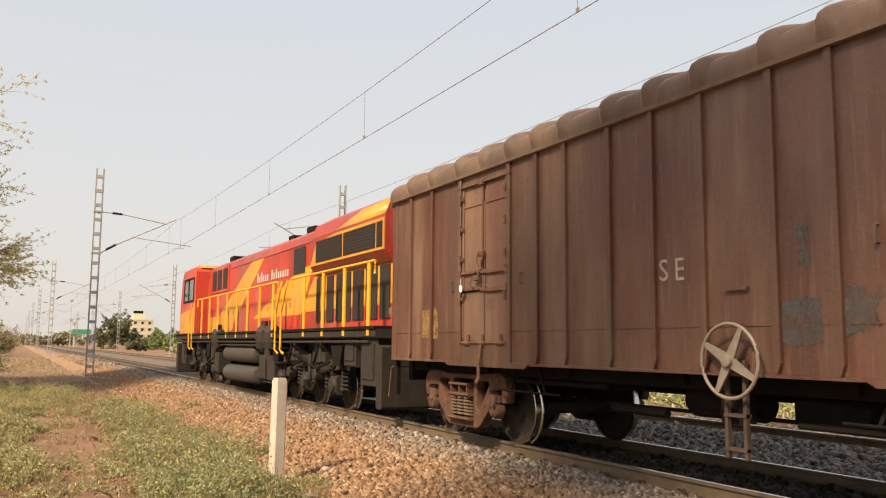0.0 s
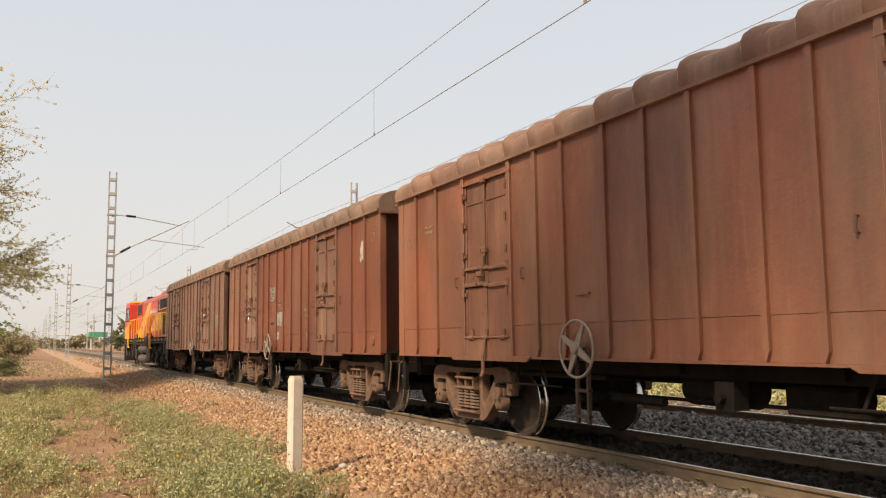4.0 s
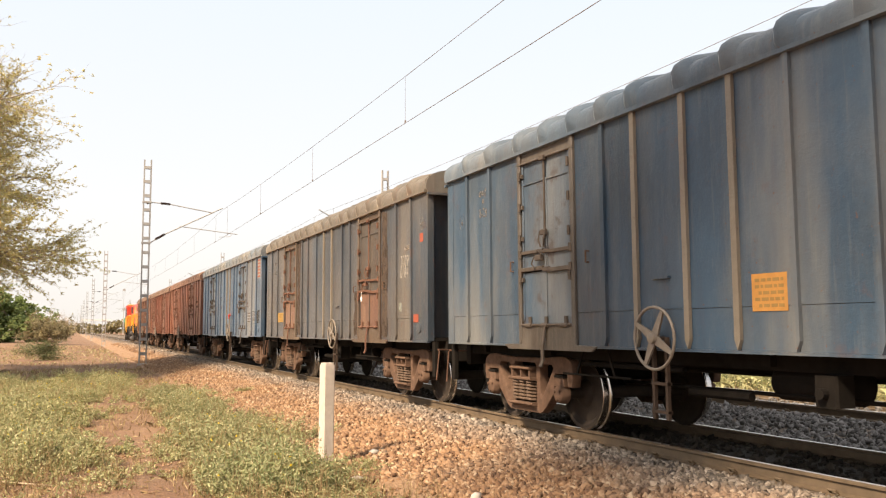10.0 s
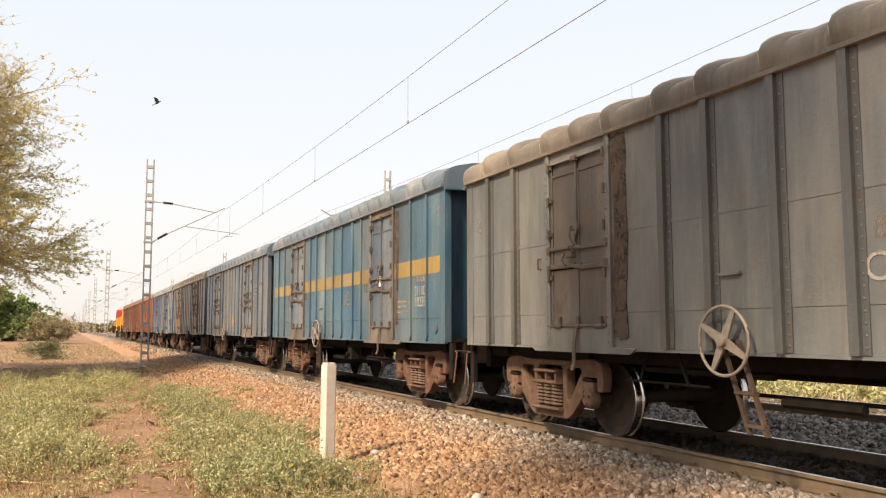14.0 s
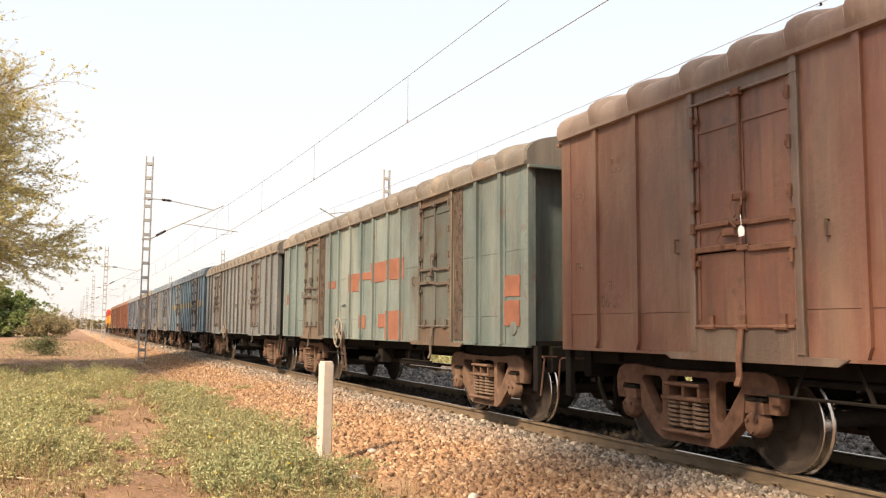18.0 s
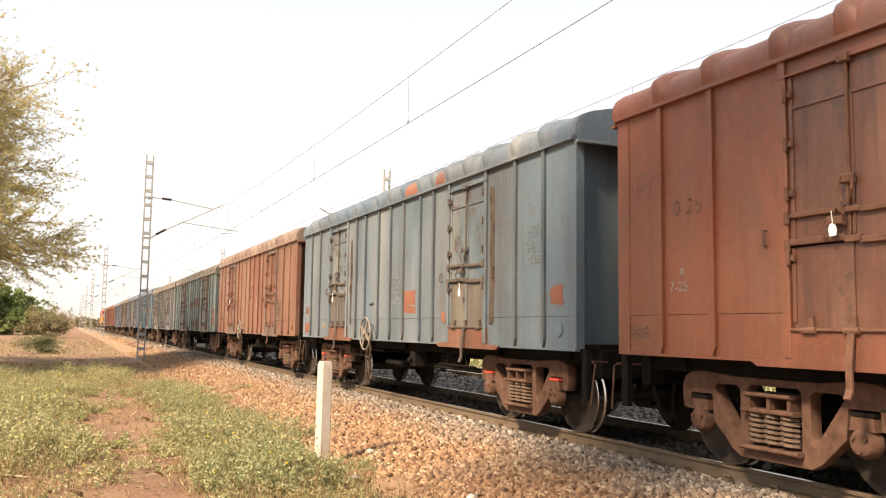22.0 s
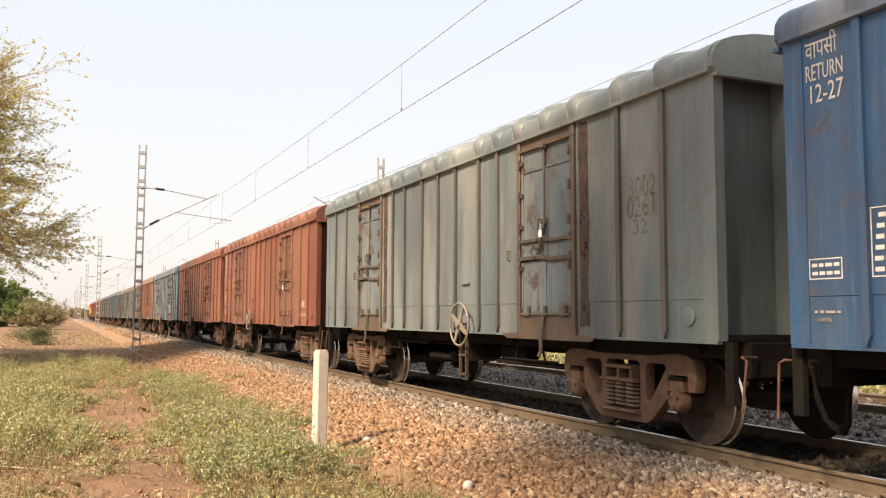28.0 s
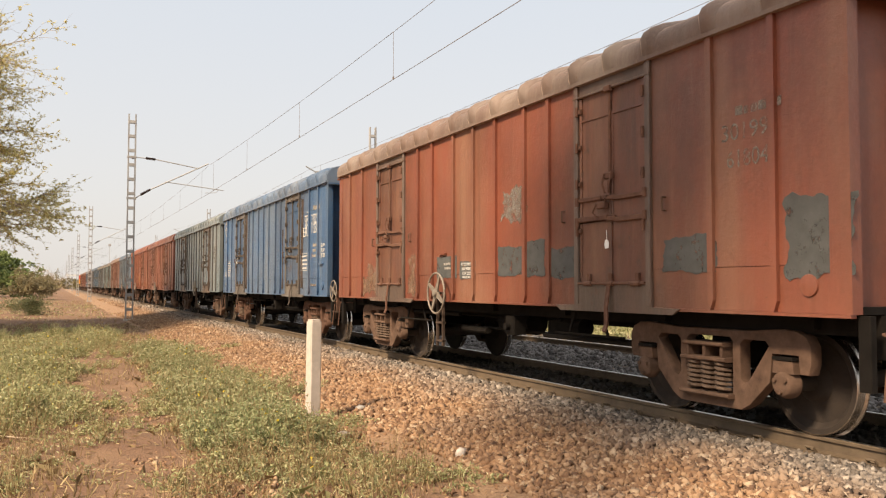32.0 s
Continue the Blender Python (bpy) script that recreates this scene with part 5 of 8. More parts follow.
WRITING += [(6, *m) for m in (('302', 5.85, 2.1, 0.4, 0.17, 'F'), ('NWR', 5.87, 1.89, 0.43, 0.2, 'F'), ('311103', 1.39, 2.03, 0.53, 0.18, 'W'), ('10239', 1.4, 1.82, 0.54, 0.19, 'W'))]
WRITING += [(7, *m) for m in (('C R', 7.3, 1.79, 0.53, 0.25, 'W'),)]
WRITING += [(9, *m) for m in (('R', 12.51, 1.85, 0.08, 0.15, 'F'), ('06-23', 12.67, 1.67, 0.38, 0.16, 'F'))]
WRITING += [(10, *m) for m in (('Z9', 6.68, 2.16, 0.46, 0.27, 'F'), ('SE', 6.75, 1.85, 0.48, 0.25, 'F'), ('300', 1.28, 2.69, 0.41, 0.21, 'W'), ('962', 1.29, 2.49, 0.42, 0.18, 'W'))]
WRITING += [(13, *m) for m in (('3002', 1.41, 2.76, 0.49, 0.26, 'F'), ('0261', 1.44, 2.54, 0.49, 0.25, 'F'), ('32', 1.34, 2.35, 0.27, 0.18, 'F'))]
WRITING += [(14, *m) for m in (('RETURN', 13.3, 3.47, 0.39, 0.15, 'W'), ('12-27', 13.28, 3.27, 0.37, 0.17, 'W'), ('31022', 1.32, 2.98, 0.58, 0.25, 'W'), ('11238', 1.34, 2.74, 0.59, 0.26, 'W'), ('ER', 2.21, 2.68, 0.44, 0.26, 'W'), ('66.94', 0.56, 2.35, 0.3, 0.1, 'W'), ('24.34', 0.57, 2.23, 0.31, 0.1, 'W'), ('39.788', 0.57, 2.1, 0.34, 0.11, 'W'))]
WRITING += [(15, *m) for m in (('30199', 1.28, 2.81, 0.6, 0.17, 'F'), ('61804', 1.27, 2.55, 0.53, 0.17, 'F'))]
WRITING += [(12, *m) for m in (('NCR', 13.28, 2.75, 0.53, 0.21, 'F'), ('311306', 13.31, 2.08, 0.45, 0.17, 'F'), ('28321', 13.32, 1.9, 0.4, 0.16, 'F'), ('11-24', 12.37, 3.28, 0.27, 0.14, 'F'), ('WTMKX', 11.82, 2.7, 0.42, 0.12, 'F'), ('269.9', 11.77, 2.50, 0.30, 0.13, 'F'), ('BCNAHS', 1.5, 1.39, 0.53, 0.1, 'F'))]
WRITING += [(11, *m) for m in (('30020', 1.42, 2.05, 0.54, 0.13, 'W'), ('60038', 1.45, 1.86, 0.57, 0.15, 'W'), ('R', 12.46, 2.0, 0.08, 0.09, 'W'), ('7-25', 12.63, 1.84, 0.29, 0.11, 'W'), ('0 25', 12.57, 2.65, 0.46, 0.17, 'F'))]
WRITING += [(3, 'रे', 5.63, 2.72, 0.17, 0.21, 'W'), (3, 'उ', 8.28, 2.62, 0.20, 0.17, 'F'), (3, 'प', 7.75, 2.62, 0.18, 0.17, 'F'), (12, 'उमरे', 13.28, 3.03, 0.52, 0.22, 'F'), (14, 'वापसी', 13.29, 3.67, 0.33, 0.16, 'W'), (14, 'पूरे', 2.02, 3.02, 0.42, 0.24, 'W'), (5, 'वापसी', 12.35, 3.46, 0.26, 0.12, 'F'), (4, 'वापसी', 12.42, 3.40, 0.26, 0.11, 'F'),
            (3, '311103', 1.50, 1.88, 0.42, 0.17, 'F'), (3, '11786', 1.47, 1.69, 0.38, 0.17, 'F'), (4, 'R', 12.34, 3.28, 0.09, 0.10, 'F'), (4, '3-28', 12.44, 3.10, 0.24, 0.13, 'F'),
            (15, 'FITTED WITH', 7.17, 1.725, 0.38, 0.055, 'W'), (15, 'AAR SPRINGS', 7.17, 1.655, 0.36, 0.055, 'W'), (15, 'FOR 22.91', 7.17, 1.585, 0.30, 0.055, 'W'), (15, 'AXLE LOAD', 7.17, 1.53, 0.28, 0.045, 'W')]
BARS = []
BARS += [(15, 7.62, 7.92, 1.75, 1.80, 'W', 1), (15, 7.60, 7.86, 1.68, 1.73, 'W', 1)]
BARS += [(0, *m) for m in ((13.3, 13.72, 1.88, 2.08, 'F', 1), (1.23, 1.56, 1.29, 1.42, 'F', 1))]
BARS += [(1, *m) for m in ((12.19, 12.4, 3.73, 3.85, 'F', 1), (4.63, 5.04, 2.1, 2.25, 'F', 1), (4.72, 4.99, 1.99, 2.07, 'F', 1), (4.6, 4.91, 1.79, 1.92, 'F', 1), (4.65, 4.85, 1.66, 1.75, 'F', 1), (6.97, 7.34, 2.32, 2.56, 'F', 2))]
BARS += [(2, *m) for m in ((12.12, 12.43, 3.15, 3.34, 'F', 2), (0.98, 1.58, 2.46, 2.92, 'F', 2))]
BARS += [(3, *m) for m in ((1.75, 2.35, 1.64, 2.03, 'F', 4),)]
BARS += [(4, *m) for m in ((0.87, 1.19, 2.89, 3.02, 'F', 1),)]
BARS += [(5, *m) for m in ((0.8, 1.3, 2.89, 3.03, 'F', 1), (1.55, 2.21, 2.5, 2.9, 'F', 3))]
BARS += [(6, *m) for m in ((0.85, 1.39, 2.26, 2.4, 'F', 1), (1.69, 2.32, 1.69, 1.99, 'F', 3))]
BARS += [(7, *m) for m in ((6.8, 7.2, 2.11, 2.33, 'F', 1),)]
BARS += [(9, *m) for m in ((12.25, 12.45, 3.22, 3.5, 'F', 2), (13.08, 13.22, 2.13, 2.29, 'F', 1))]
BARS += [(14, *m) for m in ((13.01, 13.3, 1.45, 1.48, 'W', 1), (13.1, 13.24, 1.37, 1.43, 'F', 1), (0.7, 1.3, 3.3, 3.45, 'W', 1), (0.84, 1.31, 2.38, 2.48, 'W', 1), (1.03, 1.31, 2.25, 2.35, 'W', 1), (1.02, 1.32, 2.12, 2.21, 'W', 1), (0.9, 1.47, 1.39, 1.47, 'F', 1)  )]
BARS += [(15, *m) for m in ((0.69, 1.27, 3.03, 3.14, 'F', 1),)]
BARS += [(12, *m) for m in ((12.70, 13.28, 3.34, 3.90, 'F', 5), (13.02, 13.26, 1.56, 1.60, 'F', 1), (13.02, 13.24, 1.49, 1.53, 'F', 1), (12.95, 13.3, 2.36, 2.50, 'FW', 1))]
BARS += [(11, *m) for m in ((0.88, 1.32, 2.24, 2.34, 'F', 1), (13.0, 13.35, 1.33, 1.48, 'F', 3))]
BARS += [(10, *m) for m in ((0.9, 1.25, 2.32, 2.47, 'F', 1),)]
PATCHES = []
PATCHES += [(0, *m) for m in ((4.76, 5.22, 1.44, 1.82, 'PB', 0.03), (4.23, 4.6, 1.55, 1.9, 'PB', 0.05), (4.86, 4.98, 2.1, 2.44, 'PB', 0.03), (11.77, 12.32, 1.51, 1.97, 'PY', 0.02))]
PATCHES += [(1, *m) for m in ((7.68, 8.18, 2.52, 2.92, 'WD', 0.03), (6.86, 7.54, 1.85, 2.19, 'FG', 0.02), (7.24, 7.54, 1.48, 1.67, 'FG', 0.03), (4.62, 4.77, 1.5, 1.64, 'FG', 0.03), (0.82, 1.08, 3.01, 3.4, 'W', 0.05))]
PATCHES += [(4, *m) for m in ((0.18, 0.38, 3.0, 3.16, 'R', 0), (0.46, 0.7, 1.52, 1.67, 'R', 0), (1.32, 1.46, 1.74, 1.91, 'FG', 0))]
PATCHES += [(5, *m) for m in ((6.16, 6.59, 1.55, 1.9, 'OP', 0),)]
PATCHES += [(8, *m) for m in ((4.84, 6.56, 2.37, 2.78, 'O', 0.015), (4.88, 5.70, 1.17, 1.75, 'O', 0.015), (5.70, 6.27, 1.42, 1.69, 'O', 0.012), (7.59, 8.25, 2.22, 2.62, 'O', 0.015), (6.68, 7.35, 2.45, 2.61, 'O', 0.01), (9.39, 10.05, 2.36, 2.53, 'O', 0.01), (0.23, 0.69, 1.88, 2.19, 'O', 0.01), (0.24, 0.7, 1.45, 1.82, 'O', 0.01), (13.93, 14.35, 2.06, 2.36, 'O', 0.01), (7.12, 7.43, 1.4, 1.68, 'O', 0.02),)]
PATCHES += [(9, *m) for m in ((1.9, 2.34, 1.73, 2.15, 'G', 0.08), (6.08, 6.65, 2.39, 2.84, 'FW', 0.06))]
PATCHES += [(10, *m) for m in ((5.43, 6.07, 1.84, 2.13, 'O', 0.03), (5.43, 6.07, 1.7, 1.83, 'O', 0.02), (4.06, 4.23, 1.53, 1.69, 'O', 0.03), (0.31, 0.62, 1.76, 2.0, 'O', 0.03))]
PATCHES += [(11, *m) for m in ((6.97, 7.23, 2.62, 3.07, 'W', 0.02), (5.54, 5.70, 2.38, 2.60, 'W', 0.06), (5.66, 5.88, 2.58, 2.78, 'W', 0.06), (5.76, 5.90, 2.40, 2.50, 'W', 0.03), (5.36, 5.46, 2.90, 2.98, 'W', 0.03), (6.18, 6.66, 2.7, 2.79, 'FW', 0.03), (6.19, 6.65, 2.31, 2.46, 'FW', 0.04), (5.27, 6.01, 1.72, 2.11, 'YP', 0), (0.84, 1.03, 2.94, 3.18, 'FW', 0.04))]
PATCHES += [(15, *m) for m in ((5.29, 5.99, 1.56, 1.97, 'P', 0.02), (4.7, 5.24, 1.54, 2.03, 'P', 0.02), (3.85, 4.66, 1.52, 1.91, 'P', 0.03), (1.53, 2.31, 1.56, 1.92, 'P', 0.03), (-0.04, 0.67, 1.49, 2.19, 'P', 0.05), (5.21, 5.85, 2.34, 2.78, 'FW', 0.08))]
PATCHES += [(12, *m) for m in ((12.92, 13.15, 1.67, 1.84, 'W', 0), (13.16, 13.4, 1.7, 1.84, 'K', 0), (1.16, 1.4, 1.64, 1.82, 'W', 0.01))]
PATCHES += [(15, 7.38, 8.15, 1.54, 1.90, 'P', 0.01), (15, 6.72, 7.27, 1.525, 1.80, 'P', 0.01), (15, 11.1, 11.95, 1.26, 1.62, 'FT', 0.09), (15, 11.2, 11.6, 1.5, 1.82, 'FT', 0.08),
             (15, 9.08, 9.42, 1.26, 1.95, 'FT', 0.07), (3, 0.05, 0.66, 3.16, 3.86, 'W', 0), (3, 0.27, 0.78, 1.62, 2.06, 'FB', 0), (4, 11.0, 11.92, 1.62, 1.90, 'YP', 0),
             (10, 13.03, 13.30, 1.76, 1.94, 'O', 0.04), (10, 12.95, 13.48, 1.27, 1.52, 'O', 0.01), (10, 11.46, 11.62, 1.42, 1.49, 'YQ', 0.0)]
PATCHES += [(7, 10.48, 10.74, 1.3, 3.72, 'RS', 0.03), (6, 2.28, 2.46, 1.5, 3.78, 'RS', 0.03), (10, 9.3, 9.42, 1.5, 3.4, 'RS', 0.03), (14, 9.26, 9.56, 1.30, 3.84, 'RS', 0.03), (14, 2.2, 2.42, 1.35, 3.7, 'RS', 0.03), (14, 4.3, 4.44, 1.3, 3.0, 'RS', 0.03), (13, 9.3, 9.5, 1.3, 3.86, 'RS', 0.02), (13, 2.22, 2.42, 1.3, 3.86, 'RS', 0.02), (8, 10.36, 10.72, 1.22, 3.74, 'RS', 0.015), (8, 2.16, 2.50, 1.22, 3.74, 'RS', 0.015), (8, 12.30, 12.42, 1.22, 2.3, 'RS', 0.02), (4, 2.12, 2.45, 1.25, 3.82, 'RS', 0.04), (4, 9.2, 9.54, 1.25, 3.82, 'RS', 0.04), (4, 4.02, 4.3, 1.25, 2.2, 'RS', 0.06), (10, 2.26, 2.42, 1.5, 3.6, 'RS', 0.025)]
# outlined tables of small print: wagon, from, to, foot, head, rows
TABLES = [(14, 12.02, 12.70, 1.74, 2.30, 6), (14, 1.80, 2.28, 1.80, 2.25, 4), (14, 12.98, 13.32, 1.74, 1.92, 2)]
RINGS = []
RINGS += [(1, *m) for m in (('2', 13.07, 3.1, 0.14), ('NPJ', 0.32, 3.48, 0.16))]
RINGS += [(2, *m) for m in (('7', 13.07, 3.12, 0.12),)]
RINGS += [(4, *m) for m in (('NP', 0.27, 3.34, 0.11),)]
RINGS += [(5, *m) for m in (('6', 12.97, 3.14, 0.12),)]
RINGS += [(6, *m) for m in (('NP', 0.26, 3.5, 0.14),)]
RINGS += [(7, *m) for m in (('8', 14.31, 3.03, 0.12),)]
RINGS += [(9, *m) for m in (('19', 13.14, 3.11, 0.14),)]
RINGS += [(11, *m) for m in (('12', 13.06, 3.04, 0.15),)]
RINGS += [(12, *m) for m in (('13', 12.35, 2.96, 0.13),)]
RINGS += [(14, *m) for m in (('15', 13.12, 3.1, 0.09),)]
TAGS = []
TAGS += [(0, *m) for m in ((3.14, 2.44), (10.82, 2.23))]
TAGS += [(1, *m) for m in ((10.3, 2.12),)]
TAGS += [(3, *m) for m in ((10.34, 2.18),)]
TAGS += [(6, *m) for m in ((3.07, 2.32),)]
TAGS += [(9, *m) for m in ((10.22, 2.35),)]
TAGS += [(10, *m) for m in ((3.29, 2.0), (10.48, 2.08))]
TAGS += [(11, *m) for m in ((10.42, 2.28),)]
TAGS += [(12, *m) for m in ((3.19, 2.21),)]
TAGS += [(13, *m) for m in ((3.2, 2.53),)]
TAGS += [(15, *m) for m in ((3.18, 1.9),)]
TAGS += [(4, *m) for m in ((3.48, 2.05),)]
TAGS += [(14, *m) for m in ((10.47, 2.21),)]

MARK_MATS = {"W": M_WHITE, "F": M_FADED, "FG": M_FADEGREY, "FW": M_FADED, "PB": M_BLUEGREY, "PY": M_OCHRE, "R": M_PLATERED, "OP": M_PLATEOR, "YP": M_PLATEYEL, "O": M_PATCH_O, "G": M_PATCH_G, "P": M_PATCH, "K": M_DARK, "WD": M_FADED, "RS": M_RUSTRUN, "DS": M_DUSTRUN, "FT": M_DUSTPATCH, "FB": M_BLUEGREY, "YQ": M_PLATEYEL}
XS = -HALF - 0.0098


M_FAINTBLUE = plain("chalky_faint_lettering", (0.155, 0.175, 0.185), 0.9, 0.0, 0.45, 16.0, 0.05, worn=(0.36, 0.62))


def mark_mat(k, mk):
    if k == 10 and mk in ("F", "W"):
        return M_FAINTBLUE
    if k == 12 and mk == "F":
        return M_STENCIL
    return M_FADED_RED if mk in ("F", "FW") and k in (0, 1, 2, 9, 11, 12) else MARK_MATS[mk]


# red bands of the striped panel on the mid-blue wagon
for r in range(6):
    patch("stripe", M_PLATERED, WAGONS[3][0], CLASS_A.y(0.05), CLASS_A.y(0.66), 3.20 + 0.11 * r, 3.245 + 0.11 * r, -HALF - 0.0112)
for k, text, u0, z, wide, high, mk in WRITING:
    w, lay = WAGONS[k]
    mid = u0 - wide / 2
    for a, b in lay.bays:
        if a <= mid < b:
            wide = min(wide, b - a - 0.13)
            u0 = min(max(u0, a + 0.065 + wide), b - 0.065)
    ob = lettering(text, high * 1.38, M_BRIGHT if k >= 14 and mk == "W" else mark_mat(k, mk), w, XS, lay.y(u0), z)
    have = max(v.co.x for v in ob.data.vertices)
    ob.scale = (wide / have, 1, 1)
for k, u0, u1, z0, z1, mk, rows in BARS:
    w, lay = WAGONS[k]
    step = (z1 - z0) / rows
    for r in range(rows):
        a = z0 + step * r
        rnd = random.Random(k * 100 + r + int(u0 * 10))
        y = lay.y(u0)
        end = lay.y(u1)
        if rows == 1 and (u1 - u0) > 0.15:
            while y < end - 0.02:
                b = min(end, y + rnd.uniform(0.05, 0.12))
                patch("writing_bar", mark_mat(k, mk), w, y, b - 0.018, a + 0.1 * step, a + step * rnd.uniform(0.75, 0.95), XS)
                y = b
        else:
            patch("writing_bar", mark_mat(k, mk), w, y, end, a + 0.22 * step, a + 0.72 * step, XS)
for k, u0, u1, z0, z1, rows in TABLES:
    w, lay = WAGONS[k]
    y0, y1 = lay.y(u0), lay.y(u1)
    m = M()
    m.box(XS, XS + 0.002, y0, y1, z0, z0 + 0.010)
    m.box(XS, XS + 0.002, y0, y1, z1 - 0.010, z1)
    m.box(XS, XS + 0.002, y0, y0 + 0.010, z0 + 0.011, z1 - 0.011)
    m.box(XS, XS + 0.002, y1 - 0.010, y1, z0 + 0.011, z1 - 0.011)
    part("table_outline", m, M_BRIGHT, w)
    rnd = random.Random(k + rows)
    for r in range(rows):
        step = (z1 - z0 - 0.04) / rows
        a = z0 + 0.02 + step * r
        y = y0 + 0.03
        m = M()
        while y < y1 - 0.06:
            b = min(y1 - 0.03, y + rnd.uniform(0.03, 0.09))
            m.box(XS, XS + 0.002, y, b, a + 0.25 * step, a + 0.68 * step)
            y = b + 0.018
        tagged(part("writing_bar", m, M_BRIGHT, w), kind="stuff")
for i, (k, u0, u1, z0, z1, mk, rag) in enumerate(PATCHES):
    w, lay = WAGONS[k]
    name = {"OP": "notice_plate", "YP": "notice_plate", "R": "marker_plate", "K": "data_plate"}.get(mk, "paint_patch")
    over = lay.riveted and mk in ("O", "RS")   # runs over laps and flanges
    patch(name, mark_mat(k, mk), w, lay.y(u0), lay.y(u1), z0, z1, -HALF - (0.0152 if over else 0.0072) - 0.0002 * (i % 5), min(rag, 0.3 * (z1 - z0)), 7 + i, deep=0.011 if over else 0.003)
    if over:
        for up in lay.posts:
            if u0 + 0.05 < up < u1 - 0.05 or (mk == "O" and abs(up - u1) < 0.06):
                patch(name, mark_mat(k, mk), w, lay.y(up) - 0.037, lay.y(up) + 0.037, z0, z1, -HALF - 0.0615)
    if mk in ("OP", "YP"):
        rnd = random.Random(i)
        for r in range(5):
            a = z0 + (z1 - z0) * (0.10 + 0.17 * r)
            m = M()
            y = lay.y(u0) + 0.04
            while y < lay.y(u1) - 0.08:
                b = min(lay.y(u1) - 0.04, y + rnd.uniform(0.03, 0.10))
                m.box(-HALF - 0.0098, -HALF - 0.0085, y, b, a, a + 0.032)
                y = b + 0.016
            tagged(part("writing_bar", m, M_BRONZE, w), kind="stuff")
for k, text, u0, z, rad in RINGS:
    w, lay = WAGONS[k]
    m = M()
    m.tube([(XS, lay.y(u0) + rad * 0.8 * math.cos(a * math.pi / 12), z + rad * math.sin(a * math.pi / 12)) for a in range(24)], 0.0035, 4, True)
    part("chalk_ring", m, M_FADED, w)
    ob = lettering(text, rad * (1.2 if len(text) == 1 else 0.85), M_FADED, w, XS, lay.y(u0) + rad * (0.32 if len(text) == 1 else 0.5), z - rad * 0.38)
for i, (k, u0, z) in enumerate(TAGS):
    w, lay = WAGONS[k]
    m = M()
    y = lay.y(u0)
    m.prism([(y - 0.035, z - 0.05), (y + 0.03, z - 0.055), (y + 0.042, z), (y + 0.03, z + 0.04), (y + 0.005, z + 0.055), (y - 0.03, z + 0.035), (y - 0.042, z)], -HALF - 0.115, -HALF - 0.109, 0)
    m.tube([(-HALF - 0.11, y, z + 0.06), (-HALF - 0.10, y + 0.02, z + 0.16)], 0.004, 4)
    part("seal_tag", m, M_TAG, w, "white paper seal tag")
# yellow stripe of the streaked blue wagon, broken at its doors
w, lay = WAGONS[6]
for a, b in lay.panels:
    patch("stripe", M_YELLOW, w, lay.y(a) + 0.004, lay.y(b) - 0.004, 2.40, 2.70, -HALF - 0.0072)
for u0 in lay.posts:
    if all(abs(u0 - d) > 0.05 for dd in lay.doors for d in dd) and 0.05 < u0 < lay.L - 0.05:
        patch("stripe", M_YELLOW, w, lay.y(u0) - 0.039, lay.y(u0) + 0.039, 2.40, 2.70, -HALF - 0.0495)
# small cast plates and hooks that every wagon carries
for k, (w, lay) in enumerate(WAGONS):
    m = M()
    m.lathe([(-HALF - 0.004, 0.10), (-HALF - 0.02, 0.095), (-HALF - 0.024, 0.06), (-HALF - 0.026, 0.02)], 0, 16, (0, lay.y(0.42), 1.42))
    part("maker_plate", m, WAGON_SPECS[k][2]["body"], w, smooth=True)
    for u0 in (lay.doors[0][0] - 0.22, lay.doors[0][1] + 0.28, lay.doors[1][0] - 0.28, lay.doors[1][1] + 0.22):
        m = M()
        y = lay.y(u0)
        m.tube([(-HALF, y, 2.36), (-HALF - 0.05, y, 2.36), (-HALF - 0.05, y, 2.22), (-HALF, y, 2.22)], 0.013, 6)
        part("tie_hook", m, M_STEEL_GREY, w)
    bu = WAGON_SPECS[k][3]
    m = M()
    y = lay.y(max(bu, 0.5))
    m.box(-HALF - 0.05, -HALF, y - 0.14, y + 0.14, 1.93, 1.955)
    part("wheel_hood", m, WAGON_SPECS[k][2]["body"], w)
# dust-caked posts of the mid-blue and blue-grey wagons stand out pale
for k in (3, 4, 5):
    posts = [o for o in WAGONS[k][0].children if o.name.startswith("side_post")]
    for i, o in enumerate(posts):
        if i % 11 in ((4, 5) if k == 3 else (4, 5) if k == 4 else (5, 6, 7)):
            o.material_slots[0].material = P_DUSTPOST
# red angle cock of the mid-blue wagon
w, lay = WAGONS[3]
m = M()
m.tube([(-HALF - 0.03, lay.y(5.72), 1.98), (-HALF - 0.10, lay.y(5.72), 1.97), (-HALF - 0.11, lay.y(5.70), 1.82)], [0.05, 0.055, 0.02], 8)
part("angle_cock", m, M_RED, w, "red angle cock")
m = M()
m.tube([(-HALF - 0.06, lay.y(5.70), 1.99), (-HALF - 0.07, lay.y(5.45), 2.0)], 0.012, 6)
part("cock_handle", m, M_GREY_BAR, w)
# orange replacement sheets on the pale blue-grey wagon's roof
sheets = [o for o in WAGONS[10][0].children if o.name.startswith("roof_sheet")]
for i in (5, 7):
    sheets[i].material_slots[0].material = P_ORANGE
for o in WAGONS[10][0].children:
    if o.name.startswith("side_door"):
        for c in o.children:
            if c.name.startswith("drop_flap"):
                c.material_slots[0].material = P_WEATHER
            if c.name.startswith("threshold"):
                c.material_slots[0].material = P_ORANGE

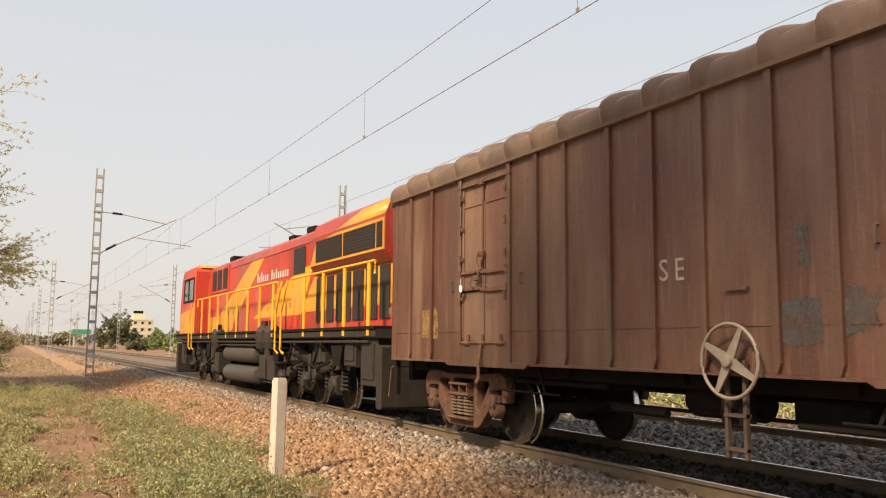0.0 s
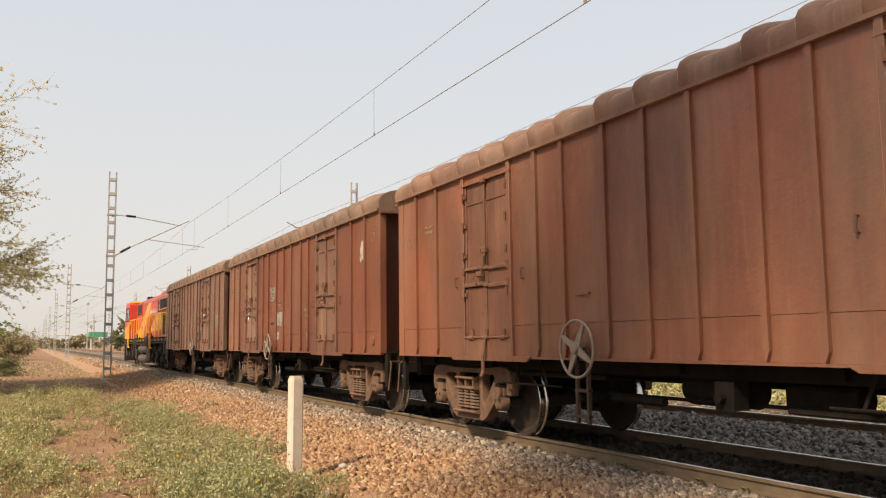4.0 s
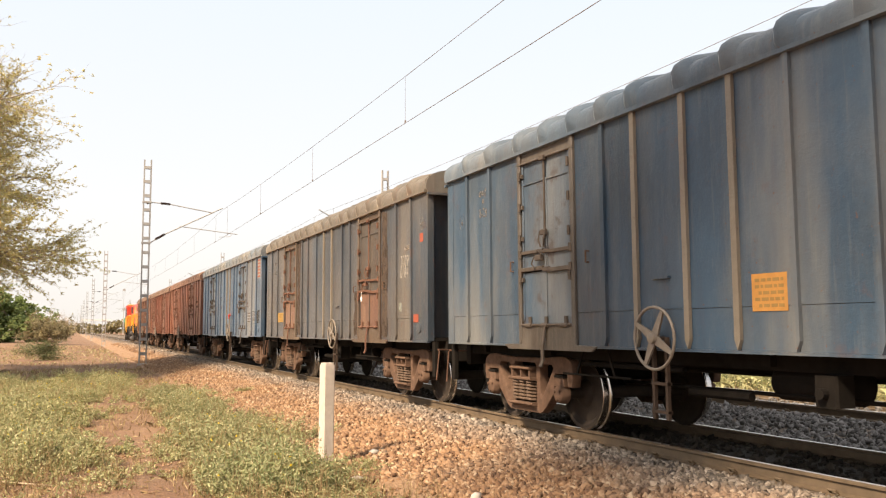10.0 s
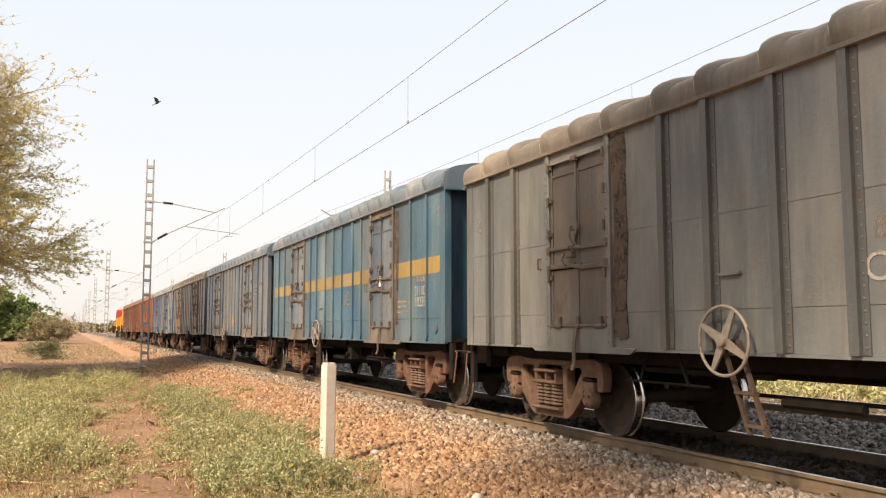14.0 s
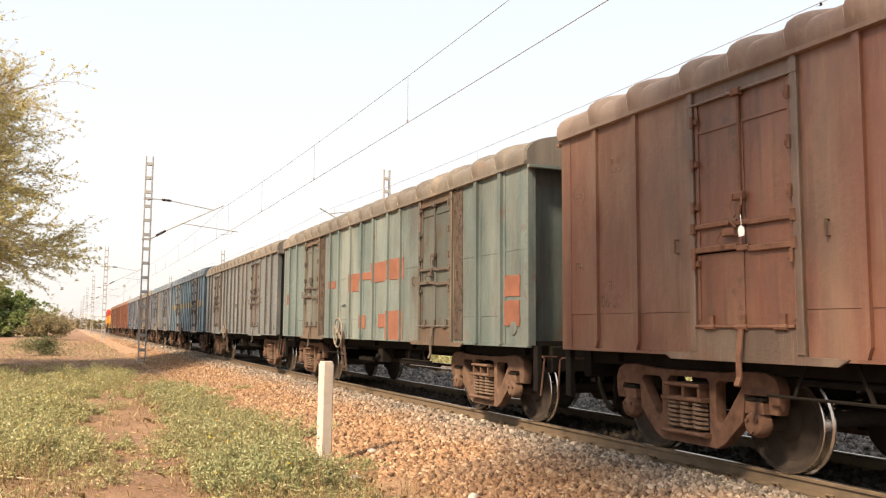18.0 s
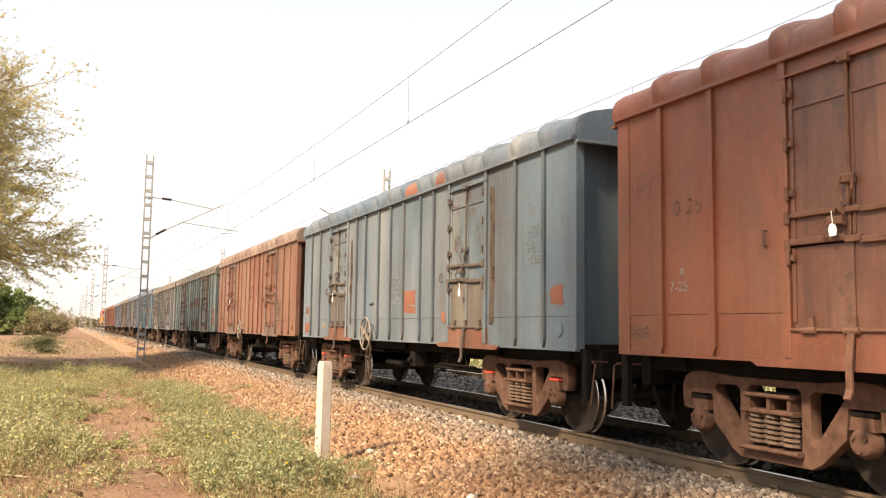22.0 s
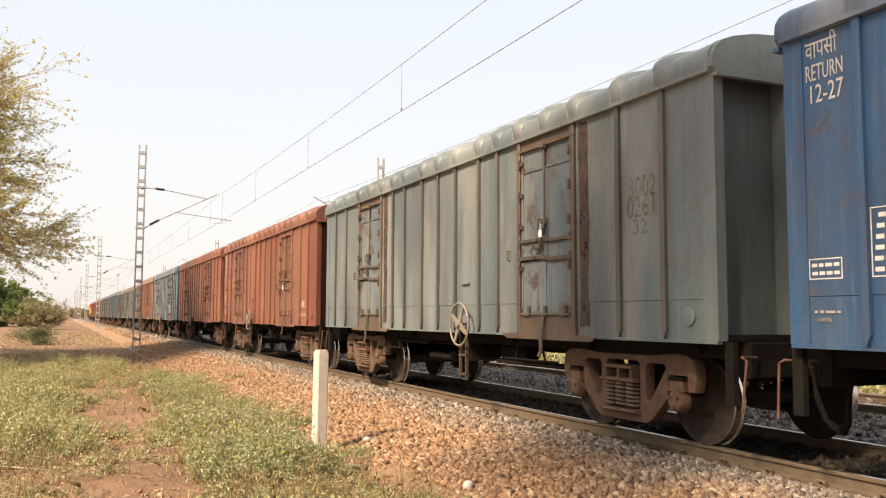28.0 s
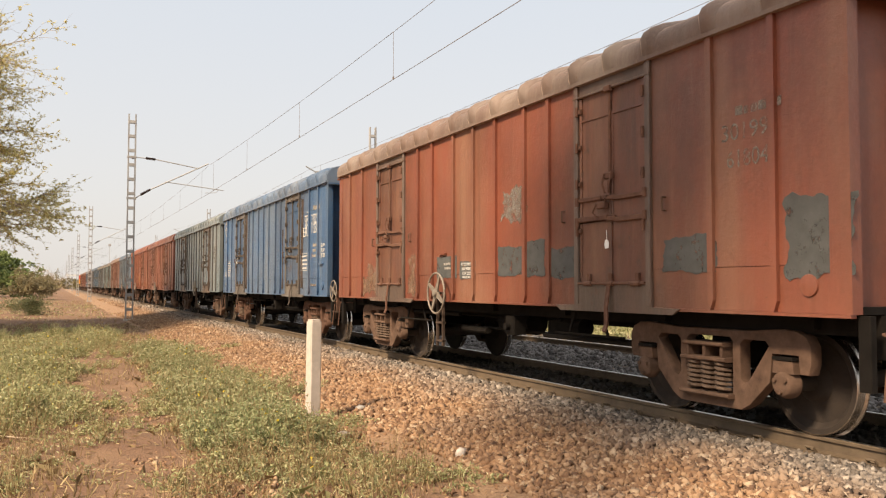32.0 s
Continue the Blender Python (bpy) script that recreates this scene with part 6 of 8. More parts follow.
# rusty drop flaps of the grimy grey-blue wagon
for o in WAGONS[4][0].children:
    if o.name.startswith("side_door"):
        for c in o.children:
            if c.name.startswith("drop_flap"):
                c.material_slots[0].material = D_BROWN
# ---------------------------------------------------------------- diesel locomotive
P_LRED = paint("locomotive_red_paint", (0.50, 0.040, 0.014), 0.08, 0.05, 30.0)
P_LDARKRED = paint("locomotive_dark_red_roof", (0.36, 0.034, 0.016), 0.10, 0.08, 31.0)
P_LYEL = paint("locomotive_golden_yellow_paint", (0.68, 0.30, 0.02), 0.10, 0.06, 32.0)
M_RAILING = plain("yellow_handrail_paint", (0.74, 0.37, 0.02), 0.5, 0.0, 0.15, 9.0, 0.05)
M_GRILLE = plain("black_brown_grille", (0.025, 0.018, 0.015), 0.7, 0.1, 0.3, 12.0, 0.2)
M_TANK = plain("grimy_air_reservoir", (0.062, 0.053, 0.046), 0.6, 0.2, 0.3, 4.0, 0.1)
M_BOGIE_L = plain("oily_brown_bogie", (0.024, 0.017, 0.013), 0.75, 0.1, 0.5, 5.0, 0.3)
glass = Mat("cab_glass", 0.05)
glass.base((0.10, 0.13, 0.14))
glass.b.inputs["Transmission Weight"].default_value = 0.4
M_GLASS = glass.m


def slab(poly, x, mat, parent, name, label="", th=0.004, proud=0.0):
    """A flat plate on the near side; poly in (along, up)."""
    m = M()
    m.prism(poly, x - proud - th, x - proud, 0)
    return part(name, m, mat, parent, label)


def locomotive():
    t = thing("diesel_locomotive", "red and golden yellow diesel locomotive with dark radiator grilles", "locomotive")
    L = 21.9
    m = M()
    m.box(-1.45, 1.45, 0.2, L, 1.53, 1.70, 0.03)
    m.box(-0.95, 0.95, 0.4, L - 0.3, 1.15, 1.53)
    part("underframe", m, M_BOGIE_L, t, "grimy dark underframe")
    m = M()
    m.box(-1.48, 1.48, 0.2, L, 1.70, 1.76)
    part("walkway", m, M_DARK, t)
    HW = 1.02
    m = M()
    m.prism([(-HW, 1.76), (HW, 1.76), (HW, 3.93), (-HW, 3.93)], 0.35, 18.0, 1)
    part("hood", m, P_LRED, t, "red engine hood")
    m = M()
    m.prism([(-HW - 0.02, 3.93), (HW + 0.02, 3.93), (HW - 0.05, 4.15), (0.6, 4.36), (-0.6, 4.36), (-HW + 0.05, 4.15)], 4.9, 18.0, 1)
    part("hood_roof", m, P_LDARKRED, t, "dark red hood roof")
    # radiator section, flared outwards at the top
    m = M()
    m.prism([(-HW - 0.05, 3.02), (-1.24, 3.22), (-1.24, 3.92), (-1.12, 4.22), (-0.7, 4.45), (0.7, 4.45), (1.12, 4.22), (1.24, 3.92), (1.24, 3.22), (HW + 0.05, 3.02)], 0.30, 4.85, 1)
    part("radiator_housing", m, P_LDARKRED, t, "dark red flared radiator housing")
    slab([(0.32, 3.24), (4.83, 3.24), (4.45, 3.74), (3.2, 3.86), (0.32, 3.86)], -1.24, P_LYEL, t, "radiator_band", "golden yellow band", 0.02)
    # the yellow sweeps up over the housing's slanting shoulder at the rear
    for (xa, za), (xb, zb), ya, yb in (((-1.243, 3.92), (-1.123, 4.222), 3.1, 1.75), ((-1.123, 4.224), (-0.70, 4.454), 1.75, 0.55)):
        q = np.array([(xa, 0.31, za), (xa, ya, za), (xb, yb, zb), (xb, 0.31, zb)])
        out = np.array([-0.006, 0.0, 0.004])
        part("livery_sweep", mesh_np("livery_sweep", np.concatenate([q + out, q - out]), np.array([(0, 1, 2, 3), (7, 6, 5, 4), (0, 4, 5, 1), (1, 5, 6, 2), (2, 6, 7, 3), (3, 7, 4, 0)]), P_LYEL), None, t, "golden yellow sweep")
    for a, b in ((0.40, 0.68), (0.75, 2.56), (2.64, 4.40)):
        g = slab([(a, 3.30), (b, 3.30), (b, 3.80), (a, 3.80)], -1.26, M_GRILLE, t, "radiator_grille", "", 0.012)
        m = M()
        for k in range(8):
            z = 3.33 + 0.06 * k
            m.box(-1.282, -1.272, a + 0.03, b - 0.03, z, z + 0.022)
        part("grille_slats", m, M_BOGIE_L, g)
    # lower rear: yellow field with tall dark screens
    slab([(0.36, 2.20), (6.2, 2.20), (5.2, 3.02), (0.36, 3.02)], -HW, P_LYEL, t, "livery_field", "golden yellow field", 0.008)
    for a, b in ((0.5, 1.0), (1.15, 1.75), (1.9, 2.5), (2.65, 2.95), (3.05, 3.55), (3.75, 4.2), (4.35, 4.6), (4.7, 4.95)):
        slab([(a, 1.92), (b, 1.92), (b, 2.98), (a, 2.98)], -HW - 0.008, M_GRILLE, t, "screen_door", "dark mesh screen", 0.02)
    # flowing yellow bands along the red hood
    slab([(11.0, 2.15), (6.2, 2.15), (5.3, 3.35), (6.4, 3.32), (8.3, 2.85)], -HW, P_LYEL, t, "livery_swoosh", "golden yellow swoosh", 0.006)
    slab([(13.0, 2.35), (15.8, 2.35), (11.4, 3.92), (9.9, 3.92)], -HW, P_LYEL, t, "livery_band", "slanting yellow band", 0.009)
    slab([(13.8, 1.80), (17.2, 1.80), (17.6, 2.35), (13.2, 2.35)], -HW, P_LYEL, t, "livery_base", "golden yellow base field", 0.007)
    # white word marks as bars
    for k, tall in enumerate((1, 0, 1, 0, 0, 0, -1, 1, 0, 1, 0, 0, 0, 0, 0)):
        a = 10.62 - 0.222 * k
        if tall >= 0:
            slab([(a - 0.10, 3.22), (a, 3.22), (a, 3.50 if tall else 3.40), (a - 0.10, 3.50 if tall else 3.40)], -HW - 0.008, M_BRIGHT, t, "word_mark", "white bars of a word mark", 0.004)
    # vents, lockers and seams on the hood side
    slab([(5.95, 3.2), (6.9, 3.2), (6.9, 3.88), (5.95, 3.88)], -HW, M_GRILLE, t, "air_intake", "dark air intake", 0.02)
    for k in range(3):
        a = 14.6 + 0.85 * k
        slab([(a, 3.30), (a + 0.62, 3.30), (a + 0.62, 4.0), (a, 4.0)], -HW - 0.02, M_GRILLE, t, "filter_grille", "dark filter grille", 0.03)
    m = M()
    m.box(-HW - 0.03, -HW, 14.4, 17.2, 3.2, 4.1)
    part("filter_box", m, P_LRED, t)
    for k in range(11):
        y = 6.6 + 0.72 * k
        d = slab([(y, 1.86), (y + 0.66, 1.86), (y + 0.66, 2.92), (y, 2.92)], -HW, P_LRED, t, "hood_door", "", 0.003)
        m = M()
        m.box(-HW - 0.02, -HW - 0.004, y + 0.55, y + 0.60, 2.35, 2.5)
        part("door_handle", m, M_GREY_BAR, d)
    # roof fittings
    for y, w, h in ((2.0, 1.3, 0.10), (3.6, 1.0, 0.08), (7.2, 0.7, 0.16), (9.0, 0.5, 0.12), (16.4, 0.7, 0.18)):
        m = M()
        m.box(-0.5, 0.5, y - w / 2, y + w / 2, 4.3, 4.40 + h, 0.04)
        part("roof_fan" if y < 5 else "roof_box", m, M_DARK, t)
    m = M()
    m.tube([(-0.2, 8.0, 4.36), (-0.2, 8.0, 4.55), (-0.2, 8.25, 4.62)], 0.09, 8)
    part("exhaust_stack", m, M_DARK, t)
    # cab at the leading end
    m = M()
    prof = [(17.9, 1.76), (21.0, 1.76), (21.05, 2.9), (20.75, 3.95), (20.4, 4.25), (18.1, 4.25), (17.9, 4.1)]
    m.prism(prof, -1.48, 1.48, 0)
    part("cab", m, P_LRED, t, "red cab")
    m = M()
    m.prism([(18.0, 4.25), (20.4, 4.25), (20.2, 4.36), (18.2, 4.36)], -1.3, 1.3, 0)
    part("cab_roof", m, P_LYEL, t, "golden yellow cab roof")
    m = M()
    m.prism([(17.92, 1.78), (20.98, 1.78), (21.0, 2.55), (17.92, 2.75)], -1.488, -1.482, 0)
    part("cab_lower_field", m, P_LYEL, t, "golden yellow lower cab side")
    m = M()
    m.prism([(18.3, 3.05), (20.2, 3.05), (20.1, 3.82), (18.3, 3.82)], -1.492, -1.484, 0)
    wdw = part("cab_window", m, M_GLASS, t, "dark cab side window")
    m = M()
    for p, q in (((18.25, 3.0), (20.25, 3.0)), ((20.25, 3.0), (20.15, 3.87)), ((20.15, 3.87), (18.25, 3.87)), ((18.25, 3.87), (18.25, 3.0)), ((19.25, 3.0), (19.25, 3.87))):
        m.beam(p, q, 0.06, -1.51, -1.485)
    part("window_frame", m, M_DARK, wdw)
    m = M()
    m.prism([(21.0, 1.76), (21.9, 1.76), (21.85, 2.75), (21.03, 2.85)], -1.1, 1.1, 0)
    part("nose", m, P_LYEL, t, "golden yellow short nose")
    # handrails
    x = -1.44
    for k in range(13):
        y = 0.6 + 1.35 * k
        if abs(y - 6.3) < 0.5:
            continue
        m = M()
        m.box(x - 0.015, x + 0.015, y - 0.065, y + 0.065, 1.58, 2.98)
        part("handrail_post", m, M_RAILING, t)
    for a, b in ((0.3, 5.7), (6.9, 17.6)):
        m = M()
        m.tube([(x, a, 2.75), (x, a, 3.0), (x, b, 3.0), (x, b, 2.75)], 0.028, 7)
        part("handrail", m, M_RAILING, t, "golden yellow handrail")
    for y in (6.05, 6.55, 18.0, 18.6):
        m = M()
        m.tube([(x, y, 3.0), (x - 0.04, y + 0.02, 2.8), (x - 0.06, y + 0.3, 2.2), (x - 0.05, y + 0.32, 1.25), (x, y + 0.2, 1.15)], 0.03, 7)
        part("grab_rail", m, M_RAILING, t, "curved golden yellow grab rail")
    for y in (6.5, 19.0):
        for k in range(3):
            m = M()
            m.box(-1.5, -1.2, y - 0.3, y + 0.3, 0.55 + 0.36 * k, 0.59 + 0.36 * k)
            part("step", m, M_DARK, t)
    # below the frame
    for z, r in ((1.10, 0.26), (0.50, 0.25)):
        m = M()
        m.lathe([(9.5, 0.03), (9.55, r * 0.8), (9.7, r), (13.2, r), (13.35, r * 0.8), (13.4, 0.03)], 1, 18, (-1.15, 0, z))
        part("air_reservoir", m, M_TANK, t, "grey cylindrical air reservoir", True)
    m = M()
    m.box(-0.8, 1.3, 8.9, 13.8, 0.30, 1.36, 0.1)
    part("fuel_tank", m, M_DARK, t)
    for y in (7.6, 8.4, 14.2):
        m = M()
        m.lathe([(1.25, 0.05), (1.27, 0.2), (1.45, 0.24), (1.72, 0.24), (1.86, 0.16), (1.9, 0.1), (2.02, 0.1), (2.03, 0.03)], 2, 14, (-1.36, y, 0))
        m.box(-1.4, -1.0, y - 0.35, y + 0.3, 0.45, 1.1, 0.03)
        part("equipment_box", m, M_BOGIE_L, t)
    for y, z0, d in ((0.75, 0.62, 0.42), (1.75, 0.95, 0.34), (8.05, 0.85, 0.3), (15.0, 0.75, 0.3), (20.6, 0.6, 0.4)):
        m = M()
        m.box(-1.36, -0.9, y - d, y + d, z0, 1.53, 0.03)
        m.box(-1.385, -1.36, y - d * 0.7, y + d * 0.7, z0 + 0.12, 1.42, 0.01)
        part("sand_box", m, M_BOGIE_L, t)
    m = M()
    m.tube([(-1.42, 0.6, 1.46), (-1.43, 8.0, 1.45), (-1.43, 14.5, 1.46), (-1.42, 21.4, 1.45)], 0.03, 6)
    m.tube([(-1.30, 7.2, 1.30), (-1.40, 9.0, 1.36), (-1.40, 13.6, 1.36), (-1.30, 14.8, 1.2)], 0.025, 6)
    part("main_air_pipe", m, M_BOGIE_L, t)
    for b in (4.9, 17.0):
        bg = new("bogie")
        bg.empty_display_size = 0.1
        bg.parent = t
        bg.matrix_basis = pose(0, b, 0)
        for s in (-1, 1):
            m = M()
            a0, a1 = sorted((s * 1.05, s * 1.22))
            pts = [(-2.75, 0.98), (-2.3, 1.02), (-1.4, 0.92), (-0.6, 1.02), (0.6, 1.02), (1.4, 0.92), (2.3, 1.02), (2.75, 0.98)]
            for p, q in zip(pts, pts[1:]):
                m.beam(p, q, 0.26, a0, a1)
            for k in (-2.0, 0.0, 2.0):
                m.beam((k - 0.36, 0.95), (k - 0.30, 0.42), 0.12, a0, a1)
                m.beam((k + 0.36, 0.95), (k + 0.30, 0.42), 0.12, a0, a1)
            part("bogie_frame", m, M_BOGIE_L, bg)
            for k in (-2.0, 0.0, 2.0):
                m = M()
                m.box(min(s * 1.1, s * 1.3), max(s * 1.1, s * 1.3), k - 0.22, k + 0.22, 0.34, 0.74, 0.05)
                m.lathe([(s * 1.3, 0.17), (s * 1.36, 0.14), (s * 1.37, 0.03)], 0, 14, (0, k, 0.53))
                part("axle_box", m, M_BOGIE_L, bg)
                for e in (-0.52, 0.52):
                    m = M()
                    pts = [(s * 1.2 + 0.09 * math.sin(i * 0.785), k + e + 0.09 * math.cos(i * 0.785), 0.42 + 0.42 * i / 40) for i in range(41)]
                    m.tube(pts, 0.024, 5)
                    part("coil_spring", m, M_BOGIE_L, bg, smooth=True)
            for k in (-1.0, 1.0):
                m = M()
                m.lathe([(s * 1.22, 0.13), (s * 1.40, 0.13), (s * 1.42, 0.1)], 0, 12, (0, k, 0.72))
                m.tube([(s * 1.28, k, 0.72), (s * 1.28, k + 0.5, 0.36), (s * 1.2, k + 0.62, 0.34)], 0.035, 6)
                part("brake_cylinder", m, M_BOGIE_L, bg)
        m = M()
        m.tube([(-1.32, -2.5, 1.25), (-1.36, -2.2, 0.9), (-1.34, -1.4, 0.78), (-1.33, 0.6, 1.15), (-1.33, 2.2, 1.2)], 0.035, 6)
        part("sand_pipe", m, M_DARK, bg)
        # motors between the wheels, beams and pipes hung under the frame
        for k in (-1.1, 0.9, 2.75):
            m = M()
            m.box(-0.55, 0.55, k - 0.42, k + 0.42, 0.22, 0.95, 0.06)
            part("traction_motor", m, M_DARK, bg)
        m = M()
        m.box(-1.0, 1.0, -2.6, 2.6, 0.92, 1.15, 0.03)
        part("bolster", m, M_DARK, bg)
        for k in (-1.0, 1.0):
            m = M()
            m.beam((k - 0.45, 1.12), (k + 0.45, 1.12), 0.22, -1.30, -0.95)
            m.box(-1.34, -0.98, k - 0.16, k + 0.16, 1.0, 1.50, 0.03)
            part("side_bearer", m, M_BOGIE_L, bg)
            m = M()
            m.tube([(-1.36, k - 0.9, 1.02), (-1.37, k - 0.3, 0.92), (-1.37, k + 0.3, 0.60), (-1.36, k + 0.8, 0.55)], 0.03, 6)
            m.tube([(-1.34, k - 0.1, 1.45), (-1.38, k - 0.05, 1.2), (-1.36, k + 0.2, 0.95)], 0.024, 6)
            part("brake_pipe", m, M_DARK, bg)
            m = M()
            m.tube([(-1.30, k + 0.55, 1.18), (-1.33, k + 0.55, 0.55)], [0.06, 0.045], 8)
            part("damper", m, M_BOGIE_L, bg)
        for k in (-2.0, 0.0, 2.0):
            ws = part("wheelset", WHEELSET, None, bg, at=pose(0, k, 0.5))
            WHEELSETS.append((ws, (0, k, 0.5)))
    for y0, y1 in ((-0.02, 0.25), (21.6, 22.0)):
        m = M()
        m.box(-1.4, 1.4, y0, y1, 0.22, 1.40, 0.04)
        part("rail_guard", m, M_BOGIE_L, t, "dark brown end plate")
    m = M()
    m.box(-0.2, 0.2, -0.45, 0.1, 0.9, 1.2, 0.04)
    part("coupler", m, M_DARK, t)
    for y in (2.4, 7.0, 15.5, 19.8):
        m = M()
        m.prism([(y - 0.35, 1.38), (y + 0.35, 1.38), (y + 0.2, 0.95), (y - 0.2, 0.95)], -1.42, -1.15, 0)
        part("sand_box", m, M_DARK, t)
    return t


loco = locomotive()
loco.location = (D, LOCO_REAR, 0)
TRAIN.append((loco, LOCO_REAR))
# ---------------------------------------------------------------- plants
def leaf_mat(name, stops, rough=0.7, trans=0.25):
    m = Mat(name, rough)
    c = m.ramp(m.rand(island=True), stops)
    m.base(c)
    tr = m.t.nodes.new("ShaderNodeBsdfTranslucent")
    m.t.links.new(c, tr.inputs[0])
    mx = m.t.nodes.new("ShaderNodeMixShader")
    mx.inputs[0].default_value = trans
    m.t.links.new(m.b.outputs[0], mx.inputs[1])
    m.t.links.new(tr.outputs[0], mx.inputs[2])
    m.t.links.new(mx.outputs[0], m.t.nodes["Material Output"].inputs[0])
    return m.m


M_LEAF_WEED = leaf_mat("grey_green_weed_leaf", [(0, (0.155, 0.165, 0.065)), (0.4, (0.32, 0.32, 0.14)), (0.85, (0.46, 0.435, 0.22)), (1, (0.56, 0.50, 0.29))])
M_LEAF_WEED_D = leaf_mat("dark_weed_leaf", [(0, (0.135, 0.145, 0.06)), (0.4, (0.29, 0.295, 0.135)), (0.85, (0.43, 0.415, 0.215)), (1, (0.56, 0.50, 0.30))])
M_STRAW = leaf_mat("dry_straw", [(0, (0.20, 0.125, 0.058)), (0.5, (0.34, 0.235, 0.115)), (1, (0.54, 0.42, 0.22))])
M_PETAL = leaf_mat("yellow_petal", [(0, (0.62, 0.42, 0.02)), (1, (0.75, 0.56, 0.04))])
M_LEAF_ACACIA = leaf_mat("olive_acacia_leaf", [(0, (0.42, 0.37, 0.14)), (0.5, (0.60, 0.52, 0.21)), (0.85, (0.70, 0.60, 0.28)), (1, (0.76, 0.65, 0.36))], trans=0.65)
M_LEAF_GREEN = leaf_mat("fresh_green_leaf", [(0, (0.12, 0.165, 0.05)), (0.5, (0.20, 0.25, 0.08)), (1, (0.31, 0.35, 0.125))])
M_LEAF_DRYBUSH = leaf_mat("dusty_bush_leaf", [(0, (0.140, 0.119, 0.063)), (0.6, (0.238, 0.196, 0.098)), (1, (0.336, 0.280, 0.140))])
M_LEAF_ROAD = leaf_mat("dull_green_leaf", [(0, (0.09, 0.10, 0.045)), (0.6, (0.15, 0.16, 0.07)), (1, (0.24, 0.235, 0.11))])
M_BARK = plain("grey_brown_bark", (0.25, 0.195, 0.145), 0.9, 0.0, 0.35, 9.0, 0.5)
M_TWIG = plain("dry_brown_twig", (0.42, 0.33, 0.23), 0.9, 0.0, 0.3, 9.0, 0.2)


def seg_mesh(name, segs, material, sides=4):
    """Tapered sticks: rows of p0(3), p1(3), r0, r1."""
    s = np.array(segs)
    p0, p1, r0, r1 = s[:, 0:3], s[:, 3:6], s[:, 6], s[:, 7]
    d = p1 - p0
    d /= np.linalg.norm(d, axis=1)[:, None] + 1e-9
    ref = np.where(np.abs(d[:, 2:3]) > 0.9, np.array([[1.0, 0, 0]]), np.array([[0, 0, 1.0]]))
    a = np.cross(d, ref)
    a /= np.linalg.norm(a, axis=1)[:, None]
    b = np.cross(d, a)
    ang = np.arange(sides) * 2 * math.pi / sides
    ring = a[:, None] * np.cos(ang)[None, :, None] + b[:, None] * np.sin(ang)[None, :, None]
    v = np.concatenate([p0[:, None] + ring * r0[:, None, None], p1[:, None] + ring * r1[:, None, None]], 1)
    k = np.arange(sides)
    q = np.stack([k, (k + 1) % sides, sides + (k + 1) % sides, sides + k], -1)
    f = (q[None] + (np.arange(len(s)) * 2 * sides)[:, None, None]).reshape(-1, 4)
    return mesh_np(name, v.reshape(-1, 3), f, material, True)


def leaf_mesh(name, centres, size, material, r, flat=0.5, long=2.2):
    """Small diamond leaves at the given places, turned at random."""
    n = len(centres)
    d = r.normal(size=(n, 3))
    d[:, 2] *= flat
    d /= np.linalg.norm(d, axis=1)[:, None]
    e = np.cross(d, r.normal(size=(n, 3)))
    e /= np.linalg.norm(e, axis=1)[:, None]
    s = size * r.uniform(0.6, 1.4, n)[:, None]
    v = np.stack([centres - d * s * long / 2, centres + e * s / 2, centres + d * s * long / 2, centres - e * s / 2], 1)
    f = np.arange(n * 4).reshape(n, 4)
    return mesh_np(name, v.reshape(-1, 3), f, material)


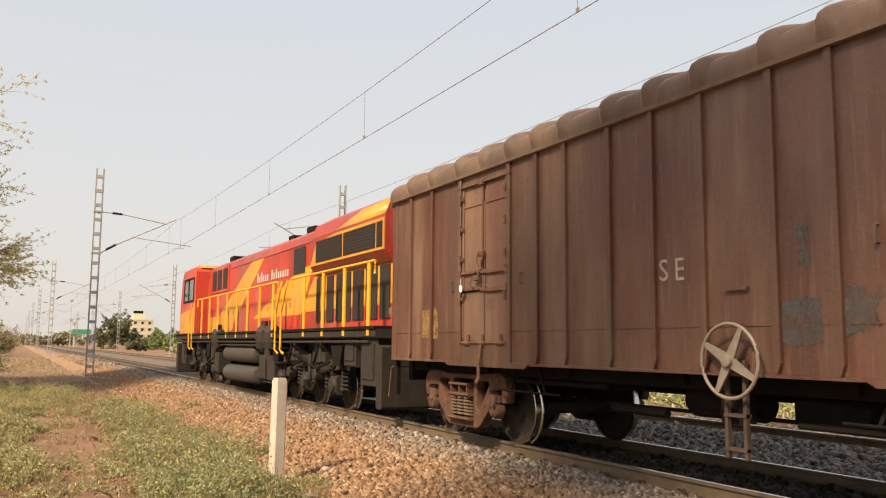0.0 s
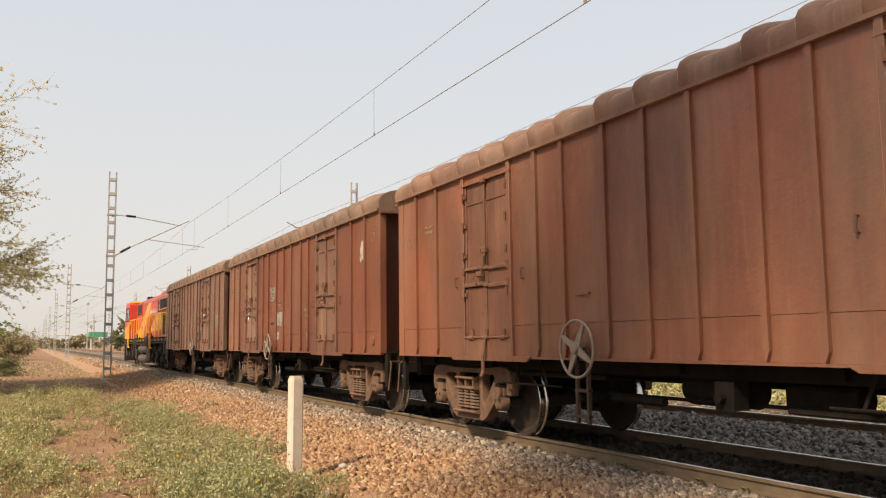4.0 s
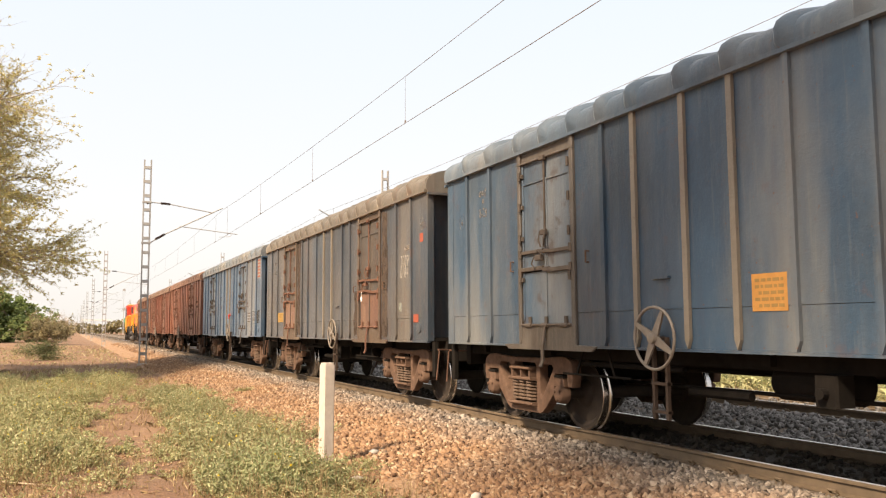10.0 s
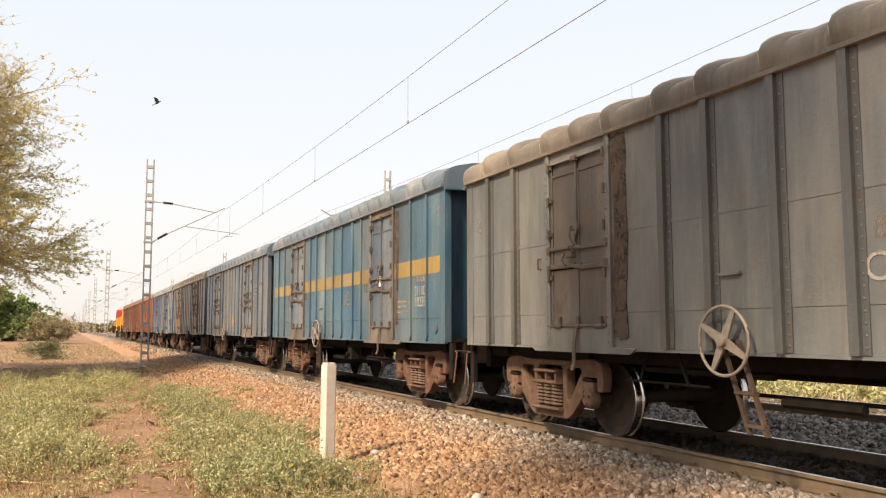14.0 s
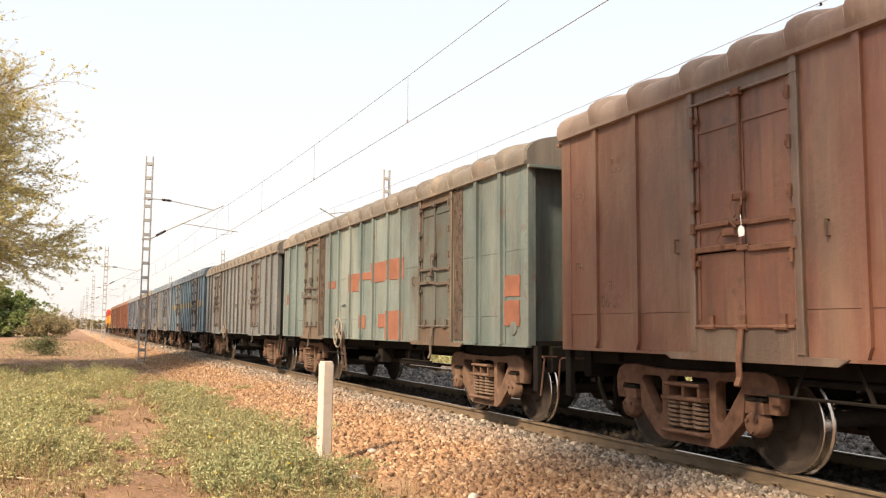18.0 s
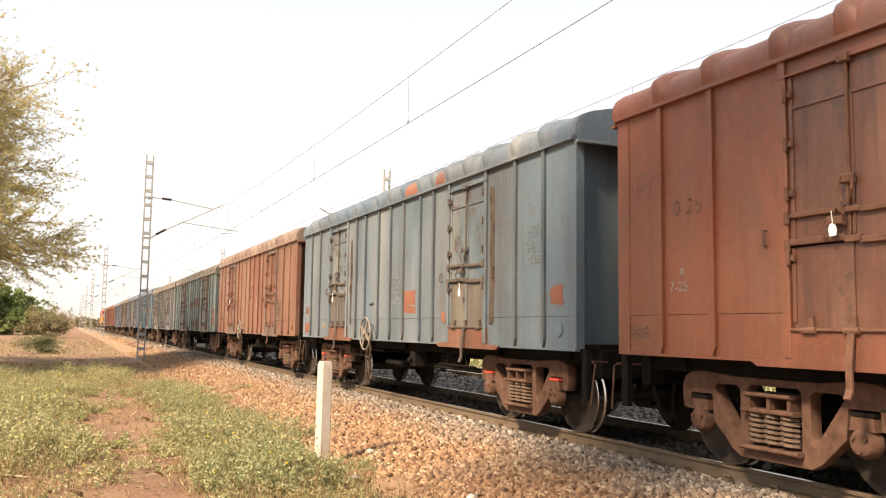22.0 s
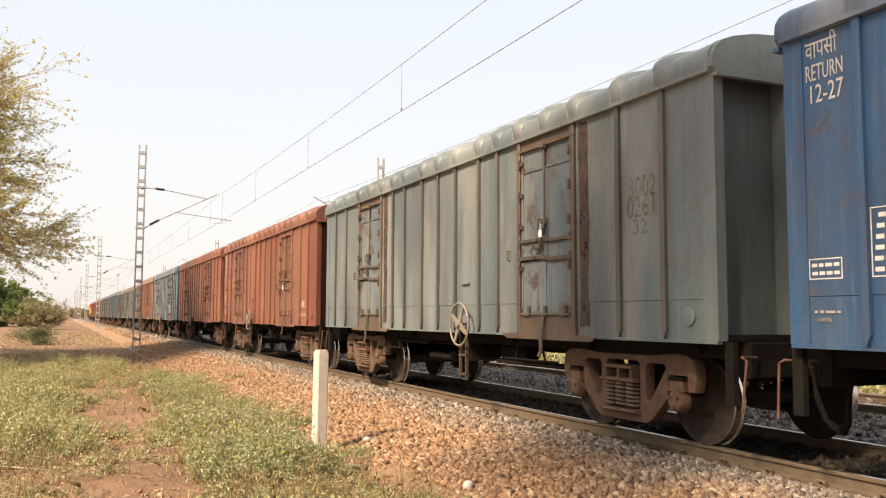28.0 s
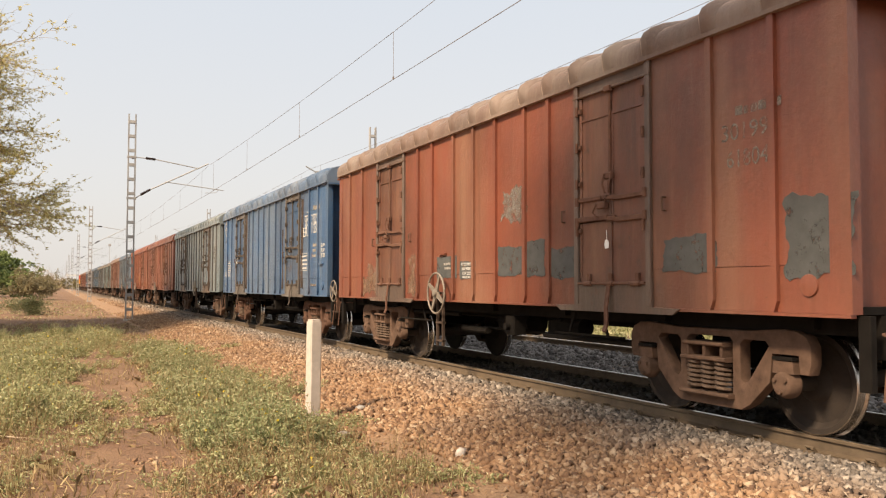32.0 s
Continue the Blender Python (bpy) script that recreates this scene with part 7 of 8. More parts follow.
def tree(name, label, x, y, h, rad, seed, leaf, leaf_n, leaf_s, bare_top=0.0, low=0.25, category="tree", bark=None, trunk_h=None, limbs_n=9, sweep=0.55, fork=(6, 6, 5), lift=0.0, leaf_long=2.2, slim=0.34, facing=None, fuzz=0.11):
    """A spreading tree: trunk, limbs, forks and twigs, with leaves set along the twigs."""
    r = np.random.default_rng(seed)
    t = thing(name, label, category, pose(x, y, GROUND))
    trunk_h = trunk_h or 0.22 * h
    trunk, limbs, twigs, tips = [], [], [], []
    p = np.zeros(3)
    rt = 0.028 * h
    for k in range(4):
        q = p + np.array([r.normal() * 0.08, r.normal() * 0.08, trunk_h / 4])
        trunk.append([*p, *q, rt * (1 - 0.1 * k) * (1.25 if k == 0 else 1), rt * (0.9 - 0.1 * k)])
        p = q
    top = p
    n_l = limbs_n

    def grow(start, direction, length, rad0, depth):
        pts = [start]
        d = direction / np.linalg.norm(direction)
        steps = 5
        for i in range(steps):
            d = d + r.normal(size=3) * 0.17 + np.array([0, 0, 0.03 if depth < 2 else 0.01])
            d /= np.linalg.norm(d)
            pts.append(pts[-1] + d * length / steps)
        for i in range(steps):
            row = [*pts[i], *pts[i + 1], rad0 * (1 - 0.16 * i), rad0 * (1 - 0.16 * (i + 1))]
            (limbs if depth < 2 else twigs).append(row)
        if depth >= 3:
            tips.extend(pts[1:])
            return
        kids = fork[depth]
        for j in range(kids):
            u = 0.3 + 0.7 * (j + r.uniform(0, 1)) / kids
            i = min(int(u * steps), steps - 1)
            base = pts[i] + (pts[i + 1] - pts[i]) * (u * steps - i)
            side = r.normal(size=3)
            side[2] = side[2] * 0.6 + 0.05
            nd = d * sweep + side / np.linalg.norm(side) * (1.4 - sweep)
            grow(base, nd, length * r.uniform(0.38, 0.6), rad0 * 0.48 * (1.1 - 0.4 * u), depth + 1)

    for k in range(n_l):
        a = 2 * math.pi * (k + r.uniform(-0.3, 0.3)) / n_l
        e = (0.05, 0.75, 0.35, 1.15, 0.55, 0.95)[k % 6] + r.uniform(-0.1, 0.15) + lift
        a += (k % 6) * 0.7
        if facing is not None and k % 8:
            a = facing + r.uniform(-1.0, 1.0)
        dirv = np.array([math.cos(a) * math.cos(e), math.sin(a) * math.cos(e), math.sin(e)])
        reach = 1 / math.sqrt((math.cos(e) / rad) ** 2 + (math.sin(e) / (h - trunk_h)) ** 2)
        grow(top - np.array([0, 0, r.uniform(0, 0.3) * trunk_h]), dirv, reach * 0.72, rt * slim, 0)
    part("trunk", seg_mesh("trunk", trunk, bark or M_BARK, 9), None, t, "rough grey-brown trunk")
    part("branching", seg_mesh("branching", limbs, bark or M_BARK, 6), None, t)
    part("brushwood", seg_mesh("brushwood", twigs, M_TWIG, 3), None, t, "fine brown twigs")
    tips = np.array(tips)
    keep = tips[r.uniform(0, 1, len(tips)) > bare_top * np.clip((tips[:, 2] / h - 0.45) / 0.3, 0, 1)]
    if leaf_n:
        c = keep[r.integers(0, len(keep), leaf_n)] + r.normal(size=(leaf_n, 3)) * fuzz
        part("crown", leaf_mesh("crown", c, leaf_s, leaf, r, 0.5, leaf_long), None, t, "small leaves with gaps between them")
    return t


tree("acacia_tree", "spreading thorny acacia with olive leaves and bare twigs at the top", -13.0, 40.6, 19.9, 11.4, 3, M_LEAF_ACACIA, 520000, 0.036, 0.8, trunk_h=5.5, limbs_n=46, sweep=0.92, fork=(9, 8, 8), lift=0.12, leaf_long=4.0, slim=0.34, facing=-0.3, fuzz=0.035)
# unseen tree, added out of view to dapple the near wagons with shade
tree("acacia_tree", "unseen tall acacia with thin olive foliage, added to shade the near wagons", -4.2, 2.5, 19.6, 3.6, 11, M_LEAF_ACACIA, 9500, 0.09, 0.1, trunk_h=13.7, limbs_n=12)
tree("neem_tree", "broad fresh green tree beyond the acacia", -9.5, 150.0, 9.6, 7.2, 21, M_LEAF_GREEN, 30000, 0.24, 0.0, trunk_h=1.6, limbs_n=13)
tree("neem_tree", "broad fresh green tree beside another", -19.0, 140.0, 9.0, 7.0, 22, M_LEAF_GREEN, 16000, 0.25, 0.0, trunk_h=1.8)
tree("thorn_bush", "grey-brown leaning thorn thicket by the line", -2.6, 120.0, 4.6, 3.4, 23, M_LEAF_DRYBUSH, 9000, 0.11, 0.3, category="bush", trunk_h=0.4, limbs_n=12)
tree("thorn_bush", "small sprawling green thorn bush on bare earth", -1.5, 58.0, 1.1, 1.9, 24, M_LEAF_ROAD, 6000, 0.045, 0.1, category="bush", trunk_h=0.25)
tree("bare_tree", "leafless small tree in the distance", -1.2, 135.0, 6.8, 3.0, 25, M_LEAF_DRYBUSH, 0, 0.05, 1.0, sweep=0.7)


def scatter(n, zones, r):
    """Random places by weighted rectangles x0, x1, y0, y1, weight."""
    w = np.array([z[4] for z in zones], float)
    pick = r.choice(len(zones), n, p=w / w.sum())
    zz = np.array([z[:4] for z in zones])[pick]
    return zz[:, 0] + r.uniform(0, 1, n) * (zz[:, 1] - zz[:, 0]) + r.normal(size=n) * 0.2, zz[:, 2] + r.uniform(0, 1, n) * (zz[:, 3] - zz[:, 2])


def path_x(y):
    """The middle of the trodden bare strip."""
    return np.interp(y, [5, 10, 13, 17, 21, 26], [0.55, 0.78, 0.88, 1.15, 1.2, 1.35])


def patchy(x, y, r, thr, sc=0.9):
    """Keep places in irregular clumps."""
    v = np.sin(x * 1.7 * sc + 0.6) * np.cos(y * 1.1 * sc + 1.0) + 0.6 * np.sin(x * 3.3 * sc - y * 2.1 * sc) + r.normal(size=len(x)) * 0.35
    path = (np.abs(x - path_x(y)) + 0.22 * np.sin(y * 1.9) + 0.12 * np.sin(y * 4.3 + x) + r.normal(size=len(x)) * 0.18 < np.interp(y, [9, 15, 22], [0.66, 0.52, 0.34])) & (y > 9.0) & (y < 23.5) & (r.uniform(0, 1, len(x)) < 0.86)
    return (v > thr) & ~path


def weeds(name, label, n, zones, leaves, height, size, material, seed, thr=-0.4, flowers=0, clumps=0, spread=0.28):
    """Upright leafy weeds; one joined mass."""
    r = np.random.default_rng(seed)
    x, y = scatter(clumps or n, zones, r)
    k = patchy(x, y, r, thr)
    x, y = x[k], y[k]
    hgt = height * r.uniform(0.45, 1.25, len(x))
    lean = r.normal(size=(len(x), 2)) * 0.16
    if clumps:
        # plants stand in rounded tufts, tallest in the middle
        c = r.integers(0, len(x), n)
        big = r.uniform(0.6, 1.3, len(x))[c]
        off = r.normal(size=(n, 2)) * spread * big[:, None]
        x, y = x[c] + off[:, 0], y[c] + off[:, 1]
        far = np.hypot(off[:, 0], off[:, 1]) / (spread * big)
        hgt = height * big * np.clip(1.15 - 0.33 * far, 0.3, 1.15) * r.uniform(0.7, 1.1, n)
        lean = off / spread * 0.22
    n = len(x)
    z = np.maximum(ground_z(x, y), np.where((x > 3.3) & (x < 17), bed_z(x), -9))
    stems = 4
    cs, segs = [], []
    for s in range(stems):
        sx, sy = x + r.normal(size=n) * 0.05, y + r.normal(size=n) * 0.05
        lx, ly = lean[:, 0] + r.normal(size=n) * 0.22, lean[:, 1] + r.normal(size=n) * 0.22
        hh = hgt * r.uniform(0.6, 1.1, n)
        segs.append(np.stack([sx, sy, z - 0.02, sx + lx * hh, sy + ly * hh, z + hh, np.full(n, 0.004), np.full(n, 0.0018)], -1))
        for j in range(leaves // stems):
            u = r.uniform(0.12, 1.0, n)
            cs.append(np.stack([sx + lx * hh * u + r.normal(size=n) * 0.028, sy + ly * hh * u + r.normal(size=n) * 0.028, z + hh * u], -1))
    c = np.concatenate(cs)
    t = thing(name, label, "weeds", kind="stuff")
    part("leaves", leaf_mesh("leaves", c, size, material, r, 0.9, 3.2), None, t)
    part("stems", seg_mesh("stems", np.concatenate(segs), M_STRAW, 3), None, t)
    if flowers:
        pick = r.integers(0, n, flowers)
        fc = np.stack([x[pick] + r.normal(size=flowers) * 0.04, y[pick] + r.normal(size=flowers) * 0.04, z[pick] + hgt[pick] * 1.02], -1)
        fc = np.repeat(fc, 4, 0) + r.normal(size=(flowers * 4, 3)) * 0.008
        part("flowers", leaf_mesh("flowers", fc, 0.022, M_PETAL, r, 0.3, 1.1), None, t, "small yellow flowers")
    return t


def grass(name, label, n, zones, height, material, seed, thr=-9.0, width=0.006):
    """Blades in loose tufts; one joined mass."""
    r = np.random.default_rng(seed)
    x, y = scatter(n, zones, r)
    k = patchy(x, y, r, thr, 0.6)
    x, y = x[k], y[k]
    n = len(x)
    z = np.maximum(ground_z(x, y), np.where((x > 3.3) & (x < 17), bed_z(x), -9)) - 0.01
    h = height * r.uniform(0.35, 1.3, n)
    a = r.uniform(0, 2 * math.pi, n)
    b = np.stack([np.cos(a), np.sin(a), np.zeros(n)], -1)
    lean = r.normal(size=(n, 3)) * 0.45
    lean[:, 2] = 1.0
    p = np.stack([x, y, z], -1)
    w = width * (1 + y / 25)[:, None]
    mid = p + lean * (h * 0.55)[:, None]
    tip = p + (lean + np.stack([r.normal(size=n) * 0.4, r.normal(size=n) * 0.4, -0.15 * np.ones(n)], -1)) * h[:, None]
    v = np.stack([p - b * w, p + b * w, mid + b * w * 0.7, tip, mid - b * w * 0.7], 1)
    f = np.arange(n * 5).reshape(n, 5)
    me = mesh_np(name, v.reshape(-1, 3), f, material)
    return tagged(new(name, me), label, "grass", kind="stuff")


M_LEAF_LUSH = leaf_mat("lush_weed_leaf", [(0, (0.125, 0.15, 0.06)), (0.4, (0.26, 0.285, 0.125)), (0.8, (0.38, 0.39, 0.195)), (1, (0.54, 0.49, 0.29))])
weeds("weeds", "dense grey-green flowering weeds beside the white post", 1150, [(1.85, 2.6, 9.6, 11.5, 4), (1.95, 3.0, 11.5, 15, 4), (2.1, 3.2, 15, 26, 5)], 100, 0.44, 0.0150, M_LEAF_WEED_D, 41, -0.5, 70, 105, 0.25)
weeds("weeds", "lush green weed clump beside the white post", 380, [(2.0, 2.75, 9.6, 11.6, 5)], 116, 0.50, 0.0150, M_LEAF_LUSH, 46, -0.9, 12, 24, 0.23)
weeds("weeds", "pale green flowering weeds beside the bare path", 2300, [(-2.2, 0.1, 12.2, 16, 4), (-2.4, 0.3, 16, 24, 5), (-2.8, 2.4, 24, 36, 4)], 92, 0.46, 0.0165, M_LEAF_WEED, 42, -0.6, 190, 185, 0.29)
weeds("weeds", "sparse low weeds on the sandy verge", 1650, [(-2.5, 3.3, 8, 14, 4), (0.3, 1.6, 8.5, 16, 0.6), (-3, 3.2, 14, 38, 3), (3.0, 3.9, 7, 30, 0.7)], 30, 0.18, 0.0155, M_LEAF_WEED, 43, -0.1, 25, 330, 0.14)
weeds("weeds", "small grey-green weeds on the near bare ground", 420, [(-2.2, 3.6, 7.2, 10.6, 4)], 34, 0.17, 0.0125, M_LEAF_WEED_D, 48, -0.5, 8, 105, 0.12)
weeds("weeds", "tall dry straw-coloured weed stalks", 1500, [(-2.6, 3.4, 7, 14, 5), (-2.8, 3.0, 14, 30, 4)], 16, 0.36, 0.011, M_STRAW, 45, -0.3, 0)
weeds("weeds", "sunlit green weeds beyond the second track", 900, [(17.8, 21, 12, 60, 1)], 26, 0.55, 0.06, M_LEAF_WEED, 44, -0.5, 0)
grass("dry_grass", "straw-coloured dry grass over the verge", 26000, [(-4.5, 3.2, -4, 5.5, 0.7), (-2.8, 0.3, 5.5, 12, 1.7), (1.2, 3.2, 5.5, 12, 1.3), (-3.2, 0.2, 12, 24, 2), (1.2, 3.3, 12, 24, 1.6), (0.0, 1.4, 5.5, 24, 0.2), (-5, 3.5, 24, 45, 3), (-9, 3.5, 45, 110, 2.5)], 0.13, M_STRAW, 51, -0.45)
grass("green_grass", "short green grass between the weeds", 9000, [(-2.8, 0.1, 10, 26, 4), (1.9, 3.2, 7, 26, 4), (-7, 3.2, 50, 90, 3)], 0.15, M_LEAF_WEED, 52, -0.2)
grass("verge_grass", "dry green-yellow grass beyond the tracks", 16000, [(17.3, 24, 12, 90, 1)], 0.3, M_LEAF_WEED_D, 53, -9, 0.012)

# straw and dead leaves lying on the soil
r_lit = np.random.default_rng(77)
lx, ly = scatter(5500, [(-2.6, 3.2, 6.5, 14, 5), (-3.0, 3.2, 14, 30, 3)], r_lit)
lz = ground_z(lx, ly) + r_lit.uniform(0.004, 0.03, len(lx))
tagged(new("straw_litter", leaf_mesh("straw_litter", np.stack([lx, ly, lz], -1), 0.013, M_STRAW, r_lit, 0.12, 7.0)), "dry straw and dead leaves lying on the soil", "litter", kind="stuff")

# white post, painted stones, sticks
post = thing("boundary_post", "whitewashed square concrete post with chamfered top", "post", pose(3.28, 11.4, GROUND, 0, 0.6, 8))
m = M()
w_, h_ = 0.085, 1.36
m.prism([(-w_, -w_ + 0.02), (-w_ + 0.02, -w_), (w_ - 0.02, -w_), (w_, -w_ + 0.02), (w_, w_ - 0.02), (w_ - 0.02, w_), (-w_ + 0.02, w_), (-w_, w_ - 0.02)], -0.2, h_, 2)
m.prism([(-w_ + 0.012, -w_ + 0.03), (-w_ + 0.03, -w_ + 0.012), (w_ - 0.03, -w_ + 0.012), (w_ - 0.012, -w_ + 0.03), (w_ - 0.012, w_ - 0.03), (w_ - 0.03, w_ - 0.012), (-w_ + 0.03, w_ - 0.012), (-w_ + 0.012, w_ - 0.03)], h_, h_ + 0.03, 2)
part("shaft", m, M_CONCRETE_WHITE, post)


def rock(label, x, y, z, s, material, seed):
    r = np.random.default_rng(seed)
    v = ICO_V * r.uniform(0.75, 1.15, (12, 1)) * np.array(s) + np.array([x, y, z])
    ob = new("stone", mesh_np("stone", v, ICO_F, material))
    return tagged(ob, label, "stone")


rock("white-painted stone at the foot of the ballast", 3.96, 8.1, -0.37, (0.075, 0.055, 0.075), M_CONCRETE_WHITE, 5)
rock("pale stone lying by the post", 3.28, 10.0, -0.42, (0.10, 0.05, 0.04), M_CONCRETE_WHITE, 6)
rock("pale block on the ballast slope", 4.05, 11.6, -0.36, (0.10, 0.08, 0.05), M_CONCRETE, 7)
for k, (x, y, a) in enumerate(((0.05, 12.5, 20), (0.35, 12.2, 35), (-0.6, 11.4, -30))):
    m = M()
    m.tube([(-0.5, 0, 0.03), (-0.1, 0.04, 0.06), (0.3, -0.02, 0.05), (0.6, 0.05, 0.02)], [0.012, 0.011, 0.008, 0.004], 6)
    st = part("stick", m, M_TWIG, None, at=pose(x, y, GROUND + 0.0, 0, 0, a))
    tagged(st, "dry fallen twig on bare earth", "stick")

# ---------------------------------------------------------------- distance
M_CREAM = plain("cream_rendered_wall", (0.62, 0.55, 0.40), 0.9, 0.0, 0.1, 0.8, 0.05)
M_PALEWALL = plain("pale_grey_rendered_wall", (0.55, 0.52, 0.48), 0.9, 0.0, 0.1, 0.8, 0.05)
M_GREENROOF = plain("green_sheet_roof", (0.06, 0.26, 0.14), 0.6, 0.0, 0.15, 1.0, 0.05)
M_WINDOW = plain("dark_window_glass", (0.05, 0.055, 0.06), 0.2, 0.0, 0.2, 1.0, 0.0)
M_PIPEWHITE = plain("white_painted_steel", (0.70, 0.68, 0.64), 0.6, 0.0, 0.1, 2.0, 0.05)


def block_building(label, x, y, w, d, h, wall, floors, bays, tower=None):
    t = thing("building", label, "building", pose(x, y, GROUND))
    m = M()
    m.box(-w / 2, w / 2, -d / 2, d / 2, -0.5, h)
    part("wall", m, wall, t)
    m = M()
    m.box(-w / 2 - 0.15, w / 2 + 0.15, -d / 2 - 0.15, d / 2 + 0.15, h, h + 0.5)
    part("parapet", m, wall, t)
    if tower:
        m = M()
        m.box(*tower[:4], h + 0.5, h + 0.5 + tower[4])
        part("roof_room", m, wall, t)
        m = M()
        m.box(tower[0] + 0.6, tower[1] - 0.6, tower[2] + 0.5, tower[3] - 0.5, h + 0.5 + tower[4], h + 1.8 + tower[4])
        part("water_tank", m, M_DARK, t)
    for i in range(floors):
        for j in range(bays):
            xx = -w / 2 + w * (j + 0.5) / bays
            z = h * (i + 0.35) / floors
            m = M()
            m.box(xx - 0.6, xx + 0.6, -d / 2 - 0.03, -d / 2 + 0.05, z, z + 1.3)
            wd = part("window", m, M_WINDOW, t)
            m = M()
            m.box(xx - 0.75, xx + 0.75, -d / 2 - 0.35, -d / 2, z + 1.4, z + 1.5)
            part("sun_shade", m, wall, wd)
    return t


block_building("cream multi-storey building with a roof room", 53, 418, 9.6, 9, 12.2, M_CREAM, 4, 3, (-4, 1, -3, 3, 2.6))
block_building("low pale wayside building in the distance", -18, 330, 22, 10, 5.5, M_PALEWALL, 1, 6)
block_building("low pale house beyond the tracks", 48, 240, 12, 8, 4.5, M_PALEWALL, 1, 4)

shed = thing("platform_shelter", "white steel shelter roof on slim columns over the line", "shelter", pose(11, 430, GROUND))
for xx in (-6.0, -5.2, -1.1, -0.3, 4.3, 5.2, 6.1):
    m = M()
    m.box(xx - 0.16, xx + 0.16, -0.16, 0.16, 0, 6.2)
    part("column", m, M_PIPEWHITE, shed)
m = M()
m.box(-6.6, 7.0, -4, 4, 6.2, 6.9)
part("roof", m, M_PIPEWHITE, shed)
can = thing("fuel_canopy", "green-roofed canopy beside the line", "canopy", pose(19.4, 300, GROUND))
for xx in (-2, 2):
    m = M()
    m.box(xx - 0.25, xx + 0.25, -0.25, 0.25, 0, 4.3)
    part("column", m, M_PALEWALL, can)
m = M()
m.box(-2.8, 2.8, -4, 4, 4.3, 5.9, 0.1)
part("roof", m, M_GREENROOF, can)
for x, y, h in ((19.4, 360, 17.5), (17.9, 330, 9.0), (20.8, 340, 10.0), (17.4, 300, 7.5)):
    lp = thing("light_pole", "grey steel light pole with a lamp cluster", "light pole", pose(x, y, GROUND))
    m = M()
    m.tube([(0, 0, -0.2), (0, 0, h)], [0.12, 0.07], 8)
    part("pole", m, M_GALV, lp)
    m = M()
    m.box(-0.5, 0.5, -0.2, 0.2, h, h + 0.9, 0.05)
    part("lamp_head", m, M_GALV, lp)

for k, (x, y, h, rd, n) in enumerate(((25.5, 258, 10.2, 8.0, 14000), (32.5, 225, 5.2, 4.5, 8000), (38.5, 235, 5.6, 4.6, 8000), (44, 240, 5.2, 4.6, 6000), (23.5, 190, 2.6, 2.8, 3500), (29.5, 190, 3.0, 3.4, 3500), (60, 250, 6.5, 6, 5000))):
    tree("roadside_tree", "broad green roadside tree in the distance", x, y, h, rd, 60 + k, M_LEAF_GREEN if k % 2 else M_LEAF_ROAD, n, 0.26, 0.1, trunk_h=0.2 * h)


def far_woods(name, label, places, seed, leaf):
    """A far belt of crowns as one mass of leaf clumps."""
    r = np.random.default_rng(seed)
    cs = []
    for x, y, h, w in places:
        n = 260
        a = r.normal(size=(n, 3))
        a /= np.linalg.norm(a, axis=1)[:, None]
        c = a * r.uniform(0.55, 1.0, (n, 1)) * np.array([w, w, h * 0.5]) + np.array([x, y, GROUND + h * 0.52])
        cs.append(c)
    c = np.concatenate(cs)
    ob = new(name, leaf_mesh(name, c, 1.1, leaf, r, 0.8, 1.4))
    return tagged(ob, label, "woods", kind="stuff")


r_ = np.random.default_rng(99)
far_woods("far_woods", "distant dusty belt of trees on the horizon", [(x, 420 + r_.uniform(-40, 60), r_.uniform(4, 9), r_.uniform(4, 8)) for x in np.arange(-260, 420, 8.0)], 3, M_LEAF_DRYBUSH)
far_woods("trackside_scrub", "green scrub along the far side of the tracks", [(r_.uniform(24, 40), y, r_.uniform(1.2, 3.0), r_.uniform(1.2, 2.4)) for y in np.arange(14, 150, 3.4)], 4, M_LEAF_WEED)

# ---------------------------------------------------------------- birds crossing the sky
M_FEATHER = plain("dark_grey_feather", (0.06, 0.055, 0.05), 0.8, 0.0, 0.3, 30.0, 0.1)
BIRDS = []


def bird(label):
    t = thing("bird", label, "bird", group="birds in the air")
    m = M()
    m.lathe([(-0.17, 0.004), (-0.12, 0.03), (-0.03, 0.05), (0.06, 0.045), (0.10, 0.03), (0.13, 0.028), (0.16, 0.012), (0.185, 0.002)], 1, 10)
    part("body", m, M_FEATHER, t, smooth=True)
    m = M()
    m.prism([(-0.02, -0.10), (0.02, -0.10), (0.05, -0.26), (-0.05, -0.26)], -0.006, 0.006, 2)
    part("tail", m, M_FEATHER, t)
    wings = []
    for s in (-1, 1):
        m = M()
        m.prism([(s * 0.02, 0.07), (s * 0.16, 0.10), (s * 0.30, 0.03), (s * 0.38, -0.06), (s * 0.22, -0.06), (s * 0.03, -0.05)], -0.006, 0.006, 2)
        wings.append((part("wing", m, M_FEATHER, t), s))
    BIRDS.append((t, wings))
    return t


bird("small dark bird flapping across the pale sky")
bird("small dark bird gliding high in the sky")
# ---------------------------------------------------------------- the train runs
# seconds, metres run
RUN = [(0, -92.86), (1, -85.15), (2, -77.91), (3, -70.73), (4.25, -61.88), (5.5, -52.92), (7, -42.32), (9, -28.16), (11, -14.06), (13, 0.05), (14.5, 10.67), (16.5, 24.97), (18, 35.57), (20, 49.46), (22, 63.23), (24, 76.93), (25.5, 87.09), (27.5, 100.58), (29, 110.75), (30.5, 120.98), (32, 131.23)]


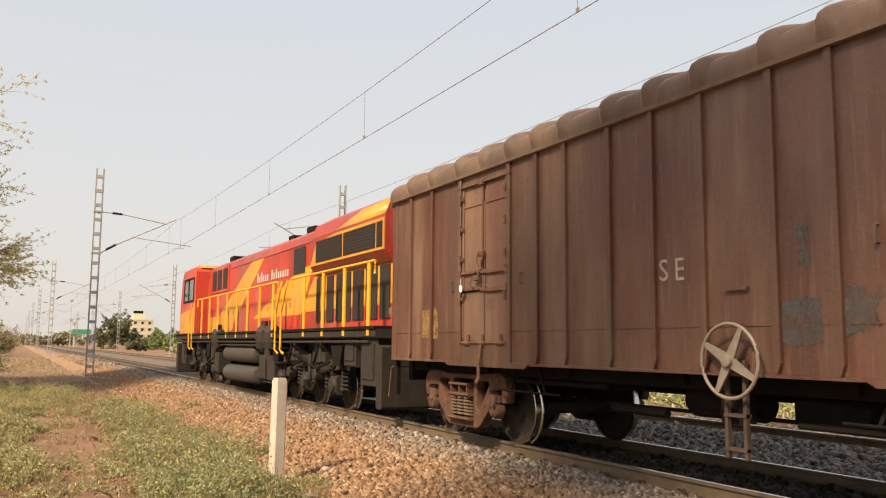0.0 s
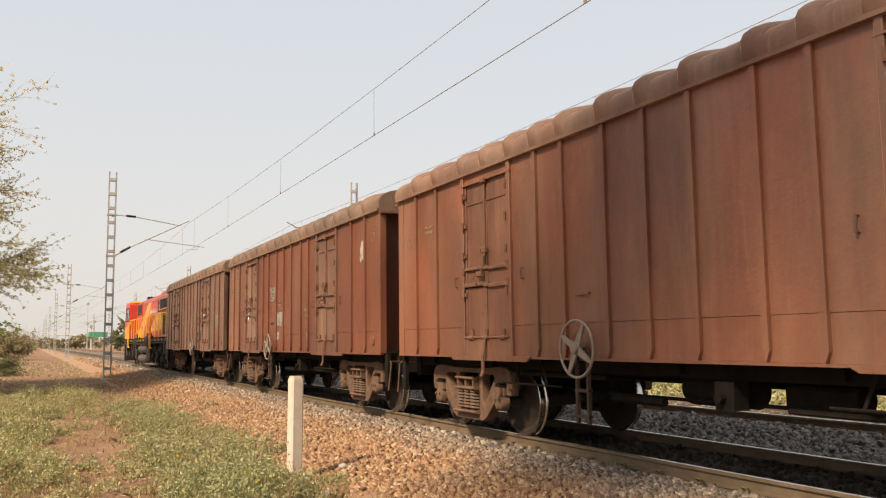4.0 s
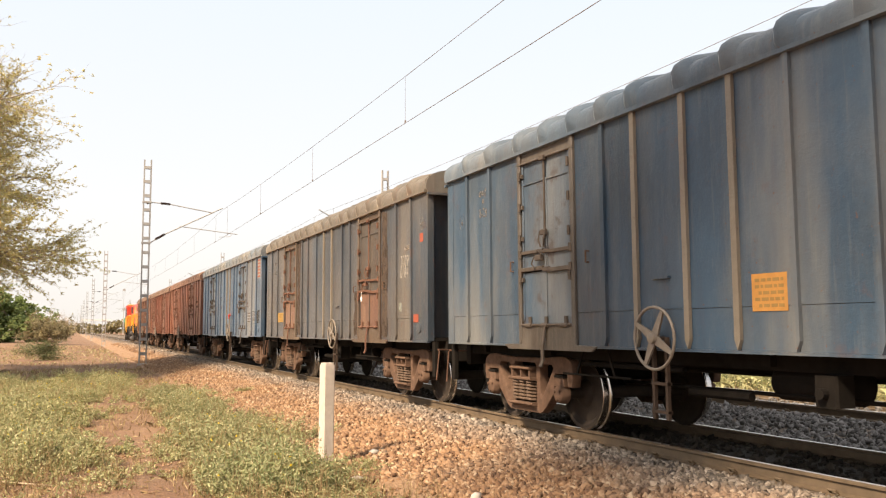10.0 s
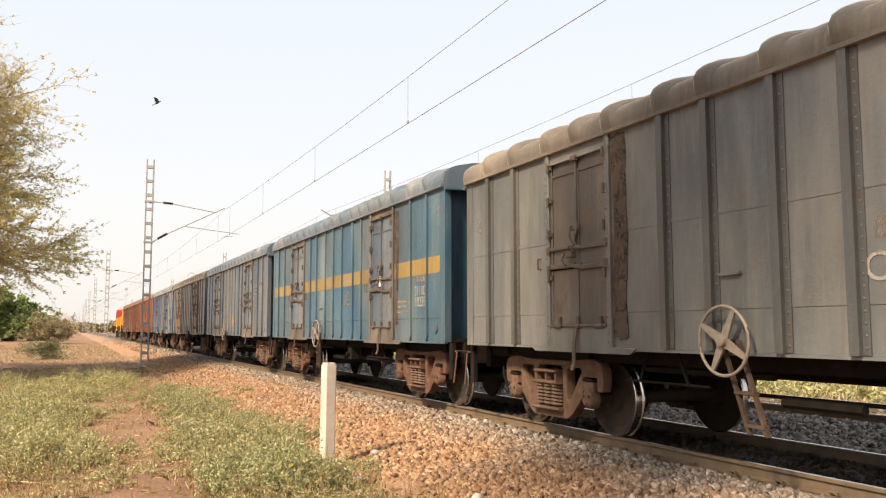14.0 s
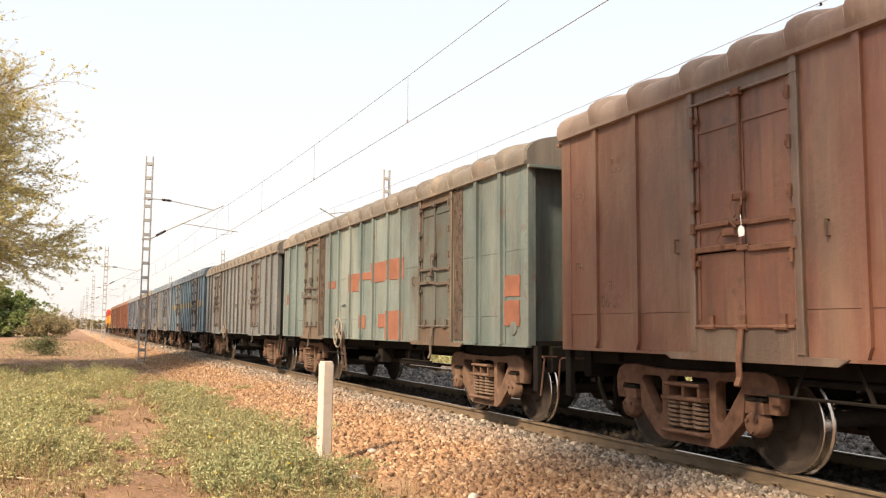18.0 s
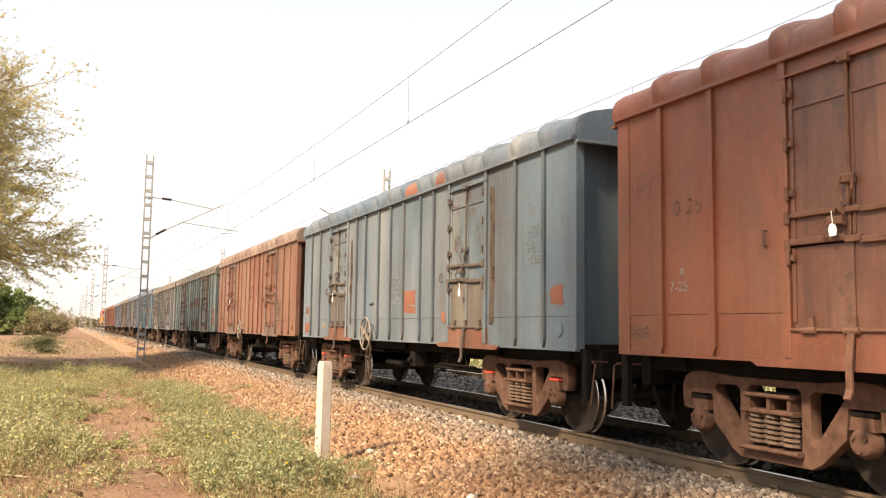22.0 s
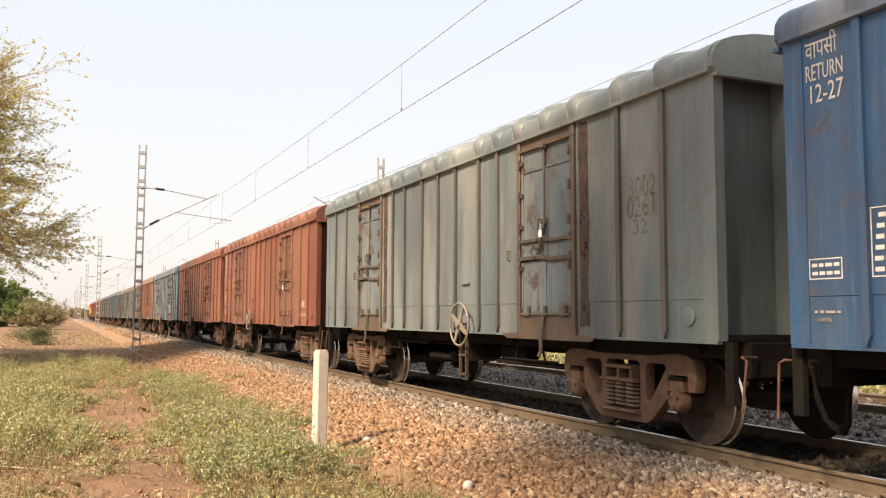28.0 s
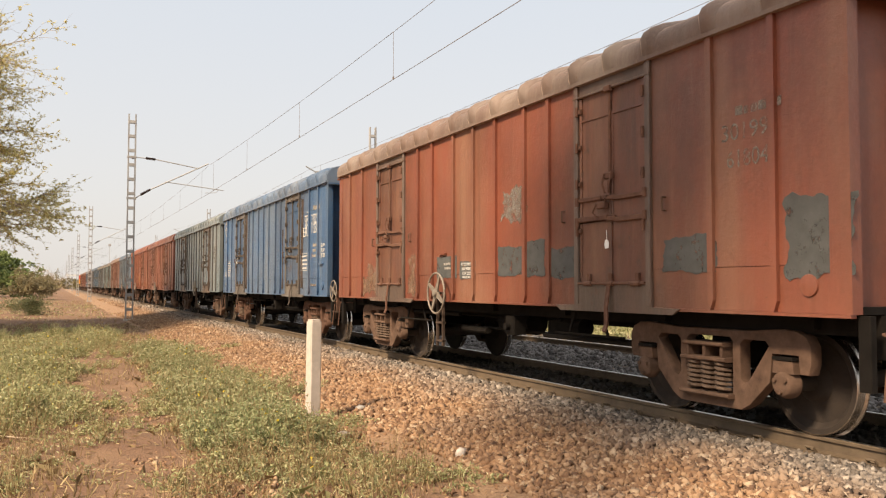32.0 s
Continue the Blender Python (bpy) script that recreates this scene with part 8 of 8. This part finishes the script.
def run_at(t):
    """Metres run at t, smooth through the rows."""
    k = max(i for i in range(len(RUN) - 1) if RUN[i][0] <= t or i == 0)

    def slope(i):
        a, b = max(i - 1, 0), min(i + 1, len(RUN) - 1)
        return (RUN[b][1] - RUN[a][1]) / (RUN[b][0] - RUN[a][0])
    (t0, p0), (t1, p1) = RUN[k], RUN[k + 1]
    h = t1 - t0
    s = (t - t0) / h
    return ((2 * s ** 3 - 3 * s * s + 1) * p0 + (s ** 3 - 2 * s * s + s) * h * slope(k) + (3 * s * s - 2 * s ** 3) * p1 + (s ** 3 - s * s) * h * slope(k + 1))


BIRD_PATHS = [[(0, -70, 70, 6), (8, -40, 52, 4), (12, -18, 42.5, 3.5), (13.3, -4.8, 40.6, 6.5), (13.7, 0.11, 40.0, 9.54), (14.0, 3.22, 39.87, 11.8), (14.5, 9.96, 38.74, 15.63), (16.5, 34, 36, 27), (24, 110, 28, 45), (32, 180, 20, 60)],
              [(0, -40, 160, 70), (8, -5, 110, 52), (14, 25, 62, 32), (16.2, 35.5, 49.2, 26), (16.7, 39.6, 45.1, 24.5), (17.1, 43.0, 41.9, 23.5), (17.5, 44.5, 40.3, 23.2), (19, 46.0, 39.0, 23.4), (22, 62, 28, 27), (32, 130, -10, 45)]]


def motions():
    ts = [i * 0.5 for i in range(65)]
    for ob, y in TRAIN:
        walk(ob, [(t, pose(D, y + run_at(t), 0)) for t in ts])
    for (ob, wings), path in zip(BIRDS, BIRD_PATHS):
        rows = []
        for k, (t, x, y, z) in enumerate(path):
            p, q = path[max(k - 1, 0)], path[min(k + 1, len(path) - 1)]
            d = Vector((q[1] - p[1], q[2] - p[2], q[3] - p[3]))
            rows.append((t, Matrix.Translation((x, y, z)) @ d.to_track_quat("Y", "Z").to_matrix().to_4x4()))
        walk(ob, rows)
        for wing, s in wings:
            walk(wing, [(i * 0.1, pose(0, 0, 0, 0, s * (-8 - 34 * math.sin(i * 1.9)), 0)) for i in range(321)])
    fine = [i * 0.1 for i in range(321)]
    for ws, at in WHEELSETS:
        walk(ws, [(t, pose(*at, rx=-math.degrees(run_at(t) / 0.5))) for t in fine])


motions()
